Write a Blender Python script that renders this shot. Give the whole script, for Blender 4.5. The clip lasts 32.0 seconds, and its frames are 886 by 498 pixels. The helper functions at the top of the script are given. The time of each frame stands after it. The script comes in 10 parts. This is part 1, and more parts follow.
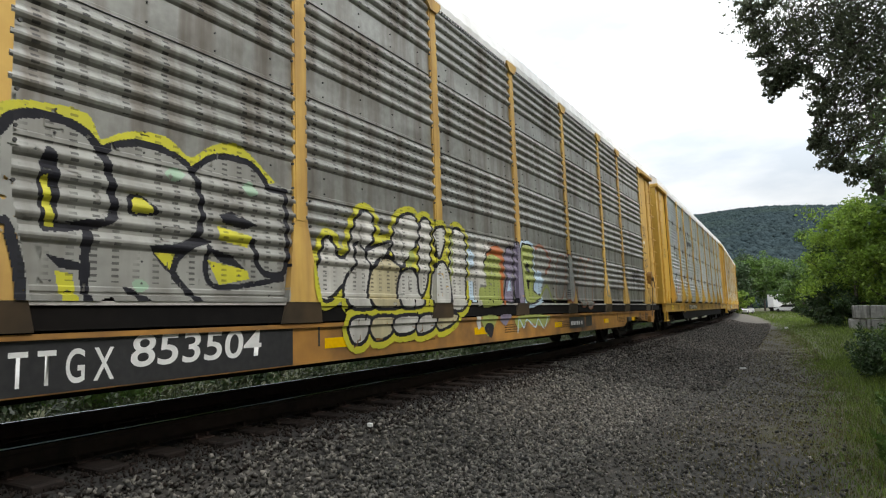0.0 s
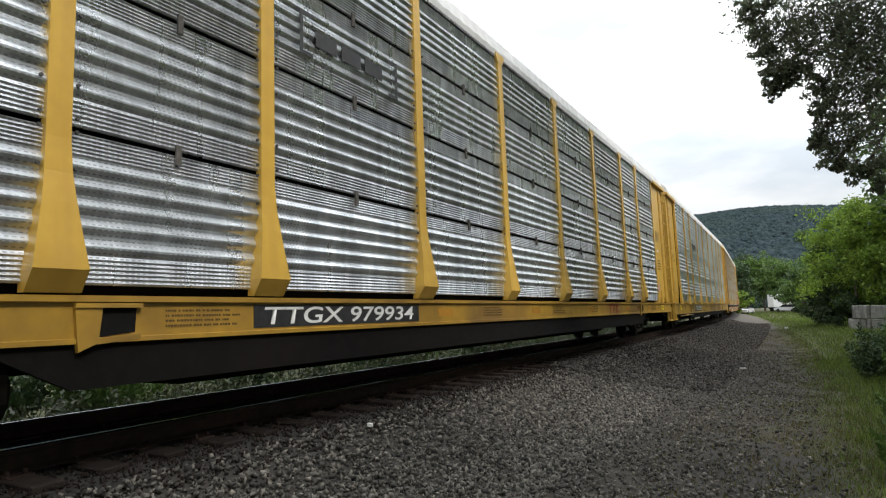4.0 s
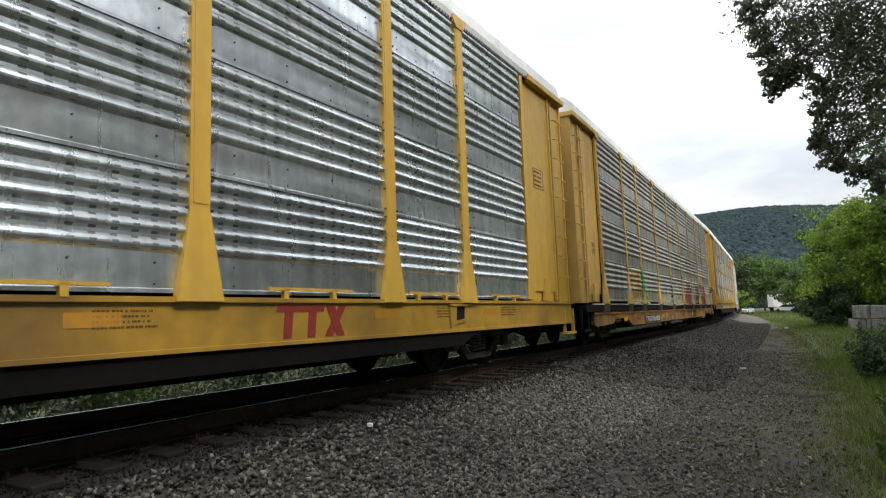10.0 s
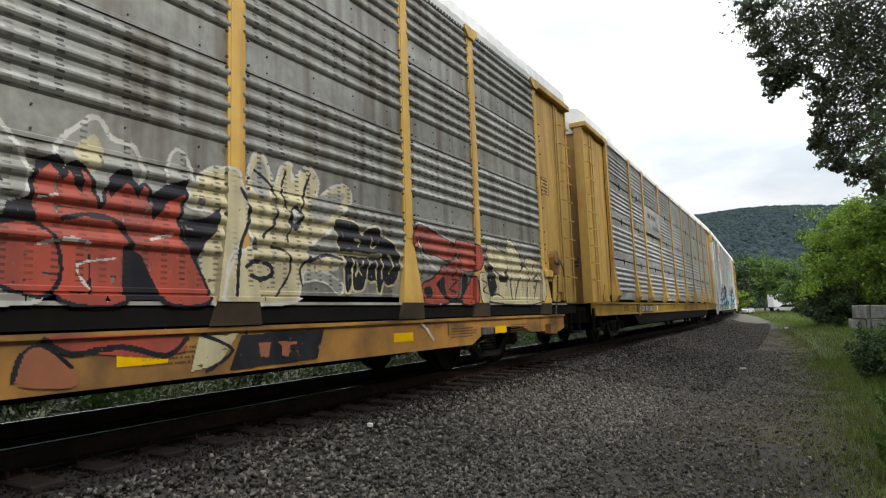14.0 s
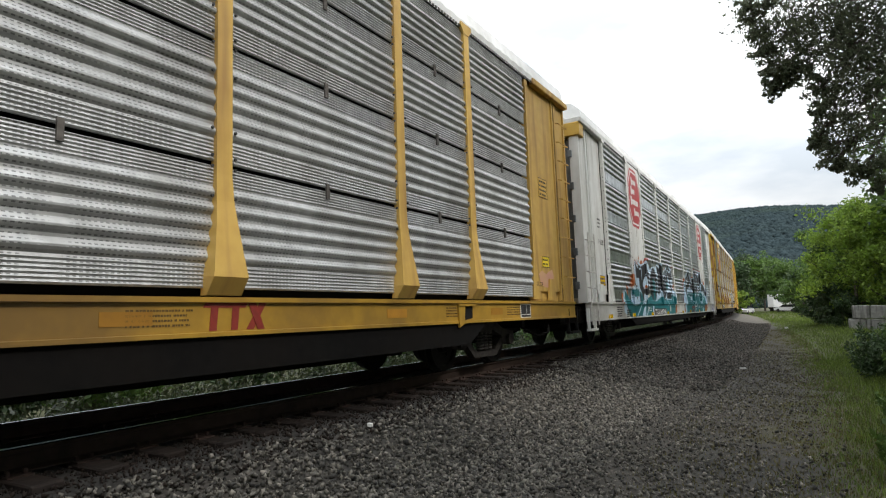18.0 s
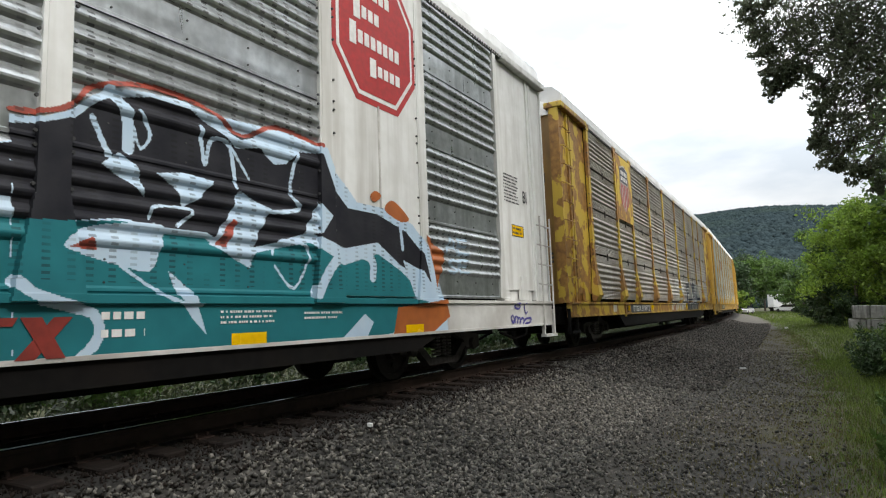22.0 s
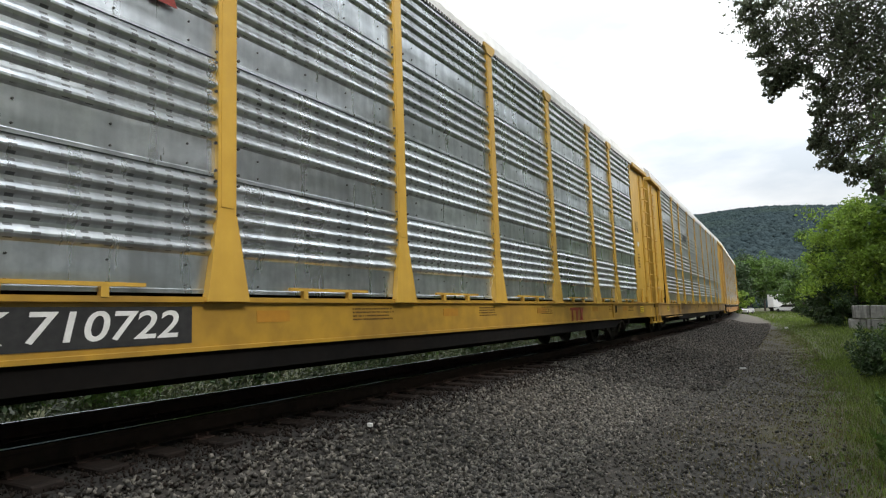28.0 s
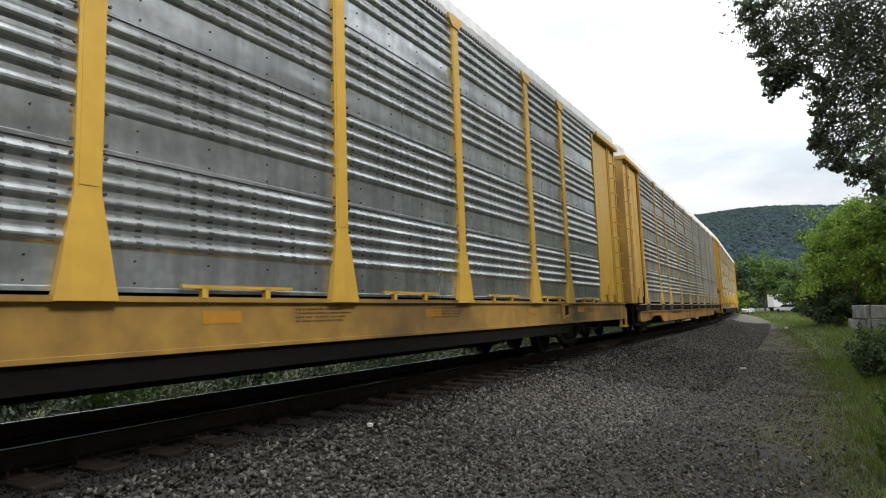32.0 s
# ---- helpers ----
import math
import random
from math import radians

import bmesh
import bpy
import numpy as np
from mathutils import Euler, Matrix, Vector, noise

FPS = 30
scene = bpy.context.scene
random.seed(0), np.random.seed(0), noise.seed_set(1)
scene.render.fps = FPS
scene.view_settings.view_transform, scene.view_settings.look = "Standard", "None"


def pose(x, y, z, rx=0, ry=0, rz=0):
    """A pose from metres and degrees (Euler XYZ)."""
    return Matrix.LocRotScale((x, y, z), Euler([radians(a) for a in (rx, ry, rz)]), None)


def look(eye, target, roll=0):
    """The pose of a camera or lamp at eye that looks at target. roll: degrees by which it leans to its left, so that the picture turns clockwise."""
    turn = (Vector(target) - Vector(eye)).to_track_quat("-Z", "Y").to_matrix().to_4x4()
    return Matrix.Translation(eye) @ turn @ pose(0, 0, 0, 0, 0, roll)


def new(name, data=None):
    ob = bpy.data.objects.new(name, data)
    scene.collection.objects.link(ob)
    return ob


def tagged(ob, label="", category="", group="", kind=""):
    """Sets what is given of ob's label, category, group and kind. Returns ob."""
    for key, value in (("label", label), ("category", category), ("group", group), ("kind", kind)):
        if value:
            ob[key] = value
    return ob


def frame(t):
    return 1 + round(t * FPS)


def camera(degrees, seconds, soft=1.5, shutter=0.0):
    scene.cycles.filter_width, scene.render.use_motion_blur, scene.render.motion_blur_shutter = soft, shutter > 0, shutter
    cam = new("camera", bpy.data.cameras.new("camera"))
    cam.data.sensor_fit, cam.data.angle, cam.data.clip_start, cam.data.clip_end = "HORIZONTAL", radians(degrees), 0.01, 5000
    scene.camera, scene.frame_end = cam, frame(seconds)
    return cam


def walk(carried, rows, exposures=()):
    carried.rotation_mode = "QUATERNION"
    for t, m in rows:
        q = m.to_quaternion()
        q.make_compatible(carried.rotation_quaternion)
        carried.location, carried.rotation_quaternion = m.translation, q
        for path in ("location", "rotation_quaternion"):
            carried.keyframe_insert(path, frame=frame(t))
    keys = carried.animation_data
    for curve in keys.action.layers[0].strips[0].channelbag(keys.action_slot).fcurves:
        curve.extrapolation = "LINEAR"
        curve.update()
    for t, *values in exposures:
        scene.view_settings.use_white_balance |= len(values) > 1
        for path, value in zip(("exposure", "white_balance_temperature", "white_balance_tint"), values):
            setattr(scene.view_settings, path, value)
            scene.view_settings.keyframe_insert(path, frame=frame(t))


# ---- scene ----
EYE = (0.0, -5.924, 1.032)
cam = camera(72.53, 32.0, soft=1.15, shutter=0.02)
CAM_POSE = look(EYE, (8.503, -0.7522, 2.0077), -0.573)
walk(cam, [(0.0, CAM_POSE), (32.0, CAM_POSE)], exposures=[(0.0, 0.0), (32.0, 0.0)])

# ---- world, sun ----
SUN_EL, SUN_AZ = radians(47), radians(-98)
world = bpy.data.worlds.new("overcast_sky")
scene.world = world
world.use_nodes = True
wn, wl = world.node_tree.nodes, world.node_tree.links
wn.clear()
w_out = wn.new("ShaderNodeOutputWorld")
w_bg = wn.new("ShaderNodeBackground")
w_bg.inputs["Strength"].default_value = 0.15
w_sky = wn.new("ShaderNodeTexSky")
w_sky.sky_type, w_sky.sun_disc = "NISHITA", False
w_sky.sun_elevation, w_sky.sun_rotation = SUN_EL, radians(90) - SUN_AZ
w_sky.dust_density, w_sky.air_density = 3.0, 1.0
w_co = wn.new("ShaderNodeTexCoord")
w_map = wn.new("ShaderNodeMapping")
w_map.inputs["Scale"].default_value = (1.0, 1.0, 3.2)
w_noise = wn.new("ShaderNodeTexNoise")
w_noise.inputs["Scale"].default_value = 2.3
w_noise.inputs["Detail"].default_value = 7
w_noise.inputs["Roughness"].default_value = 0.52
w_ramp = wn.new("ShaderNodeValToRGB")
w_ramp.color_ramp.elements[0].position, w_ramp.color_ramp.elements[0].color = 0.40, (6.8, 7.4, 8.0, 1)
w_ramp.color_ramp.elements[1].position, w_ramp.color_ramp.elements[1].color = 0.56, (9.9, 10.1, 10.2, 1)
w_sep = wn.new("ShaderNodeSeparateXYZ")
w_low = wn.new("ShaderNodeMapRange")
w_low.inputs[1].default_value, w_low.inputs[2].default_value, w_low.inputs[3].default_value, w_low.inputs[4].default_value = 0.12, 0.28, 0.62, 1.0
w_dim = wn.new("ShaderNodeMixRGB")
w_dim.blend_type = "MULTIPLY"
w_dim.inputs["Fac"].default_value = 1.0
wl.new(w_co.outputs["Generated"], w_sep.inputs[0])
wl.new(w_sep.outputs[2], w_low.inputs[0])
w_top = wn.new("ShaderNodeMapRange")
w_top.inputs[1].default_value, w_top.inputs[2].default_value, w_top.inputs[3].default_value, w_top.inputs[4].default_value = 0.42, 0.95, 1.0, 2.1
wl.new(w_sep.outputs[2], w_top.inputs[0])
w_both = wn.new("ShaderNodeMath")
w_both.operation = "MULTIPLY"
wl.new(w_low.outputs[0], w_both.inputs[0])
wl.new(w_top.outputs[0], w_both.inputs[1])
w_mix = wn.new("ShaderNodeMixRGB")
w_mix.inputs["Fac"].default_value = 0.93
wl.new(w_co.outputs["Generated"], w_map.inputs["Vector"])
wl.new(w_map.outputs["Vector"], w_noise.inputs["Vector"])
wl.new(w_noise.outputs["Fac"], w_ramp.inputs["Fac"])
wl.new(w_sky.outputs["Color"], w_mix.inputs["Color1"])
wl.new(w_ramp.outputs["Color"], w_dim.inputs["Color1"])
wl.new(w_both.outputs[0], w_dim.inputs["Color2"])
wl.new(w_dim.outputs["Color"], w_mix.inputs["Color2"])
wl.new(w_mix.outputs["Color"], w_bg.inputs["Color"])
wl.new(w_bg.outputs["Background"], w_out.inputs["Surface"])

sun = new("sun", bpy.data.lights.new("sun", "SUN"))
sun.data.energy, sun.data.angle, sun.data.color = 2.4, radians(14), (1.0, 0.96, 0.9)
sun.matrix_basis = look((math.cos(SUN_AZ) * math.cos(SUN_EL) * 60, math.sin(SUN_AZ) * math.cos(SUN_EL) * 60, math.sin(SUN_EL) * 60), (0, 0, 0))


# ---- materials ----
def surf(name, a, b, scale=8.0, rough=0.6, metal=0.0, bump=0.2, stain=None, stain_amt=0.5, streak=False, rough_var=0.12, stain_scale=1.2, rnd=0.25, holes=False, island=False, bump_scale=None, above=0.34, slots=(0.165, 0.34, 0.048, 0.42), waves=0.0, stain_edge=(0.45, 0.68)):
    """Two tones of fine grain, a larger stain over them, a value shift from piece to piece, fine relief."""
    m = bpy.data.materials.new(name)
    m.use_nodes = True
    n, l = m.node_tree.nodes, m.node_tree.links
    p = n["Principled BSDF"]
    co = n.new("ShaderNodeTexCoord")
    info = n.new("ShaderNodeObjectInfo")
    add = n.new("ShaderNodeVectorMath")
    add.operation = "MULTIPLY_ADD"
    comb = n.new("ShaderNodeCombineXYZ")
    for i in range(3):
        l.new(info.outputs["Random"], comb.inputs[i])
    l.new(comb.outputs[0], add.inputs[0])
    add.inputs[1].default_value = (37.0, 21.0, 11.0)
    l.new(co.outputs["Object"], add.inputs[2])
    fine = n.new("ShaderNodeTexNoise")
    fine.inputs["Scale"].default_value, fine.inputs["Detail"].default_value = scale, 6
    l.new(add.outputs[0], fine.inputs["Vector"])
    big = n.new("ShaderNodeTexNoise")
    big.inputs["Scale"].default_value, big.inputs["Detail"].default_value = stain_scale, 5
    if streak:
        mp = n.new("ShaderNodeMapping")
        mp.inputs["Scale"].default_value = (4.0, 1.0, 0.35)
        l.new(add.outputs[0], mp.inputs["Vector"])
        l.new(mp.outputs[0], big.inputs["Vector"])
    else:
        l.new(add.outputs[0], big.inputs["Vector"])
    mix = n.new("ShaderNodeMixRGB")
    mix.inputs[1].default_value, mix.inputs[2].default_value = (*a, 1), (*b, 1)
    r1 = n.new("ShaderNodeMapRange")
    r1.inputs[1].default_value, r1.inputs[2].default_value = 0.32, 0.68
    l.new(fine.outputs["Fac"], r1.inputs[0])
    l.new(r1.outputs[0], mix.inputs[0])
    col = mix.outputs[0]
    if stain:
        r2 = n.new("ShaderNodeMapRange")
        r2.inputs[1].default_value, r2.inputs[2].default_value, r2.inputs[4].default_value = *stain_edge, stain_amt
        l.new(big.outputs["Fac"], r2.inputs[0])
        mx = n.new("ShaderNodeMixRGB")
        mx.inputs[2].default_value = (*stain, 1)
        l.new(r2.outputs[0], mx.inputs[0])
        l.new(col, mx.inputs[1])
        col = mx.outputs[0]
    if island:
        geo = n.new("ShaderNodeNewGeometry")
        rsrc = geo.outputs["Random Per Island"]
    else:
        rsrc = info.outputs["Random"]
    if rnd:
        hs = n.new("ShaderNodeHueSaturation")
        r3 = n.new("ShaderNodeMapRange")
        r3.inputs[3].default_value, r3.inputs[4].default_value = 1 - rnd, 1 + rnd
        l.new(rsrc, r3.inputs[0])
        l.new(r3.outputs[0], hs.inputs["Value"])
        l.new(col, hs.inputs["Color"])
        col = hs.outputs[0]
    if holes:
        # punched slots in upright columns, only where the sheet is ribbed, their dark openings painted
        sep = n.new("ShaderNodeSeparateXYZ")
        l.new(co.outputs["Object"], sep.inputs[0])

        def window(src, period, part):
            d = n.new("ShaderNodeMath")
            d.operation = "PINGPONG"
            d.inputs[1].default_value = period / 2
            l.new(src, d.inputs[0])
            c = n.new("ShaderNodeMath")
            c.operation = "LESS_THAN"
            c.inputs[1].default_value = part * period / 2
            l.new(d.outputs[0], c.inputs[0])
            return c.outputs[0]

        def times(x, y):
            c = n.new("ShaderNodeMath")
            c.operation = "MULTIPLY"
            l.new(x, c.inputs[0])
            l.new(y, c.inputs[1])
            return c.outputs[0]
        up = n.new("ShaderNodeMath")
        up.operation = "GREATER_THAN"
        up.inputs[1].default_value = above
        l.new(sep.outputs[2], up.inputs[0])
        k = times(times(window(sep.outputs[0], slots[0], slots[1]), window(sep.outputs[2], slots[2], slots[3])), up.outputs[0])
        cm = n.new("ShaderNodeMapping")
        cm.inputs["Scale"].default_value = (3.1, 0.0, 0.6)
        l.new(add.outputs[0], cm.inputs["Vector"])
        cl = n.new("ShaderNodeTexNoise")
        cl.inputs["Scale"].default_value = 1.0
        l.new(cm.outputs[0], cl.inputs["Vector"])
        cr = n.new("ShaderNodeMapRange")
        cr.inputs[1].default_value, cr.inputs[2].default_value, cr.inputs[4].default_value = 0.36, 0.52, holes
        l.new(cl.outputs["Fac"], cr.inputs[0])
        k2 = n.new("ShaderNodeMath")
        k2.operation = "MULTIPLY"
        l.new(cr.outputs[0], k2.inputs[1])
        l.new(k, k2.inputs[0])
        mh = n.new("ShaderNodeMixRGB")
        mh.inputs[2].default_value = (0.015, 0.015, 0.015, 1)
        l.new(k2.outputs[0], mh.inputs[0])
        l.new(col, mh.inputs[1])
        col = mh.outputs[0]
        mm = n.new("ShaderNodeMath")
        mm.operation = "MULTIPLY_ADD"
        mm.inputs[1].default_value, mm.inputs[2].default_value = -metal, metal
        l.new(k2.outputs[0], mm.inputs[0])
        l.new(mm.outputs[0], p.inputs["Metallic"])
    l.new(col, p.inputs["Base Color"])
    rr = n.new("ShaderNodeMapRange")
    rr.inputs[3].default_value, rr.inputs[4].default_value = max(rough - rough_var, 0.03), min(rough + rough_var, 1)
    l.new(big.outputs["Fac"], rr.inputs[0])
    l.new(rr.outputs[0], p.inputs["Roughness"])
    if not holes:
        p.inputs["Metallic"].default_value = metal
    if bump:
        bp = n.new("ShaderNodeBump")
        bp.inputs["Strength"].default_value, bp.inputs["Distance"].default_value = bump, 0.01
        if bump_scale:
            bs = n.new("ShaderNodeTexNoise")
            bs.inputs["Scale"].default_value, bs.inputs["Detail"].default_value = bump_scale, 4
            l.new(add.outputs[0], bs.inputs["Vector"])
            l.new(bs.outputs["Fac"], bp.inputs["Height"])
        else:
            l.new(fine.outputs["Fac"], bp.inputs["Height"])
        l.new(bp.outputs[0], p.inputs["Normal"])
    if waves:
        # the sheet's slow buckling, long along the car
        wm = n.new("ShaderNodeMapping")
        wm.inputs["Scale"].default_value = (0.5, 1.0, 2.6)
        l.new(add.outputs[0], wm.inputs["Vector"])
        wz = n.new("ShaderNodeTexNoise")
        wz.inputs["Scale"].default_value, wz.inputs["Detail"].default_value = 1.0, 1.2
        l.new(wm.outputs[0], wz.inputs["Vector"])
        wb = n.new("ShaderNodeBump")
        wb.inputs["Strength"].default_value, wb.inputs["Distance"].default_value = 1.0, waves
        l.new(wz.outputs["Fac"], wb.inputs["Height"])
        if bump:
            l.new(wb.outputs[0], bp.inputs["Normal"])
        else:
            l.new(wb.outputs[0], p.inputs["Normal"])
    return m


def leaf_mat(name, a, b, trans=0.35, rnd=0.35):
    m = surf(name, a, b, scale=0.7, rough=0.55, bump=0.0, rnd=rnd, island=True)
    p = m.node_tree.nodes["Principled BSDF"]
    out = m.node_tree.nodes["Material Output"]
    tr = m.node_tree.nodes.new("ShaderNodeBsdfTranslucent")
    mx = m.node_tree.nodes.new("ShaderNodeMixShader")
    mx.inputs[0].default_value = trans
    src = p.inputs["Base Color"].links[0].from_socket
    m.node_tree.links.new(src, tr.inputs["Color"])
    m.node_tree.links.new(p.outputs[0], mx.inputs[1])
    m.node_tree.links.new(tr.outputs[0], mx.inputs[2])
    m.node_tree.links.new(mx.outputs[0], out.inputs["Surface"])
    return m


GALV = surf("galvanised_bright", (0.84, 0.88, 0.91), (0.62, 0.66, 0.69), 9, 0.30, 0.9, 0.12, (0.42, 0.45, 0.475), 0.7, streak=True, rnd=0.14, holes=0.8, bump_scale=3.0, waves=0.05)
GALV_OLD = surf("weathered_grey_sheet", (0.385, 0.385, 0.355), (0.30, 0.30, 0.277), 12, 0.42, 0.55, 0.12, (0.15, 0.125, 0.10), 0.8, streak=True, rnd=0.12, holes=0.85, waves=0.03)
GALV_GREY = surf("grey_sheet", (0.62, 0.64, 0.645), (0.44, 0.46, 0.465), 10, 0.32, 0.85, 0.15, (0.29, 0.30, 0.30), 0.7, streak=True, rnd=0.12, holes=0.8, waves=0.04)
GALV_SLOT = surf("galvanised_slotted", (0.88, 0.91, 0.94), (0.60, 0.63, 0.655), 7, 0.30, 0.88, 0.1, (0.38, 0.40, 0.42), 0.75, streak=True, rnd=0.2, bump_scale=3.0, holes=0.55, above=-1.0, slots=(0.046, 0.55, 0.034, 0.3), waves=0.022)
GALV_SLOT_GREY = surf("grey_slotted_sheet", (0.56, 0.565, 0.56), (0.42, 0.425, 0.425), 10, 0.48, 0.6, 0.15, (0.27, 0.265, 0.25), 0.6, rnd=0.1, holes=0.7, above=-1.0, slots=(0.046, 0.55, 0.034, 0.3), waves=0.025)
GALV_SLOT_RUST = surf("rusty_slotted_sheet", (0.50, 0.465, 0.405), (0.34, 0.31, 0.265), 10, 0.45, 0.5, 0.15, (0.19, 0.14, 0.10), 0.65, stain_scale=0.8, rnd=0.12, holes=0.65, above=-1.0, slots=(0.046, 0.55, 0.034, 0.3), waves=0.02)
YELLOW = surf("yellow_paint", (0.60, 0.37, 0.062), (0.53, 0.32, 0.052), 5, 0.40, 0.0, 0.05, (0.44, 0.26, 0.05), 0.5, streak=True, rnd=0.05)
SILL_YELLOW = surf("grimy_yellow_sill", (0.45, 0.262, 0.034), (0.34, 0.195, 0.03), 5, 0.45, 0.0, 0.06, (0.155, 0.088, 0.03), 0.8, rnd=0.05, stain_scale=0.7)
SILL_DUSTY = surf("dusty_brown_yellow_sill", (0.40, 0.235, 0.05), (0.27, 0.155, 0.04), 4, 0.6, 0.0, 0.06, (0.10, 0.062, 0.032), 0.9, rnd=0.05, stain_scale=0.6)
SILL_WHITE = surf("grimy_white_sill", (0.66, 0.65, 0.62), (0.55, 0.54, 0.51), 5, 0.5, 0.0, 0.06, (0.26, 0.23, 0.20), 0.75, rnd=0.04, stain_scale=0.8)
YELLOW_OLD = surf("faded_yellow_paint", (0.60, 0.385, 0.095), (0.52, 0.32, 0.075), 5, 0.55, 0.0, 0.08, (0.28, 0.15, 0.055), 0.7, streak=True, rnd=0.06)
YELLOW_DULL = surf("grimy_ochre_paint", (0.34, 0.20, 0.05), (0.25, 0.14, 0.042), 5, 0.6, 0.0, 0.08, (0.12, 0.075, 0.04), 0.8, streak=True, rnd=0.06)
# dark brown that paints in the shade of the down-facing post skirts
SKIRT_SHADE = surf("shaded_skirt_paint", (0.06, 0.043, 0.026), (0.035, 0.026, 0.018), 6, 0.6, 0.0, 0.08, (0.12, 0.075, 0.032), 0.5, rnd=0.1)
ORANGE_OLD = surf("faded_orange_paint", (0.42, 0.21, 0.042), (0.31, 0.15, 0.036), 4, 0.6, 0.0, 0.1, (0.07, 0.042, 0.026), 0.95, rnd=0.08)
YELLOW_RUST = surf("peeling_yellow_paint", (0.40, 0.21, 0.05), (0.20, 0.095, 0.032), 7, 0.55, 0.0, 0.25, (0.56, 0.385, 0.05), 1.0, rnd=0.1, stain_scale=2.3, stain_edge=(0.505, 0.53))
WHITE_CAR = surf("white_car_paint", (0.74, 0.74, 0.72), (0.66, 0.66, 0.63), 5, 0.45, 0.0, 0.05, (0.42, 0.40, 0.36), 0.6, streak=True, rnd=0.04)
END_DOOR = surf("dusty_end_door", (0.34, 0.20, 0.045), (0.27, 0.15, 0.035), 3, 0.65, 0.0, 0.1, (0.14, 0.09, 0.05), 0.7, streak=True)
END_DOOR_GREY = surf("beige_grey_end_door", (0.42, 0.405, 0.34), (0.33, 0.32, 0.27), 3, 0.5, 0.1, 0.1, (0.19, 0.18, 0.15), 0.7, streak=True)
DOOR_SLATE = surf("slate_grey_steel", (0.20, 0.22, 0.235), (0.13, 0.145, 0.155), 6, 0.45, 0.4, 0.1, (0.07, 0.07, 0.07), 0.6, streak=True)
ROOF = surf("roof_sheet", (0.80, 0.80, 0.79), (0.72, 0.72, 0.71), 6, 0.45, 0.1, 0.05, (0.55, 0.545, 0.52), 0.5)
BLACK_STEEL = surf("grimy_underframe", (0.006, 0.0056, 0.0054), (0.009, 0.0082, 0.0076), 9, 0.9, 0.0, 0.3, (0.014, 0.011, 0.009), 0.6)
# near-black that stands in for shade inside cars, slots and recesses
INSIDE_SHADE = surf("inside_shade", (0.009, 0.009, 0.009), (0.014, 0.013, 0.012), 5, 0.8, 0.0, 0.0)
TRUCK_STEEL = surf("dusty_cast_steel", (0.058, 0.052, 0.047), (0.030, 0.027, 0.025), 14, 0.8, 0.0, 0.3, (0.10, 0.088, 0.075), 0.6)
TRUCK_DUSTY = surf("dusty_brake_steel", (0.10, 0.09, 0.08), (0.055, 0.048, 0.042), 14, 0.7, 0.2, 0.2)
WHEEL_STEEL = surf("wheel_steel", (0.016, 0.014, 0.013), (0.028, 0.024, 0.021), 10, 0.55, 0.3, 0.2)
BOLT_DARK = surf("dark_bolt", (0.05, 0.05, 0.05), (0.08, 0.08, 0.08), 20, 0.5, 0.5, 0.0)
STRIPE_WHITE = surf("worn_white_rail", (0.62, 0.60, 0.56), (0.45, 0.43, 0.40), 8, 0.5, 0.1, 0.1, (0.2, 0.18, 0.16), 0.6)
# specular lowered on the darkest materials
for dulled in (BLACK_STEEL, TRUCK_STEEL, WHEEL_STEEL, INSIDE_SHADE):
    dulled.node_tree.nodes["Principled BSDF"].inputs["Specular IOR Level"].default_value = 0.12
WHITE = surf("white_lettering", (0.80, 0.80, 0.78), (0.66, 0.66, 0.64), 14, 0.5, 0.0, 0.0, rnd=0.0)
BLACK = surf("black_lettering", (0.02, 0.02, 0.022), (0.035, 0.035, 0.035), 14, 0.5, 0.0, 0.0, rnd=0.0)
DARK_RED = surf("dark_red_lettering", (0.27, 0.035, 0.024), (0.20, 0.028, 0.02), 14, 0.5, 0.0, 0.0, rnd=0.0)
RED = surf("red_lettering", (0.45, 0.03, 0.03), (0.33, 0.03, 0.03), 14, 0.5, 0.0, 0.0, rnd=0.0)
REFLECTOR = surf("yellow_reflector", (0.80, 0.48, 0.0), (0.72, 0.42, 0.0), 20, 0.25, 0.0, 0.0, rnd=0.05)
SIGN_YELLOW = surf("bright_yellow_sign", (0.85, 0.65, 0.02), (0.80, 0.6, 0.02), 20, 0.4, 0.0, 0.0)
BROWN_PATCH = surf("brown_patch", (0.42, 0.20, 0.02), (0.36, 0.17, 0.02), 10, 0.5, 0.0, 0.0)
RAIL_SIDE = surf("rusty_rail", (0.052, 0.036, 0.029), (0.030, 0.022, 0.018), 9, 0.85, 0.0, 0.25, (0.075, 0.048, 0.036), 0.5)
STENCIL = surf("faded_stencil_paint", (0.13, 0.072, 0.018), (0.09, 0.05, 0.015), 14, 0.6, 0.0, 0.0, rnd=0.0)
RAIL_TOP = surf("polished_rail_head", (0.55, 0.55, 0.55), (0.42, 0.42, 0.42), 5, 0.22, 1.0, 0.0)
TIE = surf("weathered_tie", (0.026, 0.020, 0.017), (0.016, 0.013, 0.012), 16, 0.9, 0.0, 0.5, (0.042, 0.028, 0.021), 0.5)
PLATE = surf("rusty_plate", (0.052, 0.028, 0.020), (0.032, 0.019, 0.015), 20, 0.85, 0.1, 0.3)
STONE = surf("ballast_stone", (0.172, 0.157, 0.132), (0.021, 0.0195, 0.017), 25, 0.8, 0.0, 0.3, (0.10, 0.092, 0.079), 0.5, island=True, rnd=0.85, stain_scale=0.5)
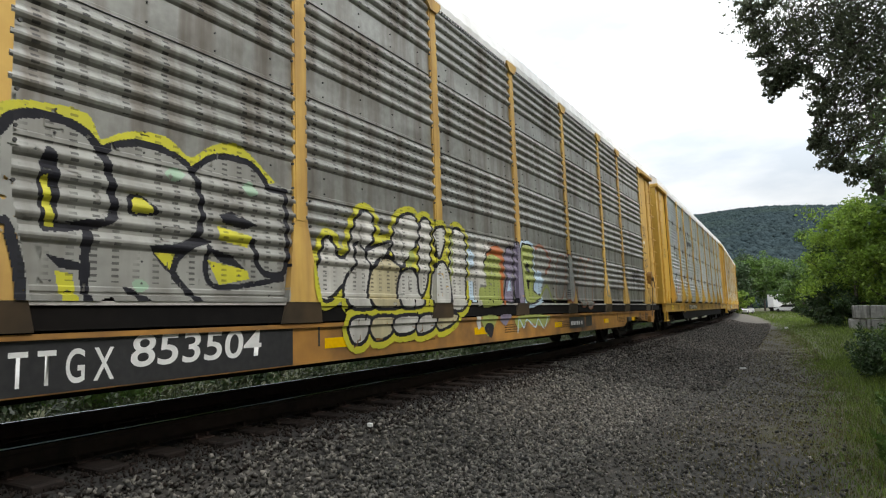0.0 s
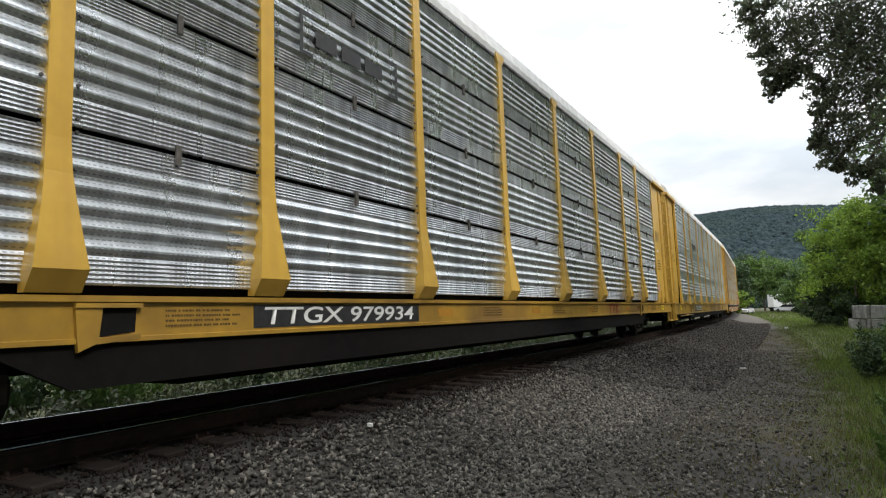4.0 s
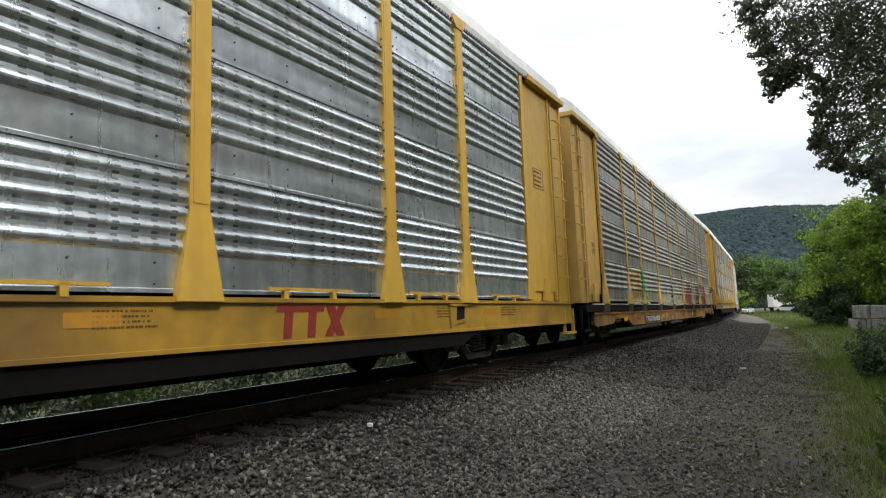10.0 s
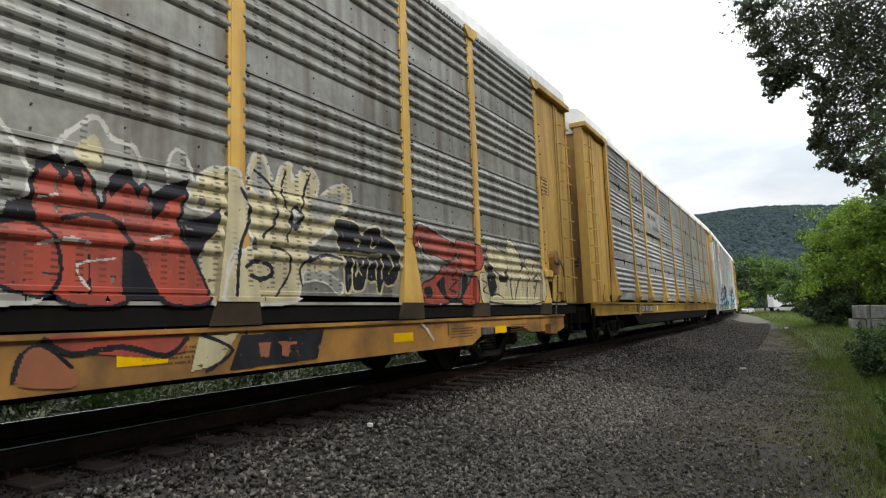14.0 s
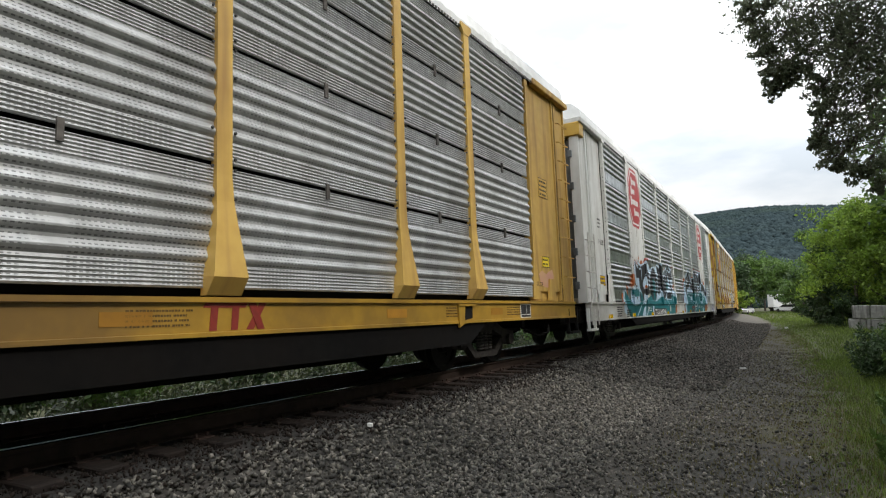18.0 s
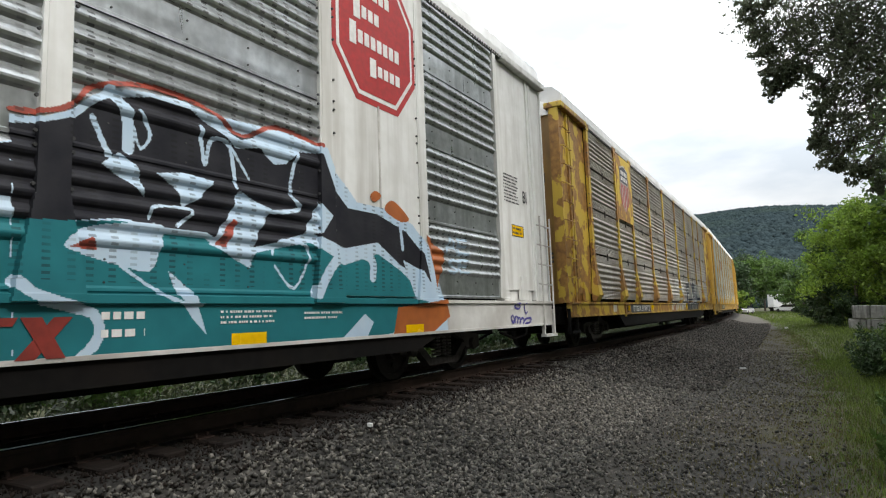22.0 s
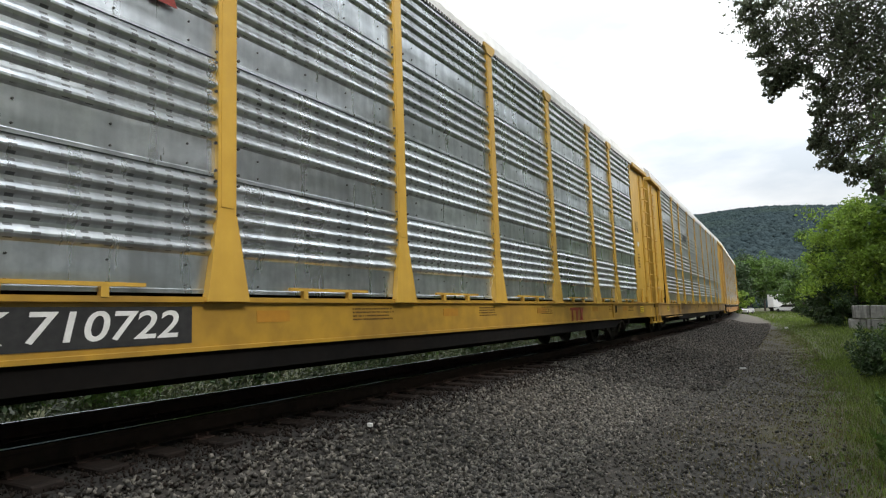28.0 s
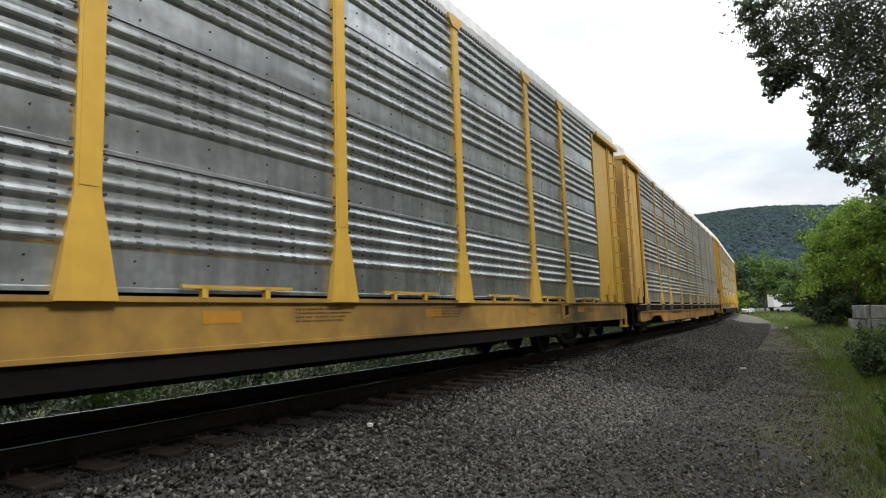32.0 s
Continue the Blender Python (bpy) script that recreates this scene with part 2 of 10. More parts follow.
# darker copy of the ballast, with the far bank's shade in its colour
STONE_SHADED = surf("shaded_ballast_stone", (0.105, 0.093, 0.078), (0.020, 0.018, 0.016), 25, 0.9, 0.0, 0.3, (0.06, 0.054, 0.046), 0.5, island=True, rnd=0.7, stain_scale=0.5)
# track-bed stones, rusty by the rail, darkened in colour for the train's shade
STONE_BROWN = surf("shaded_rust_stone", (0.030, 0.022, 0.018), (0.015, 0.012, 0.010), 25, 0.9, 0.0, 0.3, island=True, rnd=0.5)
STONE_BED_SHADE = surf("shaded_bed_stone", (0.035, 0.032, 0.03), (0.022, 0.02, 0.019), 25, 0.8, 0.0, 0.3, island=True, rnd=0.4)
for bed_piece in (RAIL_SIDE, TIE, STONE_BED_SHADE, STONE_BROWN):
    bed_piece.node_tree.nodes["Principled BSDF"].inputs["Specular IOR Level"].default_value = 0.15
GRASS = leaf_mat("grass_blade", (0.135, 0.19, 0.03), (0.083, 0.13, 0.021), 0.45, 0.5)
GRASS_DRY = leaf_mat("short_dry_grass", (0.135, 0.120, 0.040), (0.095, 0.088, 0.028), 0.3)
LEAF = leaf_mat("green_leaf", (0.10, 0.17, 0.033), (0.065, 0.12, 0.026), 0.45)
LEAF_LIGHT = leaf_mat("bright_green_leaf", (0.24, 0.345, 0.045), (0.15, 0.245, 0.034), 0.5)
LEAF_OVER = leaf_mat("overhanging_leaf", (0.12, 0.14, 0.08), (0.08, 0.098, 0.055), 0.6)
LEAF_WEED = leaf_mat("bramble_leaf", (0.075, 0.085, 0.035), (0.03, 0.045, 0.018), 0.3, 0.6)
LEAF_DARK = leaf_mat("dark_leaf", (0.045, 0.08, 0.025), (0.03, 0.06, 0.02), 0.3)
BARK = surf("bark", (0.10, 0.08, 0.06), (0.06, 0.05, 0.04), 9, 0.9, 0.0, 0.7)
# blue-grey distance haze is mixed into the green of the woods
FOREST_HAZE = surf("hazy_forest", (0.036, 0.050, 0.054), (0.027, 0.040, 0.044), 0.05, 0.95, 0.0, 0.0, (0.042, 0.060, 0.046), 0.6, island=True, rnd=0.25, stain_scale=0.01)
FOREST_HAZE.node_tree.nodes["Principled BSDF"].inputs["Specular IOR Level"].default_value = 0.0
CONCRETE = surf("old_concrete", (0.30, 0.29, 0.27), (0.20, 0.195, 0.18), 7, 0.9, 0.0, 0.4, (0.06, 0.06, 0.05), 0.85, streak=True, stain_scale=2.0)
TRUCK_WHITE = surf("white_truck_body", (0.78, 0.78, 0.78), (0.70, 0.70, 0.70), 3, 0.5, 0.0, 0.0)
RUBBER = surf("rubber", (0.02, 0.02, 0.02), (0.03, 0.03, 0.03), 10, 0.8, 0.0, 0.0)
GLASS_DARK = surf("dark_glass", (0.02, 0.025, 0.03), (0.03, 0.03, 0.035), 4, 0.08, 0.0, 0.0)
TEAL = surf("teal_spray_paint", (0.022, 0.175, 0.195), (0.018, 0.135, 0.155), 3, 0.5, 0.0, 0.0, rnd=0, holes=0.55, above=1.2)
PALE_BLUE = surf("pale_blue_spray_paint", (0.50, 0.62, 0.72), (0.42, 0.55, 0.68), 3, 0.5, 0.0, 0.0, rnd=0, holes=0.55, above=1.2)
SPRAY_BLACK = surf("black_spray_paint", (0.015, 0.015, 0.02), (0.03, 0.03, 0.035), 4, 0.45, 0.0, 0.0, rnd=0, holes=0.55, above=1.2)
SPRAY_GREY = surf("silver_spray_paint", (0.34, 0.34, 0.31), (0.25, 0.25, 0.23), 5, 0.5, 0.15, 0.0, (0.16, 0.15, 0.13), 0.6, streak=True, rnd=0, holes=0.75, above=1.2)
SPRAY_WHITE = surf("white_spray_paint", (0.62, 0.61, 0.56), (0.46, 0.45, 0.41), 5, 0.5, 0.0, 0.0, (0.27, 0.25, 0.22), 0.6, streak=True, rnd=0, holes=0.7, above=1.2)
SPRAY_CREAM = surf("cream_spray_paint", (0.56, 0.50, 0.31), (0.42, 0.37, 0.23), 5, 0.5, 0.0, 0.0, (0.26, 0.23, 0.16), 0.6, streak=True, rnd=0, holes=0.7, above=1.2)
SPRAY_YELLOW = surf("yellow_spray_paint", (0.55, 0.52, 0.03), (0.45, 0.43, 0.04), 5, 0.5, 0.0, 0.0, rnd=0, holes=0.55, above=1.2)
SPRAY_GREEN = surf("green_spray_paint", (0.03, 0.20, 0.06), (0.03, 0.15, 0.05), 5, 0.5, 0.0, 0.0, rnd=0)
SPRAY_MINT = surf("mint_spray_paint", (0.30, 0.42, 0.31), (0.25, 0.36, 0.26), 5, 0.5, 0.0, 0.0, rnd=0)
SPRAY_LIME = surf("lime_spray_paint", (0.33, 0.38, 0.10), (0.28, 0.32, 0.09), 5, 0.5, 0.0, 0.0, rnd=0, holes=0.55, above=1.2)
SPRAY_RED = surf("red_spray_paint", (0.42, 0.075, 0.045), (0.28, 0.06, 0.04), 5, 0.5, 0.0, 0.0, (0.17, 0.05, 0.04), 0.6, streak=True, rnd=0, holes=0.65, above=1.2)
SPRAY_BROWN = surf("brown_spray_paint", (0.33, 0.12, 0.06), (0.26, 0.10, 0.05), 5, 0.5, 0.0, 0.0, rnd=0, holes=0.55, above=1.2)
SPRAY_ORANGE = surf("orange_spray_paint", (0.44, 0.125, 0.028), (0.33, 0.095, 0.025), 5, 0.5, 0.0, 0.0, rnd=0)
SPRAY_GREY_DARK = surf("faded_black_spray_paint", (0.16, 0.12, 0.07), (0.11, 0.085, 0.05), 5, 0.6, 0.0, 0.0, rnd=0)
SPRAY_PINK = surf("pink_overspray", (0.58, 0.35, 0.20), (0.56, 0.29, 0.22), 5, 0.5, 0.0, 0.0, rnd=0)
SPRAY_VIOLET = surf("violet_spray_paint", (0.22, 0.19, 0.26), (0.17, 0.15, 0.21), 5, 0.5, 0.0, 0.0, rnd=0, holes=0.55, above=1.2)
SPRAY_BLUE = surf("purple_blue_spray_paint", (0.08, 0.07, 0.30), (0.07, 0.06, 0.25), 5, 0.5, 0.0, 0.0, rnd=0)

for matt in (SPRAY_BLACK, TEAL):
    matt.node_tree.nodes["Principled BSDF"].inputs["Specular IOR Level"].default_value = 0.2


def ground_mat():
    """Gravel painted paler far off for sunlight, turf, and track bed darkened for shade, told apart by the cover layer
    with ragged edges.
    """
    m = surf("ground_cover", (0.045, 0.040, 0.034), (0.023, 0.021, 0.018), 22, 0.95, 0.0, 0.6, (0.060, 0.047, 0.034), 0.5, stain_scale=0.35, bump_scale=30, rnd=0)
    n, l = m.node_tree.nodes, m.node_tree.links
    p = n["Principled BSDF"]
    at = n.new("ShaderNodeAttribute")
    at.attribute_name = "cover"
    sep = n.new("ShaderNodeSeparateColor")
    l.new(at.outputs["Color"], sep.inputs[0])
    nz = n.new("ShaderNodeTexNoise")
    nz.inputs["Scale"].default_value, nz.inputs["Detail"].default_value = 1.6, 6
    co = n.new("ShaderNodeTexCoord")
    l.new(co.outputs["Object"], nz.inputs["Vector"])

    def blend(base, mask, colour_a, colour_b, push):
        add = n.new("ShaderNodeMath")
        add.operation = "MULTIPLY_ADD"
        add.inputs[1].default_value, add.inputs[2].default_value = push, -push / 2
        l.new(nz.outputs["Fac"], add.inputs[0])
        s = n.new("ShaderNodeMath")
        s.operation = "ADD"
        l.new(mask, s.inputs[0])
        l.new(add.outputs[0], s.inputs[1])
        r = n.new("ShaderNodeMapRange")
        r.inputs[1].default_value, r.inputs[2].default_value = 0.3, 0.7
        l.new(s.outputs[0], r.inputs[0])
        c = n.new("ShaderNodeMixRGB")
        c.inputs[1].default_value, c.inputs[2].default_value = (*colour_a, 1), (*colour_b, 1)
        l.new(nz.outputs["Fac"], c.inputs[0])
        x = n.new("ShaderNodeMixRGB")
        l.new(r.outputs[0], x.inputs[0])
        l.new(base, x.inputs[1])
        l.new(c.outputs[0], x.inputs[2])
        return x.outputs[0]
    base = p.inputs["Base Color"].links[0].from_socket
    # pale tone that paints sunlight onto the far gravel
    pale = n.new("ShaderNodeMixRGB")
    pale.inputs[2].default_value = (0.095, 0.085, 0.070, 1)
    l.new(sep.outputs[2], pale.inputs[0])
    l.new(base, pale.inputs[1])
    # shade under the train, painted as a darker bed
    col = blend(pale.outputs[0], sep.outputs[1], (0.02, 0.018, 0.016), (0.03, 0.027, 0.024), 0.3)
    col = blend(col, sep.outputs[0], (0.034, 0.042, 0.011), (0.062, 0.055, 0.021), 1.6)
    l.new(col, p.inputs["Base Color"])
    return m


GROUND = ground_mat()


# ---- mesh helpers ----
def mesh_of(name, verts, faces, mats, idx=None, smooth=False):
    me = bpy.data.meshes.new(name)
    me.from_pydata([tuple(map(float, v)) for v in verts], [], [tuple(map(int, f)) for f in faces])
    for m in (mats if isinstance(mats, (list, tuple)) else [mats]):
        me.materials.append(m)
    if idx is not None:
        me.polygons.foreach_set("material_index", np.asarray(idx, np.int32))
    if smooth:
        me.polygons.foreach_set("use_smooth", np.ones(len(me.polygons), bool))
    me.update()
    return me


def bulk_mesh(name, v, f, mat, smooth=False):
    """A large mesh straight from arrays: v (n, 3), f (m, k)."""
    me = bpy.data.meshes.new(name)
    v, f = np.asarray(v, np.float32), np.asarray(f, np.int32)
    me.vertices.add(len(v))
    me.vertices.foreach_set("co", v.ravel())
    me.loops.add(f.size)
    me.loops.foreach_set("vertex_index", f.ravel())
    me.polygons.add(len(f))
    me.polygons.foreach_set("loop_start", np.arange(len(f), dtype=np.int32) * f.shape[1])
    me.materials.append(mat)
    if smooth:
        me.polygons.foreach_set("use_smooth", np.ones(len(f), bool))
    me.update(calc_edges=True)
    me.validate()
    return me


def part(name, me, parent=None, label="", at=None, kind=""):
    ob = new(name, me)
    if parent is not None:
        ob.parent = parent
    if at is not None:
        ob.matrix_basis = at if isinstance(at, Matrix) else Matrix.Translation(at)
    return tagged(ob, label=label, kind=kind)


class Build:
    """Collects boxes, prisms, tubes and sheets into one mesh."""

    def __init__(self):
        self.v, self.f, self.i = [], [], []

    def add(self, verts, faces, mi=0):
        k = len(self.v)
        self.v += [tuple(p) for p in verts]
        self.f += [tuple(a + k for a in q) for q in faces]
        self.i += [mi] * len(faces)
        return self

    def box(self, x0, x1, y0, y1, z0, z1, mi=0, bev=0.0):
        if bev <= 0:
            vs = [(x, y, z) for x in (x0, x1) for y in (y0, y1) for z in (z0, z1)]
            return self.add(vs, [(0, 1, 3, 2), (4, 6, 7, 5), (0, 4, 5, 1), (2, 3, 7, 6), (0, 2, 6, 4), (1, 5, 7, 3)], mi)
        bm = bmesh.new()
        bmesh.ops.create_cube(bm, size=1, matrix=Matrix.LocRotScale(((x0 + x1) / 2, (y0 + y1) / 2, (z0 + z1) / 2), None, (abs(x1 - x0), abs(y1 - y0), abs(z1 - z0))))
        bmesh.ops.bevel(bm, geom=bm.edges[:], offset=bev, segments=1, affect="EDGES", profile=0.5)
        bm.verts.index_update()
        self.add([v.co[:] for v in bm.verts], [[v.index for v in f.verts] for f in bm.faces], mi)
        bm.free()
        return self

    def prism(self, poly, axis, a, b, mi=0):
        """A polygon of (p, q) pairs pushed along axis from a to b. axis y: (x, z); axis x: (y, z); axis z: (x, y)."""
        n = len(poly)
        put = {"y": lambda p, q, w: (p, w, q), "x": lambda p, q, w: (w, p, q), "z": lambda p, q, w: (p, q, w)}[axis]
        vs = [put(p, q, a) for p, q in poly] + [put(p, q, b) for p, q in poly]
        fs = [tuple(range(n)), tuple(range(2 * n - 1, n - 1, -1))] + [(i, (i + 1) % n, n + (i + 1) % n, n + i) for i in range(n)]
        return self.add(vs, fs, mi)

    def tube(self, pts, r, mi=0, seg=6, r1=None):
        pts = [Vector(p) for p in pts]
        n = len(pts)
        vs = []
        for i, p in enumerate(pts):
            d = (pts[min(i + 1, n - 1)] - pts[max(i - 1, 0)]).normalized()
            s = d.cross(Vector((0, 0, 1)) if abs(d.z) < 0.9 else Vector((1, 0, 0))).normalized()
            t = d.cross(s)
            rr = r if r1 is None else r + (r1 - r) * i / (n - 1)
            vs += [p + (s * math.cos(6.2832 * k / seg) + t * math.sin(6.2832 * k / seg)) * rr for k in range(seg)]
        fs = [(i * seg + k, i * seg + (k + 1) % seg, (i + 1) * seg + (k + 1) % seg, (i + 1) * seg + k) for i in range(n - 1) for k in range(seg)]
        fs += [tuple(range(seg - 1, -1, -1)), tuple((n - 1) * seg + k for k in range(seg))]
        return self.add([v[:] for v in vs], fs, mi)

    def done(self, name, mats, smooth=False):
        me = mesh_of(name, self.v, self.f, mats, self.i, smooth)
        bm = bmesh.new()
        bm.from_mesh(me)
        bmesh.ops.recalc_face_normals(bm, faces=bm.faces[:])
        bm.to_mesh(me)
        bm.free()
        return me


# ---- the line of the track ----
CANT = 0.0305
_s = np.linspace(-260.0, 420.0, 6801)
_k = 0.001057 - 9.19e-6 * np.clip(_s, 0, 140) + 1.73e-7 * np.clip(_s, 0, 140) ** 2
_h = np.concatenate([[0], np.cumsum((_k[1:] + _k[:-1]) / 2 * 0.1)])
_h -= np.interp(0, _s, _h)
_x = np.concatenate([[0], np.cumsum(np.cos((_h[1:] + _h[:-1]) / 2) * 0.1)])
_y = np.concatenate([[0], np.cumsum(np.sin((_h[1:] + _h[:-1]) / 2) * 0.1)])
_x -= np.interp(0, _s, _x)
_y -= np.interp(0, _s, _y)


def track(s):
    """The place and heading of the track's middle, s metres along it."""
    return float(np.interp(s, _s, _x)), float(np.interp(s, _s, _y)), float(np.interp(s, _s, _h))


def on_track(s, lat=0.0, z=0.0):
    """A point beside the track (lat to the left), in the banked plane of the rails."""
    x, y, h = track(s)
    zz = z * math.cos(CANT) - lat * math.sin(CANT)
    ll = lat * math.cos(CANT) + z * math.sin(CANT)
    return (x - math.sin(h) * ll, y + math.cos(h) * ll, zz)


# how far the train has come, every half second
RUN = (-7.34, -4.192, -1.025, 2.181, 5.407, 8.682, 11.985, 15.245, 18.467, 21.694, 24.926, 28.165, 31.435, 34.743, 38.085, 41.4, 44.716, 48.046, 51.393, 54.725, 58.055, 61.395, 64.744, 68.128, 71.528, 74.969, 78.409, 81.913, 85.377, 88.837, 92.416, 95.997, 99.568, 103.127, 106.69, 110.252, 113.806, 117.381, 121.061, 124.767, 128.462, 132.11, 135.732, 139.457, 143.255, 147.085, 150.882, 154.69, 158.523, 162.386, 166.232, 170.095, 174.032, 177.989, 181.959, 185.935, 189.907, 193.857, 197.785, 201.747, 205.697, 209.565, 213.556, 217.554, 221.552)


def bend():
    """The second derivatives of a smooth curve through RUN."""
    n = len(RUN)
    a, r = np.zeros((n, n)), np.zeros(n)
    a[0, 0] = a[-1, -1] = 1
    for i in range(1, n - 1):
        a[i, i - 1:i + 2] = 1, 4, 1
        r[i] = 24 * (RUN[i - 1] - 2 * RUN[i] + RUN[i + 1])
    return np.linalg.solve(a, r)


BEND = bend()


def run_at(t):
    i = min(int(t * 2), len(RUN) - 2)
    u = t - 0.5 * i
    v = 0.5 - u
    return (BEND[i] * v ** 3 + BEND[i + 1] * u ** 3) / 3 + (2 * RUN[i] - BEND[i] / 12) * v + (2 * RUN[i + 1] - BEND[i + 1] / 12) * u


CAR_AT = [1.33 + 28.3 * 0, 1.14 + 28.3, 0.58 + 28.3 * 2, 28.3 * 3, -0.02 + 28.3 * 4, -0.3 + 28.3 * 5, -0.5 + 28.3 * 6, -0.46 + 28.3 * 7, -1.1 + 28.3 * 8]
CAR_AT += [CAR_AT[8] + 28.0 * k for k in (1, 2, 3, 4)]


def car_pose(n, t):
    s = CAR_AT[n] - run_at(t)
    ax, ay, _ = track(s - 10.05)
    bx, by, _ = track(s + 10.05)
    h = math.atan2(by - ay, bx - ax)
    return Matrix.Translation(((ax + bx) / 2, (ay + by) / 2, 0)) @ Matrix.Rotation(h, 4, "Z") @ Matrix.Rotation(-CANT, 4, "X")


# ---- ground ----
def ground_z(x, y):
    """The height of the ground: the ballast bank by the track, the gravel path, the verge, the drop behind the track."""
    lat = lateral(x, y)
    prof_l = np.array([-4000, -60, -12, -7.2, -6.2, -5.4, -3.4, -2.4, -1.55, 1.55, 2.6, 4.5, 9, 30, 4000])
    prof_z = np.array([0.3, -0.2, -0.35, -0.36, -0.42, -0.52, -0.52, -0.42, -0.20, -0.20, -0.55, -0.95, -1.1, -1.2, -1.0])
    return np.interp(lat, prof_l, prof_z)


def lateral(x, y):
    """Metres to the left of the track's middle, seen along it."""
    cx = np.interp(x, _x[:4400], _y[:4400])
    ch = np.interp(x, _x[:4400], _h[:4400])
    return (y - cx) * np.cos(ch)


def verge(x):
    """How far from the track the gravel gives way to grass."""
    return np.interp(x, [0, 12, 19, 31, 53, 94, 150], [-6.2, -6.12, -5.8, -5.5, -4.75, -3.5, -2.9])


def build_ground():
    near = np.arange(-8, 45, 0.35)
    xs = np.concatenate([np.linspace(-1500, -60, 18), np.linspace(-55, -8.5, 30), near, np.linspace(45.5, 180, 120), np.geomspace(190, 2500, 24)])
    ys = np.concatenate([-np.geomspace(2000, 21, 20), np.arange(-20, 20, 0.3), np.geomspace(21, 2000, 22)])
    gx, gy = np.meshgrid(xs, ys, indexing="ij")
    gz = ground_z(gx, gy)
    rng = np.random.default_rng(3)
    fade = np.clip((np.abs(lateral(gx, gy)) - 1.5) / 1.5, 0, 1)
    gz = gz + fade * (rng.random(gz.shape) - 0.5) * 0.03
    v = np.stack([gx, gy, gz], -1).reshape(-1, 3)
    ny = len(ys)
    a = (np.arange(len(xs) - 1)[:, None] * ny + np.arange(ny - 1)[None, :]).ravel()
    f = np.stack([a, a + ny, a + ny + 1, a + 1], 1)
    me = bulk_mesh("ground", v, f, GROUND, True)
    # where soil and grass take over from gravel; where the train's shade is painted onto the bed between the rails
    lat = lateral(v[:, 0], v[:, 1])
    # rises with distance, for the sunlight painted on the far path
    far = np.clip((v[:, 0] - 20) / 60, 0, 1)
    turf = np.clip((verge(v[:, 0]) + 1.15 - lat - 0.2 * np.sin(v[:, 0] * 0.55)) / 2.0, 0, 1) + np.clip((lat - 2.4) / 0.6, 0, 1)
    bed_shade = np.clip((1.9 - np.abs(lat)) / 0.6, 0, 1)
    col = np.stack([np.clip(turf, 0, 1), bed_shade, far, np.ones(len(v))], 1).astype(np.float32)
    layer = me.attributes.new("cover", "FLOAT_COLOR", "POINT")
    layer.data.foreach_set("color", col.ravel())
    ob = new("ground", me)
    return tagged(ob, "dark gravel path beside grass verge and soil", "ground", kind="structure")


build_ground()


def stones(name, n, region, size, seed, label, lift=0.0, mat=STONE):
    """Broken stone scattered over a stretch: one mesh of many small angular pieces."""
    rng = np.random.default_rng(seed)
    base = np.array([(1.1, 0.35, 0.35), (-0.95, 0.75, 0.45), (-0.25, -0.85, 0.85), (0.55, 0.85, -0.75), (-0.75, 0.2, -0.95), (0.45, -0.95, -0.6)], float)
    bm = bmesh.new()
    for p in base:
        bm.verts.new(p)
    res = bmesh.ops.convex_hull(bm, input=bm.verts[:])
    bm.verts.index_update()
    hull = np.array([[v.index for v in f.verts] for f in bm.faces if len(f.verts) == 3])
    bm.free()
    x, y = region(rng, n)
    s = size[0] + (size[1] - size[0]) * rng.random(n) ** 2
    z = ground_z(x, y) + lift + s * (0.1 + 0.35 * rng.random(n))
    q = rng.normal(size=(n, 4))
    q /= np.linalg.norm(q, axis=1)[:, None]
    w, a, b, c = q.T
    rot = np.stack([1 - 2 * (b * b + c * c), 2 * (a * b - c * w), 2 * (a * c + b * w), 2 * (a * b + c * w), 1 - 2 * (a * a + c * c), 2 * (b * c - a * w), 2 * (a * c - b * w), 2 * (b * c + a * w), 1 - 2 * (a * a + b * b)], 1).reshape(n, 3, 3)
    shape = base[None] * (0.55 + 0.65 * rng.random((n, len(base), 3))) * np.stack([np.ones(n), 0.5 + 0.4 * rng.random(n), 0.32 + 0.35 * rng.random(n)], 1)[:, None, :]
    v = np.einsum("nij,nkj->nki", rot, shape) * (s / 2)[:, None, None] + np.stack([x, y, z], 1)[:, None, :]
    f = (hull[None] + (np.arange(n) * len(base))[:, None, None]).reshape(-1, 3)
    return tagged(new(name, bulk_mesh(name, v.reshape(-1, 3), f, mat)), label, "gravel", kind="stuff")


def bank(rng, n):
    u = rng.random(n)
    x = np.where(u < 0.76, 1.2 + 14 * rng.random(n) ** 1.5 - 2.6 * rng.random(n) ** 2.5, np.where(u < 0.84, 1.6 - 5 * rng.random(n) ** 2, 2.5 - 26 * rng.random(n)))
    return x, np.interp(x, _x, _y) - 1.55 - 2.4 * rng.random(n) ** 0.8


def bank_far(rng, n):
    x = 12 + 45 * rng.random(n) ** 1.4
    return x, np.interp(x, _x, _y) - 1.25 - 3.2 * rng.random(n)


def cribs(rng, n):
    x = -14 + 38 * rng.random(n)
    return x, np.interp(x, _x, _y) + (rng.random(n) - 0.5) * 2.7


def shoulder(rng, n):
    x = -14 + 38 * rng.random(n)
    return x, np.interp(x, _x, _y) - 0.85 - 1.05 * rng.random(n)


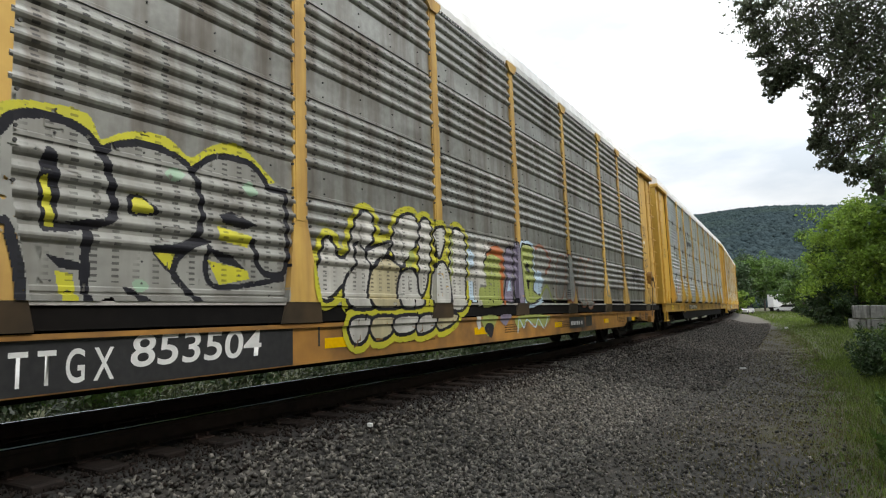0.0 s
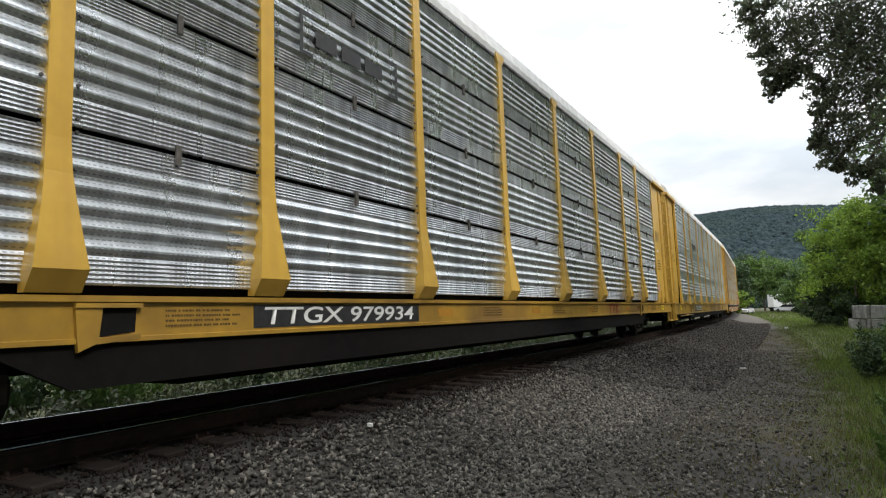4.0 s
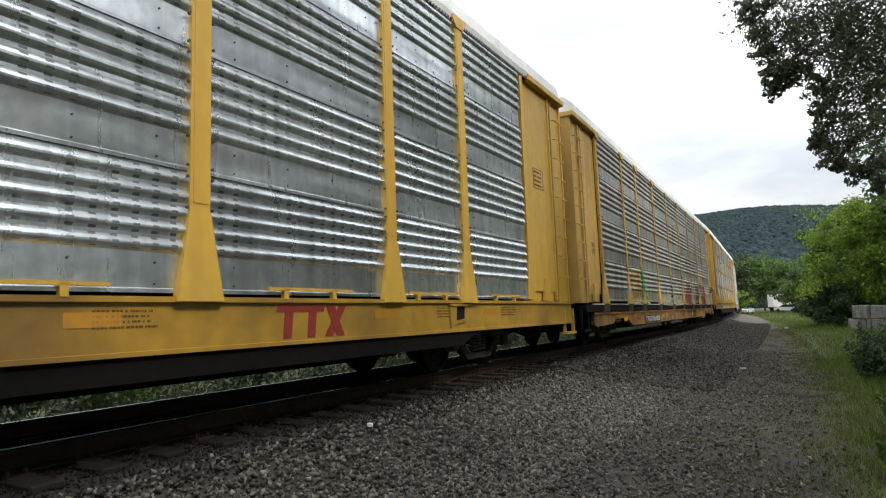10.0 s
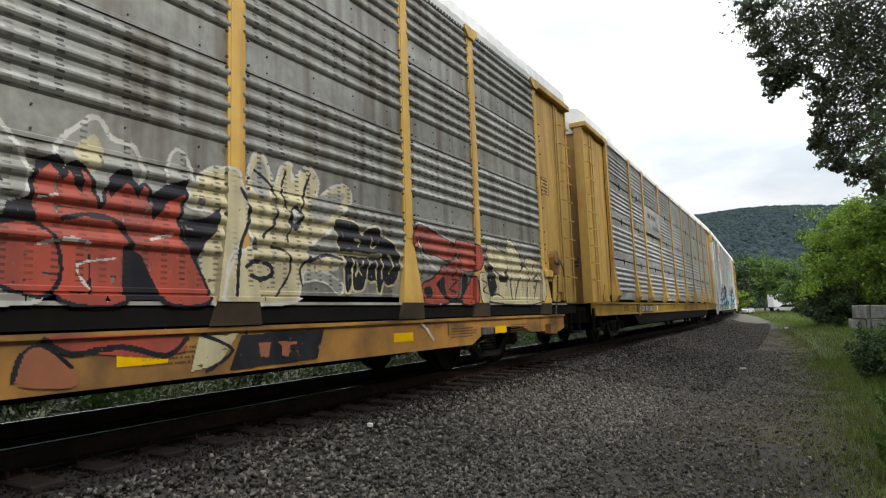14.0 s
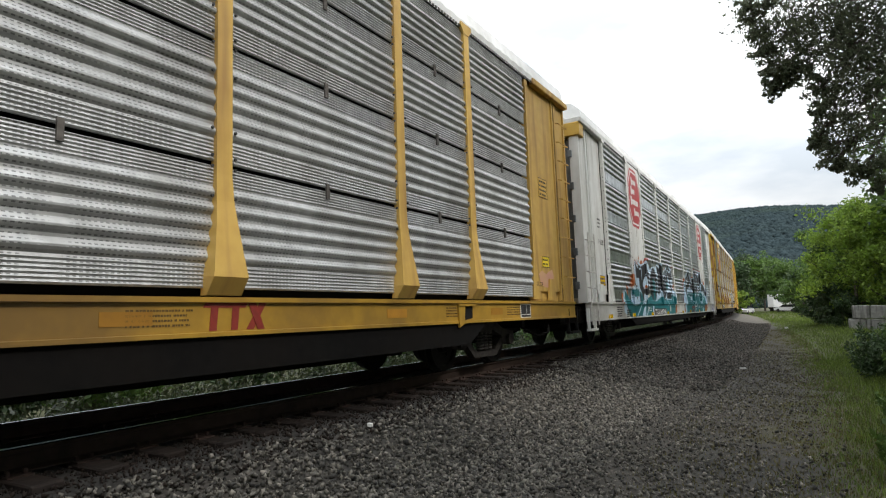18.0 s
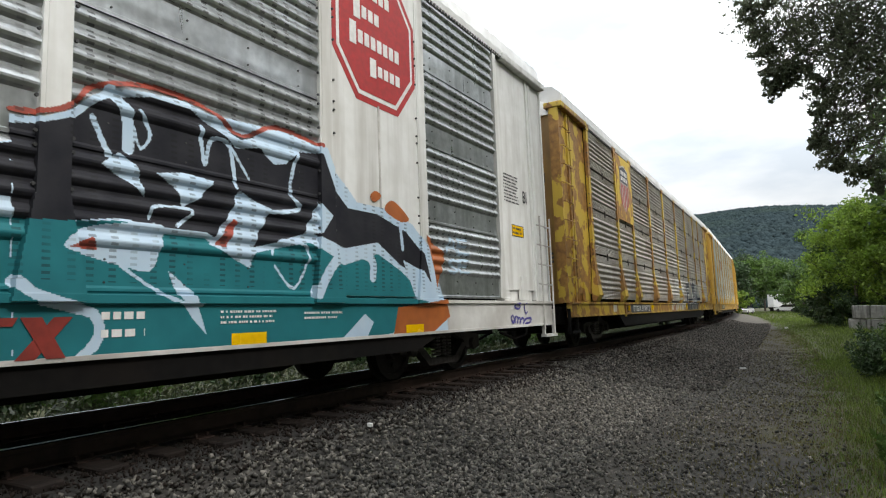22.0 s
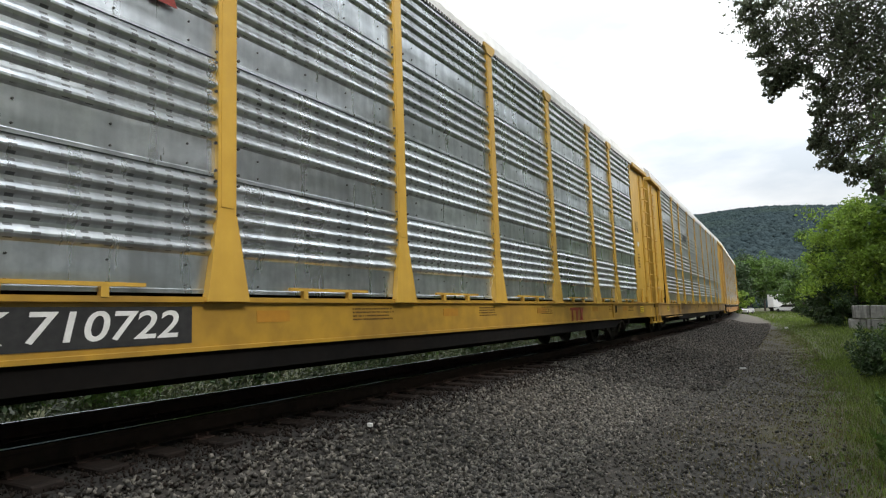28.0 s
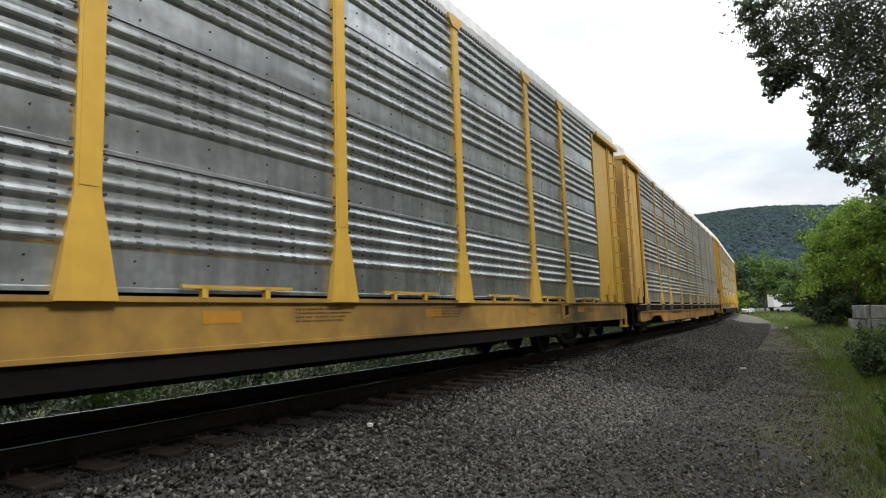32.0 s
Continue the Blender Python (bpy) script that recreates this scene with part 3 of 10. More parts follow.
def path_bits(rng, n):
    u = rng.random(n)
    x = np.where(u < 0.76, 2 + 22 * rng.random(n) ** 1.7 - 2.8 * rng.random(n) ** 2.5, np.where(u < 0.84, 2.4 - 5 * rng.random(n) ** 2, 3.0 - 26 * rng.random(n)))
    return x, np.interp(x, _x, _y) - 3.0 - 3.4 * (1 - np.sqrt(1 - rng.random(n)))


stones("ballast", 34000, bank, (0.034, 0.085), 1, "loose grey crushed stone ballast beside the rails")
# the far bank's shade is painted into these stones
stones("ballast", 26000, bank_far, (0.045, 0.11), 2, "grey crushed stone ballast beside the rails, darkened for shade", mat=STONE_SHADED)
stones("ballast", 9000, cribs, (0.03, 0.075), 4, "ballast stones between the ties, darkened for the train's shade", lift=-0.02, mat=STONE_BED_SHADE)
stones("ballast", 20000, shoulder, (0.02, 0.055), 6, "rust-brown fines and stones along the rail foot, darkened for shade", lift=0.012, mat=STONE_BROWN)
stones("path_gravel", 46000, path_bits, (0.022, 0.066), 5, "small worn gravel pressed into the path")


def build_track():
    """Two rails on ties, with tie plates and spikes."""
    prof = [(-0.069, -0.18), (0.069, -0.18), (0.069, -0.168), (0.012, -0.148), (0.009, -0.05), (0.034, -0.036), (0.036, -0.008), (0.027, 0.0), (-0.027, 0.0), (-0.036, -0.008), (-0.034, -0.036), (-0.009, -0.05), (-0.012, -0.148), (-0.069, -0.168)]
    for side in (-1, 1):
        st = np.concatenate([np.arange(-250, -6, 4.0), np.arange(-6, 120, 1.0), np.arange(120, 415, 4.0)])
        v, f, mi = [], [], []
        n = len(prof)
        for i, s in enumerate(st):
            for p, q in prof:
                v.append(on_track(s, side * 0.753 + p, q))
            if i:
                for k in range(n):
                    f.append(((i - 1) * n + k, (i - 1) * n + (k + 1) % n, i * n + (k + 1) % n, i * n + k))
                    mi.append(1 if k in (6, 7, 8) else 0)
        me = mesh_of("rail", v, f, [RAIL_SIDE, RAIL_TOP], mi)
        tagged(new("rail", me), "rusty steel rail with a polished head on wooden ties", "rail", "rails of the track", "structure")
    b = Build()
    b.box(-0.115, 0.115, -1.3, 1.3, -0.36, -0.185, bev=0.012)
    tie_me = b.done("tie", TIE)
    b = Build()
    b.box(-0.09, 0.09, -0.18, 0.18, -0.184, -0.172)
    for dx in (-0.06, 0.06):
        for dy in (-0.1, 0.1):
            b.box(dx - 0.012, dx + 0.012, dy - 0.014, dy + 0.014, -0.175, -0.135)
    plate_me = b.done("tie_plate", PLATE)
    rng = random.Random(5)
    for k in range(165):
        s = -30 + 0.52 * k
        x, y, h = track(s)
        m = Matrix.Translation((x, y, 0)) @ Matrix.Rotation(h + rng.uniform(-0.02, 0.02), 4, "Z") @ Matrix.Rotation(-CANT, 4, "X") @ Matrix.Translation((0, rng.uniform(-0.06, 0.06), rng.uniform(-0.012, 0.003)))
        tie = tagged(new("railway_tie", tie_me), "weathered brown wooden tie bedded in ballast", "railway tie", "ties under the rails")
        tie.matrix_basis = m
        for side in (-0.753, 0.753):
            part("tie_plate", plate_me, tie, "rusty tie plate with spikes", at=(0, side, 0))


build_track()


# ---- the train ----
W = 1.55
POSTS = (-11.55, -8.87, -6.95, -4.17, -1.4, 1.4, 4.17, 6.95, 8.87, 11.55)
REAR = 11.24
PT = (1.13, 2.17, 3.27, 4.37, 5.5)     # tiers of ribbed sheets
ST = (1.17, 2.31, 3.46, 4.50, 5.5)     # tiers of slotted sheets


def ribbed(h):
    """Height and outward depth of a sheet with a flat foot and five ribs."""
    p = [(0.0, 0.012), (0.03, 0.012), (0.04, 0.0), (0.30, 0.0)]
    step = (h - 0.32) / 5
    for k in range(5):
        z = 0.31 + k * step
        p += [(z + 0.10 * step, 0.0), (z + 0.26 * step, 0.022), (z + 0.42 * step, 0.034), (z + 0.54 * step, 0.034), (z + 0.74 * step, 0.018), (z + 0.90 * step, 0.0)]
    return p + [(h - 0.006, 0.0)]


def slotted(h):
    """A sheet with fine ripples at top and bottom, bold ribs between."""
    p = []
    z = 0.0
    for k in range(6):
        p += [(z + 0.006, 0.0), (z + 0.022, 0.010)]
        z += 0.034
    top = h - 0.034 - 6 * 0.03
    step = (top - z) / 5
    for k in range(5):
        a = z + k * step
        p += [(a + 0.10 * step, 0.0), (a + 0.28 * step, 0.020), (a + 0.44 * step, 0.032), (a + 0.56 * step, 0.032), (a + 0.76 * step, 0.016), (a + 0.92 * step, 0.0)]
    z = top
    for k in range(6):
        p += [(z + 0.005, 0.0), (z + 0.020, 0.009)]
        z += 0.03
    return p + [(h - 0.036, 0.0)]


_panels = {}


def panel_mesh(kind, width, tier, mat):
    """A ribbed wall sheet, its outer face at y = 0 turned towards -y."""
    key = (kind, round(width, 2), tier, mat.name)
    if key not in _panels:
        t = PT if kind == "P" else ST
        h = t[tier + 1] - t[tier]
        p = ribbed(h) if kind == "P" else slotted(h)
        v, f = [], []
        n = len(p)
        xs = (-width / 2, width / 2)
        for x in xs:
            v += [(x, -d, z) for z, d in p] + [(x, 0.02, z) for z, d in p]
        m = 2 * n
        f += [(i, i + 1, m + i + 1, m + i) for i in range(n - 1)]
        f += [(n + i + 1, n + i, m + n + i, m + n + i + 1) for i in range(n - 1)]
        f += [(n, 0, m, m + n), (n - 1, 2 * n - 1, m + 2 * n - 1, m + n - 1)]
        for o in (0, m):
            f += [(o + i + 1, o + i, o + n + i, o + n + i + 1) if o == 0 else (o + i, o + i + 1, o + n + i + 1, o + n + i) for i in range(n - 1)]
        _panels[key] = mesh_of("side_panel", v, f, mat)
    return _panels[key]


_cache = {}


def cached(key, make):
    if key not in _cache:
        _cache[key] = make()
    return _cache[key]


def post_p(mat, end=0, flat=False):
    """An upright with a wide flared foot and a T plate on top; at the end of the rack a wider one. Foot at z = 1.05."""
    def make():
        b = Build()
        w, wf = (0.10, 0.23)
        if end:
            w = 0.085
        b.prism([(-w, 1.82), (w, 1.82), (w, 5.42), (-w, 5.42)], "y", 0.03, -0.024 if flat else -0.042)
        v = []
        for z, h, d in ((1.06, wf, 0.078), (1.16, wf - 0.02, 0.074), (1.83, w + 0.004, 0.030 if flat else 0.048)):
            v += [(-h, 0.0, z), (-h, -d, z), (h, -d, z), (h, 0.0, z)]
        f = [(0, 1, 2, 3), (8, 11, 10, 9)]
        for i in range(2):
            f += [(4 * i + k, 4 * i + (k + 1) % 4, 4 * i + 4 + (k + 1) % 4, 4 * i + 4 + k) for k in range(4)]
        b.add(v, f)
        if flat:
            b.box(-w + 0.03, w - 0.03, -0.031, -0.022, 1.9, 5.4)
        else:
            b.box(-w + 0.03, w - 0.03, -0.048, -0.040, 1.9, 5.4)
        b.prism([(-0.20, 5.56), (0.20, 5.56), (0.20, 5.50), (w, 5.38), (-w, 5.38), (-0.20, 5.50)], "y", 0.0, -0.066)
        return b.done("post", mat)
    return cached(("post_p", mat.name, end, flat), make)


def skirt_mesh(mat):
    """The sloping plate under the foot of an old car's post, over the black ledge."""
    def make():
        v = [(x, y, z) for z, w, y0 in ((1.058, 0.23, -0.078), (0.85, 0.29, -0.040)) for x, y in ((-w, -0.029), (-w, y0), (w, y0), (w, -0.029))]
        return Build().add(v, [(0, 3, 2, 1), (4, 5, 6, 7)] + [(k, (k + 1) % 4, 4 + (k + 1) % 4, 4 + k) for k in range(4)]).done("post_skirt", mat)
    return cached(("skirt", mat.name), make)


def post_s(mat):
    """A slimmer upright whose foot swells outwards and stops above the sill."""
    def make():
        b = Build()
        n = 9
        zs = [1.115, 1.27, 1.50, 1.75, 1.95, 2.2, 5.40]
        hw = [0.185, 0.185, 0.15, 0.115, 0.095, 0.085, 0.082]
        dp = [0.05, 0.150, 0.12, 0.090, 0.062, 0.046, 0.044]
        v = []
        for z, w, d in zip(zs, hw, dp):
            v += [(-w, 0.03, z), (-w, -d, z), (w, -d, z), (w, 0.03, z)]
        f = [(0, 1, 2, 3), (24, 27, 26, 25)]
        for i in range(len(zs) - 1):
            f += [(4 * i + k, 4 * i + (k + 1) % 4, 4 * i + 4 + (k + 1) % 4, 4 * i + 4 + k) for k in range(4)]
        b.add(v, f)
        b.prism([(-0.17, 5.56), (0.17, 5.56), (0.17, 5.50), (0.08, 5.38), (-0.08, 5.38), (-0.17, 5.50)], "y", 0.0, -0.05)
        return b.done("post", mat)
    return cached(("post_s", mat.name), make)


def bolts_mesh(kind):
    """Rivet heads along one post, both sides, at the laps of the sheets."""
    def make():
        b = Build()
        for z in (PT if kind == "P" else ST)[1:4]:
            for s in (-1, 1):
                for dz in (-0.05, 0.05, 0.30, -0.32):
                    x = s * 0.125
                    b.prism([(x + 0.014 * math.cos(a), z + dz + 0.014 * math.sin(a)) for a in np.arange(6) * 1.0472], "y", 0.0, -0.02)
        return b.done("rivets", BOLT_DARK)
    return cached(("bolts", kind), make)


def studs_mesh(width):
    """Bolt heads along the flat band of one bay of ribbed sheets."""
    def make():
        b = Build()
        for z in PT[:4]:
            for x in (-0.36, -0.12, 0.12, 0.36):
                for dz in (0.07, 0.24):
                    xx = x * width
                    b.prism([(xx + 0.009 * math.cos(a), z + dz + 0.009 * math.sin(a)) for a in np.arange(6) * 1.0472], "y", 0.0, -0.012)
        return b.done("rivets", BOLT_DARK)
    return cached(("studs", round(width, 2)), make)


def clips_mesh():
    """Small straps that hold neighbouring slotted sheets together in mid-bay."""
    def make():
        return Build().box(-0.025, 0.025, -0.02, 0.0, -0.12, 0.05).done("clip", TRUCK_DUSTY)
    return cached("clips", make)


def roof_mesh(mat):
    def make():
        arch = [(-1.572, 5.47), (-1.592, 5.60), (-1.555, 5.82), (-1.36, 6.00), (-0.7, 6.10), (0, 6.13), (0.7, 6.10), (1.36, 6.00), (1.555, 5.82), (1.592, 5.60), (1.572, 5.47)]
        v, f = [], []
        n = len(arch)
        xs = np.linspace(-13.35, 13.35, 321)
        for i, x in enumerate(xs):
            lift = (0.0, 0.012, 0.012, 0.0)[i % 4]
            v += [(x, y * (1 + lift * 0.25), z + (lift if 0 < k < n - 1 else 0)) for k, (y, z) in enumerate(arch)]
            if i:
                f += [((i - 1) * n + k, (i - 1) * n + k + 1, i * n + k + 1, i * n + k) for k in range(n - 1)]
        f += [tuple(range(n)), tuple((len(xs) - 1) * n + k for k in range(n - 1, -1, -1))]
        return mesh_of("roof", v, f, mat)
    return cached(("roof", mat.name), make)


def notch_shade_mesh():
    """The corrugated lower edge of the roof: a row of small dark blocks above the sheets, in place of the shade in its
    mouths.
    """
    def make():
        b = Build()
        for x in np.arange(-12.6, 12.6, 0.085):
            b.box(x, x + 0.05, -0.02, 0.0, 0.0, 0.032)
        return b.done("drip_edge", BOLT_DARK)
    return cached("drip_edge", make)


def sill_parts(car, mat, old, low=0.62):
    """The side sills: a painted channel each side; on old cars a black ledge and a worn bead above it."""
    for s in (-1, 1):
        def channel():
            b = Build()
            if old:
                b.prism([(-12.6, 0.56), (-12.3, 0.50), (-10.85, 0.54), (-10.45, 0.66), (-9.2, 0.66), (-8.6, 0.43), (8.6, 0.43), (9.2, 0.66), (10.45, 0.66), (10.85, 0.54), (12.3, 0.50), (12.6, 0.56), (12.6, 0.84), (-12.6, 0.84)], "y", s * 1.47, s * 1.545)
            else:
                b.prism([(s * y, z) for y, z in ((1.44, low), (1.575, low), (1.575, low + 0.035), (1.56, low + 0.04), (1.56, 1.05), (1.595, 1.055), (1.595, 1.10), (1.44, 1.10))], "x", -13.45, 13.45)
            return b.done("side_sill", mat)
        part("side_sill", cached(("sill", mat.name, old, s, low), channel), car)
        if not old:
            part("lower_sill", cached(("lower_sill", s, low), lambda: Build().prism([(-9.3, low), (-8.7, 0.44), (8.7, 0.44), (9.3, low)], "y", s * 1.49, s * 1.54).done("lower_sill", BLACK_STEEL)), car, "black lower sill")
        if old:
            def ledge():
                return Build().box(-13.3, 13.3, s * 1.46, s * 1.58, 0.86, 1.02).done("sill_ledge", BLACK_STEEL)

            def bead():
                return Build().box(-12.7, 12.7, s * 1.55, s * 1.60, 1.03, 1.06).done("bead", STRIPE_WHITE)
            part("sill_flange", cached(("flange", mat.name, s), lambda: Build().box(-12.6, 12.6, s * 1.545, s * 1.575, 0.80, 0.84).done("sill_flange", mat)), car)
            part("sill_ledge", cached(("ledge", s), ledge), car, "black steel ledge")
            part("bead", cached(("bead", s), bead), car, "worn white bead")


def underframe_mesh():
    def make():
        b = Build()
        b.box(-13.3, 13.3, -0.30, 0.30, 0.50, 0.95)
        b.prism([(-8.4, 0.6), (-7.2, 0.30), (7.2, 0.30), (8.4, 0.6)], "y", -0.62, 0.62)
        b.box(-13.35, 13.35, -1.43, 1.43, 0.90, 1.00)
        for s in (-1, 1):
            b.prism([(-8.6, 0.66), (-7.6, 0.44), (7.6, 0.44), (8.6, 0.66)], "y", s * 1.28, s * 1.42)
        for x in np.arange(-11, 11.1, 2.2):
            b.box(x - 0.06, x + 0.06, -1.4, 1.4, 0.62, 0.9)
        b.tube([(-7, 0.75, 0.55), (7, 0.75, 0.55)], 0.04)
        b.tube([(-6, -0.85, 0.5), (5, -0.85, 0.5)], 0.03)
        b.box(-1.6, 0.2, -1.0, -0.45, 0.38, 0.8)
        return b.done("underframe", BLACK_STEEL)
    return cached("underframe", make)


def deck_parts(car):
    # decks and lining carry the interior's shade in their colour
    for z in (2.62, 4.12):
        part("deck", cached("deck", lambda: Build().box(-12.8, 12.8, -1.45, 1.45, 0, 0.08).done("deck", INSIDE_SHADE)), car, at=(0, 0, z))
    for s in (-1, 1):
        part("inner_lining", cached(("lining", s), lambda: Build().box(-12.8, 12.8, s * 1.40, s * 1.42, 1.0, 5.5).done("inner_lining", INSIDE_SHADE)), car)


def end_parts(car, e, yel, door_mat, white=False, old=False):
    """The end of a rack: side plate, slot filler dark in place of shade, corner strip with its ladder, door, stirrup
    step, coupler. e is -1 or 1.
    """
    turn = Matrix.Identity(4) if e < 0 else Matrix.Rotation(math.pi, 4, "Z")
    xe = -11.62 if e < 0 or old else -REAR

    def plate(s):
        def make():
            b = Build()
            b.box(-12.79, xe, s * 1.40, s * 1.50, 1.30, 5.45)
            if xe > -11.5:
                b.prism([(xe - 0.30, 1.14), (xe + 0.06, 1.14), (xe + 0.04, 1.5), (xe - 0.02, 1.9), (xe - 0.02, 5.45), (xe - 0.14, 5.45), (xe - 0.14, 1.9)], "y", s * 1.49, s * 1.57)
            b.box(-12.81, -12.75, s * 1.40, s * 1.53, 1.12, 5.5)
            b.box(-12.72, xe, s * 1.38, s * 1.46, 1.10, 1.32)
            b.prism([(-12.40, 1.12), (-12.05, 1.12), (-12.12, 1.55), (-12.36, 1.55)], "y", s * 1.49, s * 1.54)
            return b.done("end_plate", yel)
        return make

    def strip(s):
        def make():
            b = Build()
            outline = [(-13.53, 1.30), (-13.53, 1.52), (-13.47, 1.52), (-13.47, 1.49), (-12.98, 1.49), (-12.98, 1.53), (-12.88, 1.53), (-12.88, 1.36), (-12.98, 1.36), (-12.98, 1.40), (-13.47, 1.40), (-13.47, 1.30)]
            b.prism([(x, s * y) for x, y in outline], "z", 1.08, 5.50)
            return b.done("corner_strip", yel)
        return make

    def rung(s):
        def make():
            y = s * 1.60
            return Build().tube([(-13.46, s * 1.49, 0.03), (-13.46, y, 0), (-12.95, y, 0), (-12.95, s * 1.49, 0.03)], 0.014, seg=5).done("rung", STRIPE_WHITE if white else yel)
        return make

    def door():
        b = Build()
        b.box(-13.36, -13.30, -1.32, 1.32, 1.06, 5.36, bev=0.01)
        return b.done("end_door", door_mat)

    def hood():
        b = Build()
        b.prism([(-1.32, 5.36), (-1.32, 5.55), (-0.7, 5.96), (0, 6.04), (0.7, 5.96), (1.32, 5.62), (1.32, 5.36)], "x", -13.40, -13.25)
        return b.done("roof_end", ROOF)

    def step(s):
        def make():
            b = Build()
            for x in (-13.58, -13.06):
                b.box(x - 0.025, x + 0.025, s * 1.50, s * 1.56, 0.44, 0.95)
            b.box(-13.6, -13.04, s * 1.48, s * 1.60, 0.42, 0.47)
            return b.done("stirrup_step", BLACK_STEEL if old or yel in (YELLOW_OLD, YELLOW_RUST) else yel)
        return make

    def coupler():
        b = Build()
        b.box(-14.10, -13.3, -0.12, 0.12, 0.74, 0.98, bev=0.03)
        b.prism([(-14.22, -0.2), (-13.95, -0.24), (-13.8, -0.12), (-13.8, 0.14), (-14.05, 0.22), (-14.15, 0.05)], "z", 0.70, 1.02)
        b.tube([(-13.4, -0.5, 0.72), (-13.65, -0.55, 0.42), (-13.95, -0.4, 0.34), (-14.17, -0.15, 0.5)], 0.03)
        b.box(-13.5, -13.2, -1.3, 1.3, 0.62, 1.0)
        b.tube([(-13.55, -1.35, 0.9), (-13.55, 0.2, 0.86)], 0.015)
        return b.done("coupler", BLACK_STEEL)
    k = (yel.name, door_mat.name, white, xe, old)
    for s in (-1, 1):
        part("end_plate", cached(("plate", k, s), plate(s)), car, at=turn)
        post = part("corner_strip", cached(("strip", k, s), strip(s)), car, at=turn)
        part("stirrup_step", cached(("step", k, s), step(s)), car, at=turn)
        # solid filler, its dark colour standing for the slot's shade except on white cars
        part("door_slot", cached(("slot", s, e, white), lambda: Build().box(-12.875, -12.815, s * 1.33, s * (1.515 if e > 0 else 1.38), 1.1, 5.4).done("door_slot", yel if white else INSIDE_SHADE)), car, "narrow strip filling the gap beside the door", at=turn)
        part("roof_bracket", cached(("bracket", k, s), lambda: Build().box(-13.56, -11.6, s * 1.20, s * 1.62, 5.45, 5.58, bev=0.015).done("roof_bracket", yel)), car, at=turn)
        if e > 0 and s < 0 and not white:
            for z in (1.3, 2.05, 2.8, 3.55, 4.3, 5.05):
                part("hinge_tab", cached(("tab", k, s), lambda: Build().box(-12.82, -12.745, s * 1.50, s * 1.538, -0.09, 0.09).done("hinge_tab", BLACK_STEEL)), car, at=turn @ Matrix.Translation((0, 0, z)))
        if white and s * e > 0:
            for x in (-13.46, -12.95):
                part("ladder_rail", cached(("ladder_rail", s), lambda: Build().tube([(0, s * 1.60, 0.55), (0, s * 1.60, 2.75)], 0.017, seg=5).done("ladder_rail", STRIPE_WHITE)), post, at=(x, 0, 0))
        if s * e > 0:
            for z in ((1.62, 2.04, 2.46, 2.88, 3.30, 3.72, 4.14, 4.56, 4.98) if not white else (1.42, 1.80, 2.18, 2.56)):
                part("rung", cached(("rung", k, s), rung(s)), post, at=(0, 0, z))
    panel = part("end_door", cached(("door", k), door), car, "dusty plain end door", at=turn)
    part("kick_plate", cached(("kick", k), lambda: Build().box(-13.40, -13.35, -1.32, 1.32, 1.08, 1.24).done("kick_plate", door_mat)), panel)
    if e < 0 and not white:
        # flat dark panel in place of the shade inside a slot
        slot = part("grille", cached("grille", lambda: Build().box(-13.368, -13.355, -1.08, 0.18, 3.80, 4.03).done("grille", INSIDE_SHADE)), panel, "dark panel painted as a shaded slot, with pale streaks")
        for k in range(22):
            # white bars stand in for sky light coming through
            part("slat", cached("slat", lambda: Build().prism([(0, 3.835), (0.022, 3.835), (0.075, 3.995), (0.053, 3.995)], "x", -13.380, -13.366).done("slat", STRIPE_WHITE)), slot, at=(0, -1.06 + k * 0.053, 0))
    stencil = Build()
    for i in range(3):
        for j in range(5):
            stencil.box(-13.366, -13.358, -1.18 + j * 0.13, -1.09 + j * 0.13, 2.16 - i * 0.09, 2.21 - i * 0.09)
    part("stencil", stencil.done("stencil", BOLT_DARK), panel, kind="stuff")
    if white:
        part("door_edge", cached("door_edge", lambda: Build().box(-13.42, -13.36, -1.30, -1.02, 1.2, 5.1, bev=0.015).done("door_edge", DOOR_SLATE)), panel, "slate grey door edge")
        part("end_cap", cached("end_cap", lambda: Build().box(-13.58, -13.2, -1.58, -0.9, 5.12, 5.46, bev=0.02).done("end_cap", YELLOW)), car, "yellow cap on the corner", at=turn)
        for z in (1.5, 2.3, 3.1, 3.9, 4.7):
            part("door_hinge", cached("door_hinge", lambda: Build().box(-13.56, -13.42, -1.36, -1.26, -0.09, 0.09, bev=0.012).tube([(-13.5, -1.38, -0.13), (-13.5, -1.38, 0.13)], 0.022).done("door_hinge", DOOR_SLATE)), panel, "steel hinge", at=(0, 0, z))
    part("roof_end", cached(("hood", 0), hood), car, at=turn)
    part("coupler", cached("coupler", coupler), car, "black steel coupler with a brake hose", at=turn)


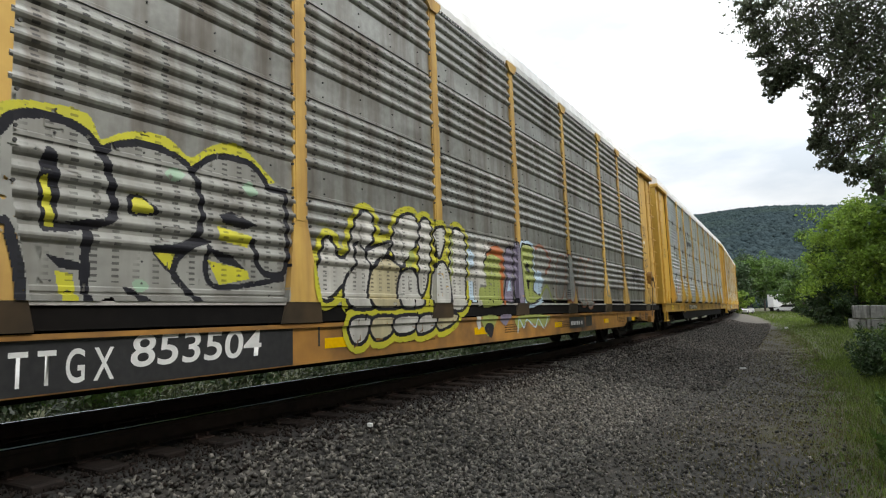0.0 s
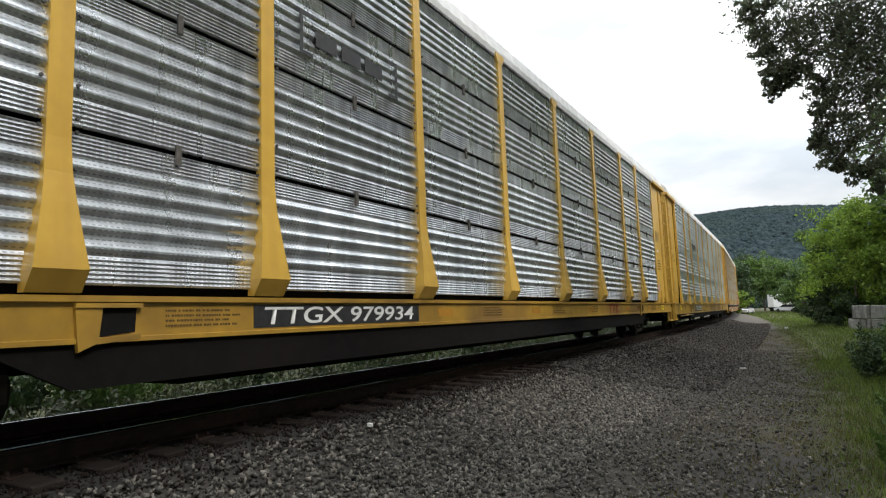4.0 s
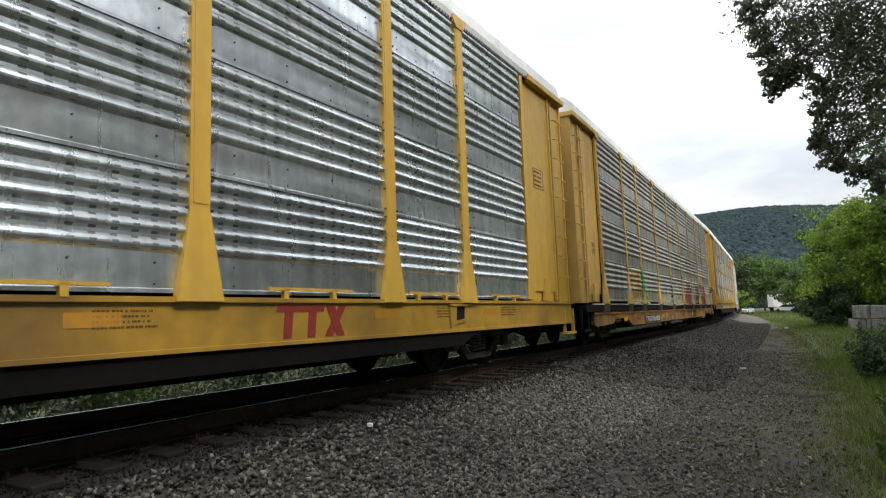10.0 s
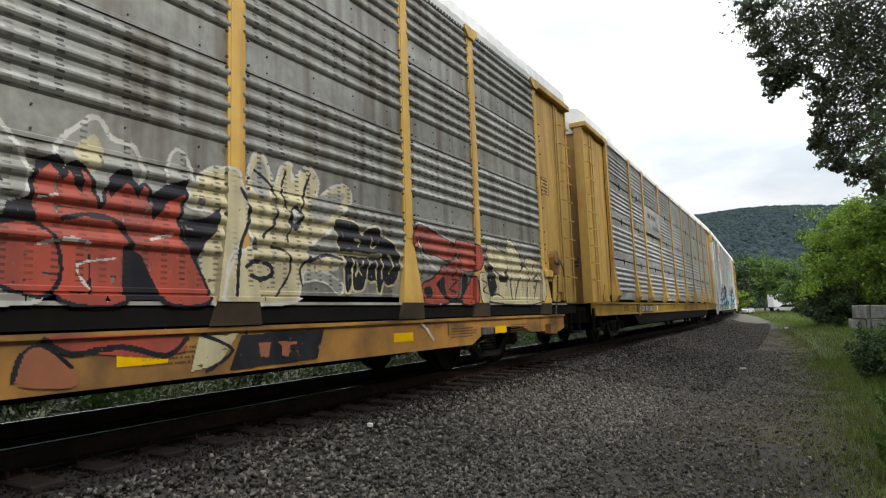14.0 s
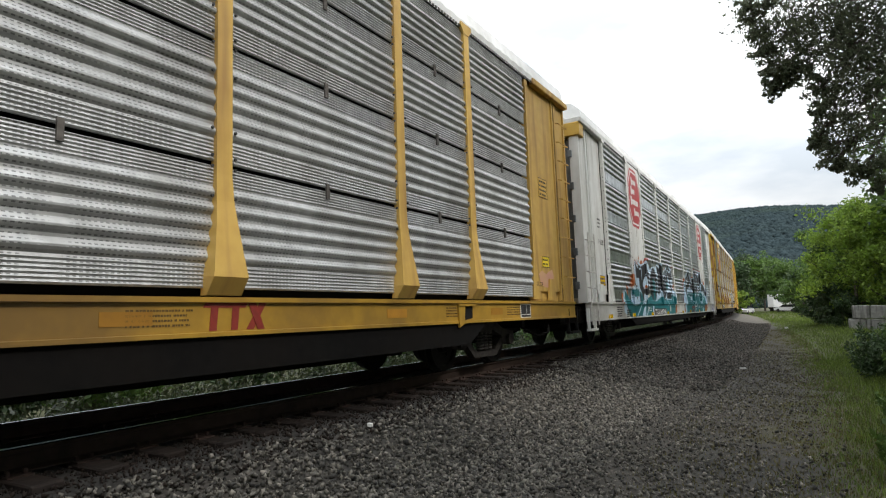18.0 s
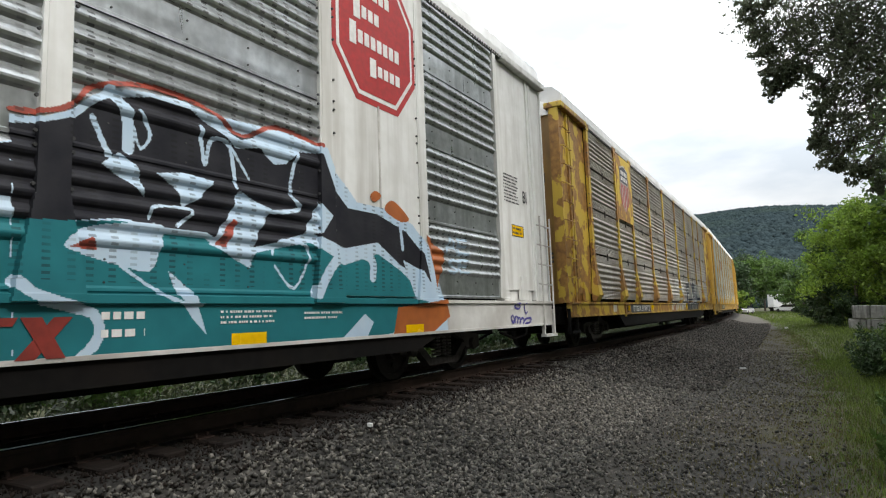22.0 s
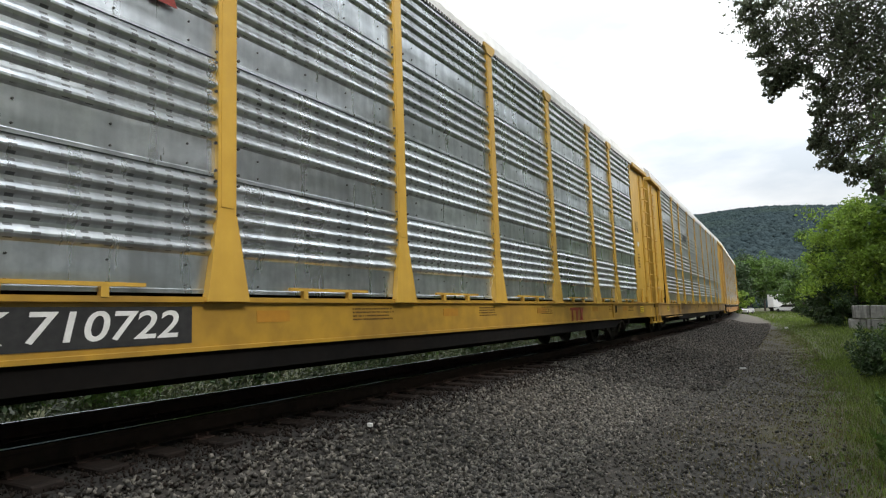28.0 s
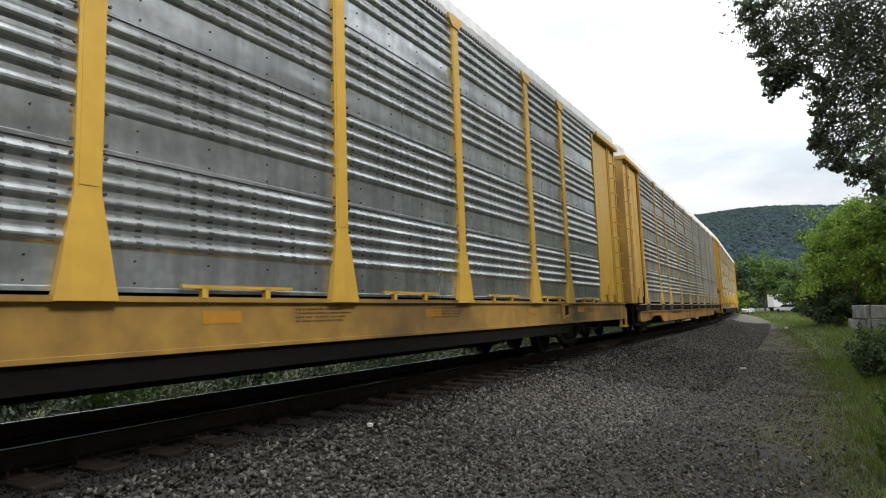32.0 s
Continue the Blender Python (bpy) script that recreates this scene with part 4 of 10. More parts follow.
def truck_mesh():
    """Two cast side frames with springs, and the bolster between."""
    def make():
        b = Build()
        for s in (-1, 1):
            y0, y1 = s * 0.98, s * 1.10
            b.prism([(-1.15, 0.36), (-1.15, 0.56), (-0.72, 0.62), (-0.45, 0.74), (0.45, 0.74), (0.72, 0.62), (1.15, 0.56), (1.15, 0.36), (0.72, 0.36), (0.62, 0.50), (0.36, 0.58), (0.36, 0.60), (-0.36, 0.60), (-0.36, 0.58), (-0.62, 0.50), (-0.72, 0.36)], "y", y0, y1)
            b.prism([(-0.72, 0.42), (-0.40, 0.16), (0.40, 0.16), (0.72, 0.42), (0.58, 0.46), (0.34, 0.26), (-0.34, 0.26), (-0.58, 0.46)], "y", y0, y1)
            for x in (-0.89, 0.89):
                b.prism([(x + 0.10 * math.cos(a), 0.42 + 0.10 * math.sin(a)) for a in np.arange(10) * 0.6283], "y", s * 1.0, s * 1.17)
            for x in (-0.16, 0.0, 0.16):
                for k in range(6):
                    z = 0.29 + k * 0.05
                    b.prism([(x + 0.072 * math.cos(a), z) if False else (x + 0.072 * math.cos(a), s * 1.06 + 0.072 * math.sin(a)) for a in np.arange(8) * 0.7854], "z", z, z + 0.028, 1)
        b.box(-0.22, 0.22, -1.12, 1.12, 0.56, 0.72)
        return b.done("truck_frame", [TRUCK_STEEL, TRUCK_DUSTY])
    return cached("truck", make)


def wheelset_mesh():
    """An axle with two flanged wheels, its middle at the origin."""
    def make():
        b = Build()
        for s in (-1, 1):
            rings = [(0.66, 0.445), (0.69, 0.445), (0.70, 0.419), (0.80, 0.415), (0.80, 0.34), (0.76, 0.33), (0.74, 0.14), (0.82, 0.12), (0.82, 0.08)]
            n = 28
            v = [(r * math.cos(6.28319 * k / n), s * y, r * math.sin(6.28319 * k / n)) for y, r in rings for k in range(n)]
            f = [(i * n + k, i * n + (k + 1) % n, (i + 1) * n + (k + 1) % n, (i + 1) * n + k) for i in range(len(rings) - 1) for k in range(n)]
            f += [tuple(range(n)), tuple((len(rings) - 1) * n + k for k in range(n))]
            b.add(v, f)
            for k in range(3):
                a = k * 2.0944
                b.box(0.22 * math.cos(a) - 0.03, 0.22 * math.cos(a) + 0.03, s * 0.755, s * 0.775, 0.22 * math.sin(a) - 0.03, 0.22 * math.sin(a) + 0.03)
        b.prism([(0.075 * math.cos(k * 0.6283), 0.075 * math.sin(k * 0.6283)) for k in range(10)], "y", -1.05, 1.05)
        return b.done("wheelset", WHEEL_STEEL)
    return cached("wheelset", make)


def brake_parts(car, yel):
    """The hand brake's gear on the rear plate, its chain, and rods slung under the sill at the truck."""
    b = Build()
    b.prism([(12.06 + 0.10 * math.cos(a), 1.98 + 0.14 * math.sin(a)) for a in np.arange(12) * 0.5236], "y", -1.68, -1.50)
    b.prism([(12.20, 2.06), (12.27, 1.84), (12.23, 1.64), (12.04, 1.66), (11.97, 1.90)], "y", -1.645, -1.50)
    gear = part("brake_gear", b.done("brake_gear", YELLOW_DULL), car, "rusty rounded hand brake gear case")
    part("hub", Build().prism([(12.11 + 0.055 * math.cos(a), 1.88 + 0.055 * math.sin(a)) for a in np.arange(10) * 0.6283], "y", -1.72, -1.64).done("hub", TRUCK_DUSTY), gear, "grimy brake hub")
    part("lever", Build().tube([(12.14, -1.67, 1.98), (12.30, -1.66, 1.90), (12.44, -1.66, 1.76), (12.45, -1.66, 1.60)], 0.016).done("lever", TRUCK_DUSTY), gear)
    part("backing_plate", Build().prism([(12.00, 2.14), (12.44, 2.20), (12.44, 1.46), (12.30, 1.12), (11.80, 1.12), (11.62, 1.52), (11.90, 1.78)], "y", -1.53, -1.495).done("backing_plate", yel), car)
    # near-black solids painted as the shade of hollows in the brake gear
    part("recess", Build().prism([(11.84, 1.50), (12.36, 1.50), (12.38, 1.42), (12.24, 1.16), (11.90, 1.16)], "y", -1.534, -1.52).done("recess", INSIDE_SHADE), car, "near-black plate painted as shade behind the chain")
    box = part("brake_box", cached(("brake_box", yel.name), lambda: Build().box(11.52, 11.90, -1.65, -1.50, 1.56, 1.71, bev=0.02).done("brake_box", yel)), car, "small steel box beside the brake gear")
    part("recess", Build().box(11.90, 11.97, -1.63, -1.50, 1.57, 1.70).done("recess", INSIDE_SHADE), box)
    part("chain_box", cached(("chain_box", yel.name), lambda: Build().prism([(11.58, 0.48), (11.90, 0.46), (11.93, 0.65), (11.56, 0.66)], "y", -1.66, -1.53).done("chain_box", ORANGE_OLD)), car, "rusty chain box below the sill")

    def chain(pts, n, name):
        b = Build()
        pts = [Vector(q) for q in pts]
        for i in range(n):
            f = i / n * (len(pts) - 1)
            k = int(f)
            p, q = pts[k].lerp(pts[k + 1], f - k), pts[k].lerp(pts[k + 1], min(f - k + (len(pts) - 1) / n * 1.25, 1))
            b.tube([p, q], 0.015 if i % 2 else 0.007, seg=5)
        return b.done(name, TRUCK_DUSTY)
    part("brake_chain", chain([(12.10, -1.66, 1.62), (12.03, -1.66, 1.25), (11.96, -1.64, 0.95), (11.84, -1.63, 0.62)], 34, "brake_chain"), car, "hanging brake chain", kind="stuff")
    part("brake_chain", chain([(8.75, -1.30, 0.50), (9.1, -1.34, 0.42), (9.5, -1.34, 0.46), (9.9, -1.30, 0.56), (10.3, -1.28, 0.58)], 40, "brake_chain"), car, "slack brake chain under the sill", kind="stuff")
    part("brake_rod", Build().tube([(10.3, -1.28, 0.58), (11.2, -1.30, 0.56), (12.9, -1.34, 0.60)], 0.022).done("brake_rod", TRUCK_DUSTY), car)
    part("brake_rod", Build().tube([(6.9, -1.25, 0.47), (8.75, -1.30, 0.50)], 0.02).done("brake_rod", TRUCK_DUSTY), car)
    part("jack_pad", Build().box(8.9, 9.25, -1.60, -1.45, 0.56, 0.68, bev=0.01).done("jack_pad", TRUCK_DUSTY), car)
    part("air_hose", Build().tube([(13.2, -1.2, 0.9), (13.45, -1.3, 0.55), (13.75, -1.2, 0.5), (14.0, -0.9, 0.62)], 0.03).done("air_hose", RUBBER), car, "black rubber air hose")


def sill_fittings(car, mat, rod):
    """A tie-down pocket near each end of the sill and a long rod slung below it."""
    for e, x in ((-1, -8.72), (1, 8.3)):
        b = Build()
        b.prism([(x, 1.035), (x + 0.20, 1.035), (x + 0.17, 0.76), (x + 0.03, 0.70)], "y", -1.592, -1.555)
        b.box(x, x + 0.50, -1.605, -1.555, 1.012, 1.045)
        b.prism([(x + 0.17, 0.79), (x + 0.50, 0.82), (x + 0.50, 0.78), (x + 0.17, 0.75)], "y", -1.580, -1.555)
        pocket = part("tie_pocket", b.done("tie_pocket", mat), car)
        # no hollow here: a dark plate gives the pocket its shade
        part("opening", Build().prism([(x + 0.185, 1.010), (x + 0.47, 1.010), (x + 0.46, 0.83), (x + 0.175, 0.80)], "y", -1.566, -1.558).done("opening", INSIDE_SHADE), pocket, "dark plate painted as the pocket's shade")
    if rod:
        part("slung_rod", Build().tube([(-12.2, -1.58, 0.56), (-10.4, -1.58, 0.58), (-8.1, -1.58, 0.58)], 0.022).done("slung_rod", mat), car, "long painted rod below the sill")


CARS = []
WHEELSETS = []


def autorack(n, label, kind, sheet, yel, sill_mat, door_mat, old=False, white=False, bays=()):
    """One closed two-deck car carrier, 26.4 m long, its middle at the origin above the rails."""
    car = new("autorack_car")
    tagged(car, label, "railcar", "railcars of the train")
    t = PT if kind == "P" else ST
    part("underframe", underframe_mesh(), car)
    deck_parts(car)
    sill_parts(car, sill_mat, old, 0.76 if kind == "S" else 0.64)
    part("roof", roof_mesh(ROOF), car)
    part("drip_edge", notch_shade_mesh(), car, "small dark blocks painted as shaded notches under the roof", at=(0, -1.566, 5.475), kind="stuff")
    for s in (-1, 1):
        turn = Matrix.Identity(4) if s < 0 else Matrix.Rotation(math.pi, 4, "Z")
        for k in range(9):
            a, b = POSTS[k], POSTS[k + 1] if k < 8 or old else REAR
            if s < 0 and k in bays:
                continue
            for tier in range(4):
                part("side_panel", panel_mesh(kind, b - a - 0.15, tier, sheet), car, at=turn @ Matrix.Translation(((a + b) / 2, -W, t[tier])))
            if kind == "P" and s < 0:
                part("rivets", studs_mesh(b - a), car, at=turn @ Matrix.Translation(((a + b) / 2, -W, 0)), kind="stuff")
            if kind == "S" and s < 0:
                for z in ST[1:4]:
                    part("clip", clips_mesh(), car, at=turn @ Matrix.Translation(((a + b) / 2, -W - 0.008, z)))
        for k, x in enumerate(POSTS):
            if k == 9 and not old:
                continue
            me = post_p(yel, k in (0, 9), old) if kind == "P" else post_s(yel)
            part("post", me, car, at=turn @ Matrix.Translation((x, -W - 0.003, 0)))
            if old:
                part("post_skirt", skirt_mesh(SKIRT_SHADE), car, at=turn @ Matrix.Translation((x, -W - 0.003, 0)))
            if s < 0:
                part("rivets", bolts_mesh(kind), car, at=turn @ Matrix.Translation((x, -W - 0.03, 0)), kind="stuff")
    end_parts(car, -1, yel, door_mat, white, old)
    end_parts(car, 1, yel, door_mat, white, old)
    for e in (-1, 1):
        tr = part("truck", truck_mesh(), car, "grimy cast steel truck with coil springs", at=(e * 10.05, 0, 0))
        for x in (-0.89, 0.89):
            ws = part("wheelset", wheelset_mesh(), tr, at=(x, 0, 0.419))
            WHEELSETS.append((ws, n, x))
    if old:
        brake_parts(car, yel)
    elif not white:
        sill_fittings(car, sill_mat, kind != "S")
    CARS.append(car)
    return car


def rack_rail(car, mat, k0=0, k1=9):
    """Short yellow guard strips along the foot of the sheets."""
    def make():
        b = Build()
        b.box(-0.62, 0.62, -0.05, -0.02, 0.02, 0.05)
        for x in (-0.4, 0.3):
            b.box(x - 0.03, x + 0.03, -0.05, 0.0, -0.06, 0.04)
        return b.done("guard_strip", mat)
    me = cached(("guard", mat.name), make)
    for k in range(k0, k1):
        part("guard_strip", me, car, at=((POSTS[k] + POSTS[k + 1]) / 2, -W - 0.002, 1.15))


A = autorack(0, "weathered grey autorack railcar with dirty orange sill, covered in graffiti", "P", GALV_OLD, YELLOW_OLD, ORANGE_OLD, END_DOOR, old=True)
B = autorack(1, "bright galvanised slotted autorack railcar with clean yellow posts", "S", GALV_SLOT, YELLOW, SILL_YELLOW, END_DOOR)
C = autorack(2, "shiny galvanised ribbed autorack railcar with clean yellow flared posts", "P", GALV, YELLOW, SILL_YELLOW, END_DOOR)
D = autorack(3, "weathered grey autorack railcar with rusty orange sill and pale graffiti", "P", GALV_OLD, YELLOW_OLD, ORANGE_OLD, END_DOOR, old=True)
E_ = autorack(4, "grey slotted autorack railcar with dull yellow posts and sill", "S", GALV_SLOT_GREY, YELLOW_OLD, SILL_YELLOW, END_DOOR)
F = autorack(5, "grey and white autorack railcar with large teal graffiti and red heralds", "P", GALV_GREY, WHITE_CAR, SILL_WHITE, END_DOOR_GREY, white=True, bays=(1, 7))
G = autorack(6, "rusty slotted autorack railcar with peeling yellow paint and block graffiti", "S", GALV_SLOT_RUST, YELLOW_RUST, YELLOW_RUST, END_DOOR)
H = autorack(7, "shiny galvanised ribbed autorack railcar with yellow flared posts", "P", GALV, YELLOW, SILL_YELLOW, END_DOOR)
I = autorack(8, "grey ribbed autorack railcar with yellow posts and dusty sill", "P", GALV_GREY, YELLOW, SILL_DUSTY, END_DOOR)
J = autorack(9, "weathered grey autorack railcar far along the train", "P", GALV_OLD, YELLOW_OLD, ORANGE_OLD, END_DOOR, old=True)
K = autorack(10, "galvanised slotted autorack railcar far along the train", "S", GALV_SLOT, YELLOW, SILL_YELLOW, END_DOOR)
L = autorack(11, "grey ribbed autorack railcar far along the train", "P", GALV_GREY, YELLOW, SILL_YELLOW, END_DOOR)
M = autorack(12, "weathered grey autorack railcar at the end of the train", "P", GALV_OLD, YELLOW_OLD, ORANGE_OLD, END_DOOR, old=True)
for c in (C, H, I, L):
    rack_rail(c, YELLOW)


# ---- plants and distance ----
def leaf_cloud(name, centres, radii, per, size, seed, mat, squash=0.8, hang=0.0):
    """Leaves as small bent quads round many twig ends: one mesh of pieces."""
    rng = np.random.default_rng(seed)
    centres, radii = np.asarray(centres, float), np.asarray(radii, float)
    n = len(centres) * per
    c = np.repeat(centres, per, 0)
    r = np.repeat(radii, per)
    d = rng.normal(size=(n, 3))
    d /= np.linalg.norm(d, axis=1)[:, None]
    p = c + d * (r * rng.random(n) ** 0.55)[:, None] * np.array([1, 1, squash])
    a = rng.normal(size=(n, 3))
    a[:, 2] -= hang
    a /= np.linalg.norm(a, axis=1)[:, None]
    b = np.cross(a, rng.normal(size=(n, 3)))
    b /= np.linalg.norm(b, axis=1)[:, None]
    nn = np.cross(a, b)
    s = (size * (0.6 + 0.8 * rng.random(n)))[:, None]
    v = np.stack([p - a * s * 0.5, p + b * s * 0.28 + nn * s * 0.08, p + a * s * 0.55, p - b * s * 0.28 + nn * s * 0.08], 1).reshape(-1, 3)
    k = np.arange(n)[:, None] * 4
    f = np.concatenate([k + np.array([[0, 1, 2]]), k + np.array([[0, 2, 3]])], 0)
    return bulk_mesh(name, v, f, mat)


def tree(name, label, at, height, spread, seed, mat, leaf=0.3, clumps=60, per=60, trunk=0.16, low=0.25, twig=0.32):
    """A tapered trunk, limbs that fork to clump ends, and leaves round those ends."""
    rng = random.Random(seed)
    th = new(name)
    th.matrix_basis = Matrix.Translation(at)
    tagged(th, label, "tree" if "tree" in name else "bush")
    b = Build()
    top = Vector((rng.uniform(-0.1, 0.1) * height, rng.uniform(-0.1, 0.1) * height, height * 0.72))
    mid = top * 0.5 + Vector((rng.uniform(-0.03, 0.03) * height, rng.uniform(-0.03, 0.03) * height, 0))
    b.tube([(0, 0, -0.3), mid * 0.4, mid, top], trunk, seg=7, r1=trunk * 0.3)
    ends, rad = [], []
    limbs = max(7, clumps // 7)
    for k in range(limbs):
        h = low + (0.72 - low) * (k + rng.random()) / limbs
        st = top * (h / 0.72)
        a = k * 2.4 + rng.uniform(-0.5, 0.5)
        reach = spread * (0.55 + 0.5 * rng.random()) * (1.12 - 0.75 * max(0, (h - 0.3) / 0.5))
        tip = st + Vector((math.cos(a) * reach, math.sin(a) * reach, height * rng.uniform(0.05, 0.26)))
        bend = (st + tip) / 2 + Vector((0, 0, -0.03 * height))
        b.tube([st, bend, tip], trunk * 0.34, seg=5, r1=trunk * 0.07)
        for j in range(max(3, clumps // limbs)):
            f = rng.uniform(0.35, 1.05)
            p = st.lerp(tip, f) + Vector((rng.gauss(0, 1), rng.gauss(0, 1), rng.gauss(0, 0.8))) * spread * 0.16
            ends.append(p[:])
            rad.append(spread * twig * rng.uniform(0.5, 1.0))
    for j in range(clumps // 5):
        p = top + Vector((rng.gauss(0, 1), rng.gauss(0, 1), rng.gauss(0.5, 0.7))) * spread * 0.25
        ends.append(p[:])
        rad.append(spread * twig * rng.uniform(0.5, 0.9))
    part("trunk", b.done("trunk", BARK), th)
    part("crown", leaf_cloud("crown", ends, rad, per, leaf, seed, mat), th)
    return th


def at_bearing(bearing, dist):
    """A place dist metres from the eye; bearing in degrees to the left of the track's near line."""
    a = radians(bearing)
    return EYE[0] + dist * math.cos(a), EYE[1] + dist * math.sin(a)


def ground_at(x, y):
    return float(ground_z(np.array([x]), np.array([y]))[0])


def plant(fn, bearing, dist, *args, **kw):
    x, y = at_bearing(bearing, dist)
    return fn(*args[:2], (x, y, ground_at(x, y)), *args[2:], **kw)


# the leafy trees by the path
plant(tree, -3.0, 45, "small_tree", "bushy bright green tree beside the grass verge", 9.0, 3.0, 11, LEAF_LIGHT, leaf=0.21, clumps=110, per=95, trunk=0.14, low=0.05)
plant(tree, -6.4, 44, "small_tree", "bushy bright green tree beside the grass verge", 9.2, 3.3, 12, LEAF_LIGHT, leaf=0.21, clumps=100, per=90, trunk=0.16, low=0.05)
plant(tree, -1.5, 49, "small_tree", "dense green tree beside the grass verge", 7.2, 2.4, 13, LEAF, leaf=0.22, clumps=90, per=80, trunk=0.12, low=0.03)
plant(tree, -4.4, 47, "small_tree", "dense green tree beside the grass verge", 6.4, 3.0, 15, LEAF, leaf=0.22, clumps=90, per=80, trunk=0.12, low=0.02)
plant(tree, -0.9, 46, "bush", "dark green bush at the foot of the trees", 2.6, 1.6, 16, LEAF_DARK, leaf=0.16, clumps=50, per=70, trunk=0.05, low=0.02)
plant(tree, -2.0, 44, "bush", "dark green bush at the foot of the trees", 2.4, 1.7, 17, LEAF_DARK, leaf=0.16, clumps=50, per=70, trunk=0.05, low=0.02)
# a dense row of trees added out of view on the camera's side, to block sky and sun from train and path
for i, (x, y, h, sp) in enumerate([(-27, -12, 12, 3.6), (-21, -11.6, 11.6, 3.6), (-15.5, -12, 12, 3.6), (-10, -11.5, 11.6, 3.5), (-5, -11.8, 12, 3.5), (0, -11.6, 11.6, 3.4), (5, -11.8, 12, 3.4), (15.5, -12.4, 12, 3.4), (20, -12.6, 13, 3.4), (25, -13, 16, 3.8), (30.5, -13.4, 18, 4.2), (36, -14, 18, 4.4), (42, -14.6, 18, 4.6), (48, -15.6, 18, 4.8), (55, -17, 18, 5.0)]):
    tree("tree", "leafy green tree added out of view to shade train and path", (x, y, ground_at(x, y)), h, sp, 200 + i, (LEAF, LEAF_DARK)[i % 2], leaf=0.36, clumps=110, per=60, trunk=0.2, low=0.04)
# trees at the foot of the hill
for i, (bear, dist, h, sp, mat) in enumerate([(5.6, 120, 9.5, 4.0, LEAF_DARK), (4.5, 150, 13, 5.5, LEAF), (3.4, 165, 12, 5.5, LEAF_DARK), (1.9, 150, 11, 5.0, LEAF), (0.6, 130, 9, 4.2, LEAF_DARK), (-0.6, 120, 9, 4.0, LEAF), (6.6, 170, 15, 6.5, LEAF), (7.6, 150, 13, 6, LEAF_DARK), (2.6, 200, 17, 7, LEAF), (5.2, 210, 19, 7.5, LEAF_DARK), (-2.0, 150, 12, 5.5, LEAF_DARK), (0.0, 210, 17, 7, LEAF), (-3.6, 140, 12, 5.5, LEAF), (-5.4, 120, 11, 5, LEAF_DARK), (1.2, 118, 6, 3.2, LEAF), (5.9, 100, 4.0, 2.2, LEAF_LIGHT)]):
    plant(tree, bear, dist, "tree", "full dark green tree at the foot of the wooded hill", h, sp, 30 + i, mat, leaf=0.55 if h > 7 else 0.35, clumps=70, per=42, trunk=0.25, low=0.15)
# trees behind the far side of the track
for i, (x, y, h, sp) in enumerate([(-4, 13, 5.0, 2.4), (6, 14, 4.6, 2.4), (15, 15, 5.2, 2.6), (25, 17, 5.0, 2.5), (36, 19, 5.2, 2.6), (48, 22, 5.0, 2.6), (60, 26, 5.5, 3.0)]):
    tree("small_tree", "low green tree beyond the far side of the track", (x, y, ground_at(x, y)), h, sp, 60 + i, LEAF, leaf=0.3, clumps=50, per=40, low=0.05)


def weeds(name, n, region, height, width, seed, mat, label, lean=0.35, ramp=False):
    """Blades of grass, each a bent strip: one mesh of many."""
    rng = np.random.default_rng(seed)
    x, y = region(rng, n)
    z = ground_z(x, y) - 0.01
    deep = np.clip((verge(x) + 0.6 - lateral(x, y)) / 1.6, 0.12, 1) if ramp else 1.0
    h = (height[0] + (height[1] - height[0]) * rng.random(n) ** 1.4) * deep
    a = rng.random(n) * 6.283
    w = width * (0.6 + 0.8 * rng.random(n))
    dx, dy = np.cos(a), np.sin(a)
    l = lean * h * rng.random(n)
    b = rng.random(n) * 6.283
    lx, ly = np.cos(b) * l, np.sin(b) * l
    p = np.stack([x, y, z], 1)
    side = np.stack([dx * w / 2, dy * w / 2, 0 * w], 1)
    m = p + np.stack([lx * 0.35, ly * 0.35, h * 0.6], 1)
    t = p + np.stack([lx, ly, h], 1)
    v = np.stack([p - side, p + side, m + side * 0.8, m - side * 0.8, t], 1).reshape(-1, 3)
    k = np.arange(n)[:, None] * 5
    f = np.concatenate([k + np.array([[0, 1, 2]]), k + np.array([[0, 2, 3]]), k + np.array([[3, 2, 4]])], 0)
    return tagged(new(name, bulk_mesh(name, v, f, mat)), label, "grass", kind="stuff")


def verge_near(rng, n):
    u = rng.random(n)
    x = np.where(u < 0.78, 3.5 + 16 * rng.random(n) ** 1.5 - 3.2 * rng.random(n) ** 2.5, np.where(u < 0.86, 4 - 5 * rng.random(n) ** 2, 4 - 26 * rng.random(n)))
    return x, np.interp(x, _x, _y) + verge(x) + 0.7 - (2.8 + 0.06 * x) * rng.random(n) ** 0.6


def verge_far(rng, n):
    x = 16 + 60 * rng.random(n) ** 1.3
    return x, np.interp(x, _x, _y) + verge(x) + 0.3 - 9 * rng.random(n)


def path_edge(rng, n):
    x = np.where(rng.random(n) < 0.85, 3.5 + 40 * rng.random(n) ** 1.4, 4 - 26 * rng.random(n))
    return x, np.interp(x, _x, _y) + verge(x) + 1.9 - 2.4 * rng.random(n) ** 0.6


def lawn_far(rng, n):
    x = 60 + 80 * rng.random(n)
    return x, np.interp(x, _x, _y) + verge(x) - 22 * rng.random(n)


def far_side(rng, n):
    x = -28 + 90 * rng.random(n)
    return x, np.interp(x, _x, _y) + 2.7 + 9 * rng.random(n) ** 1.4


def verge_deep(rng, n):
    x = -28 + 95 * rng.random(n)
    return x, np.interp(x, _x, _y) + verge(x) - 2.2 - 20 * rng.random(n) ** 1.3


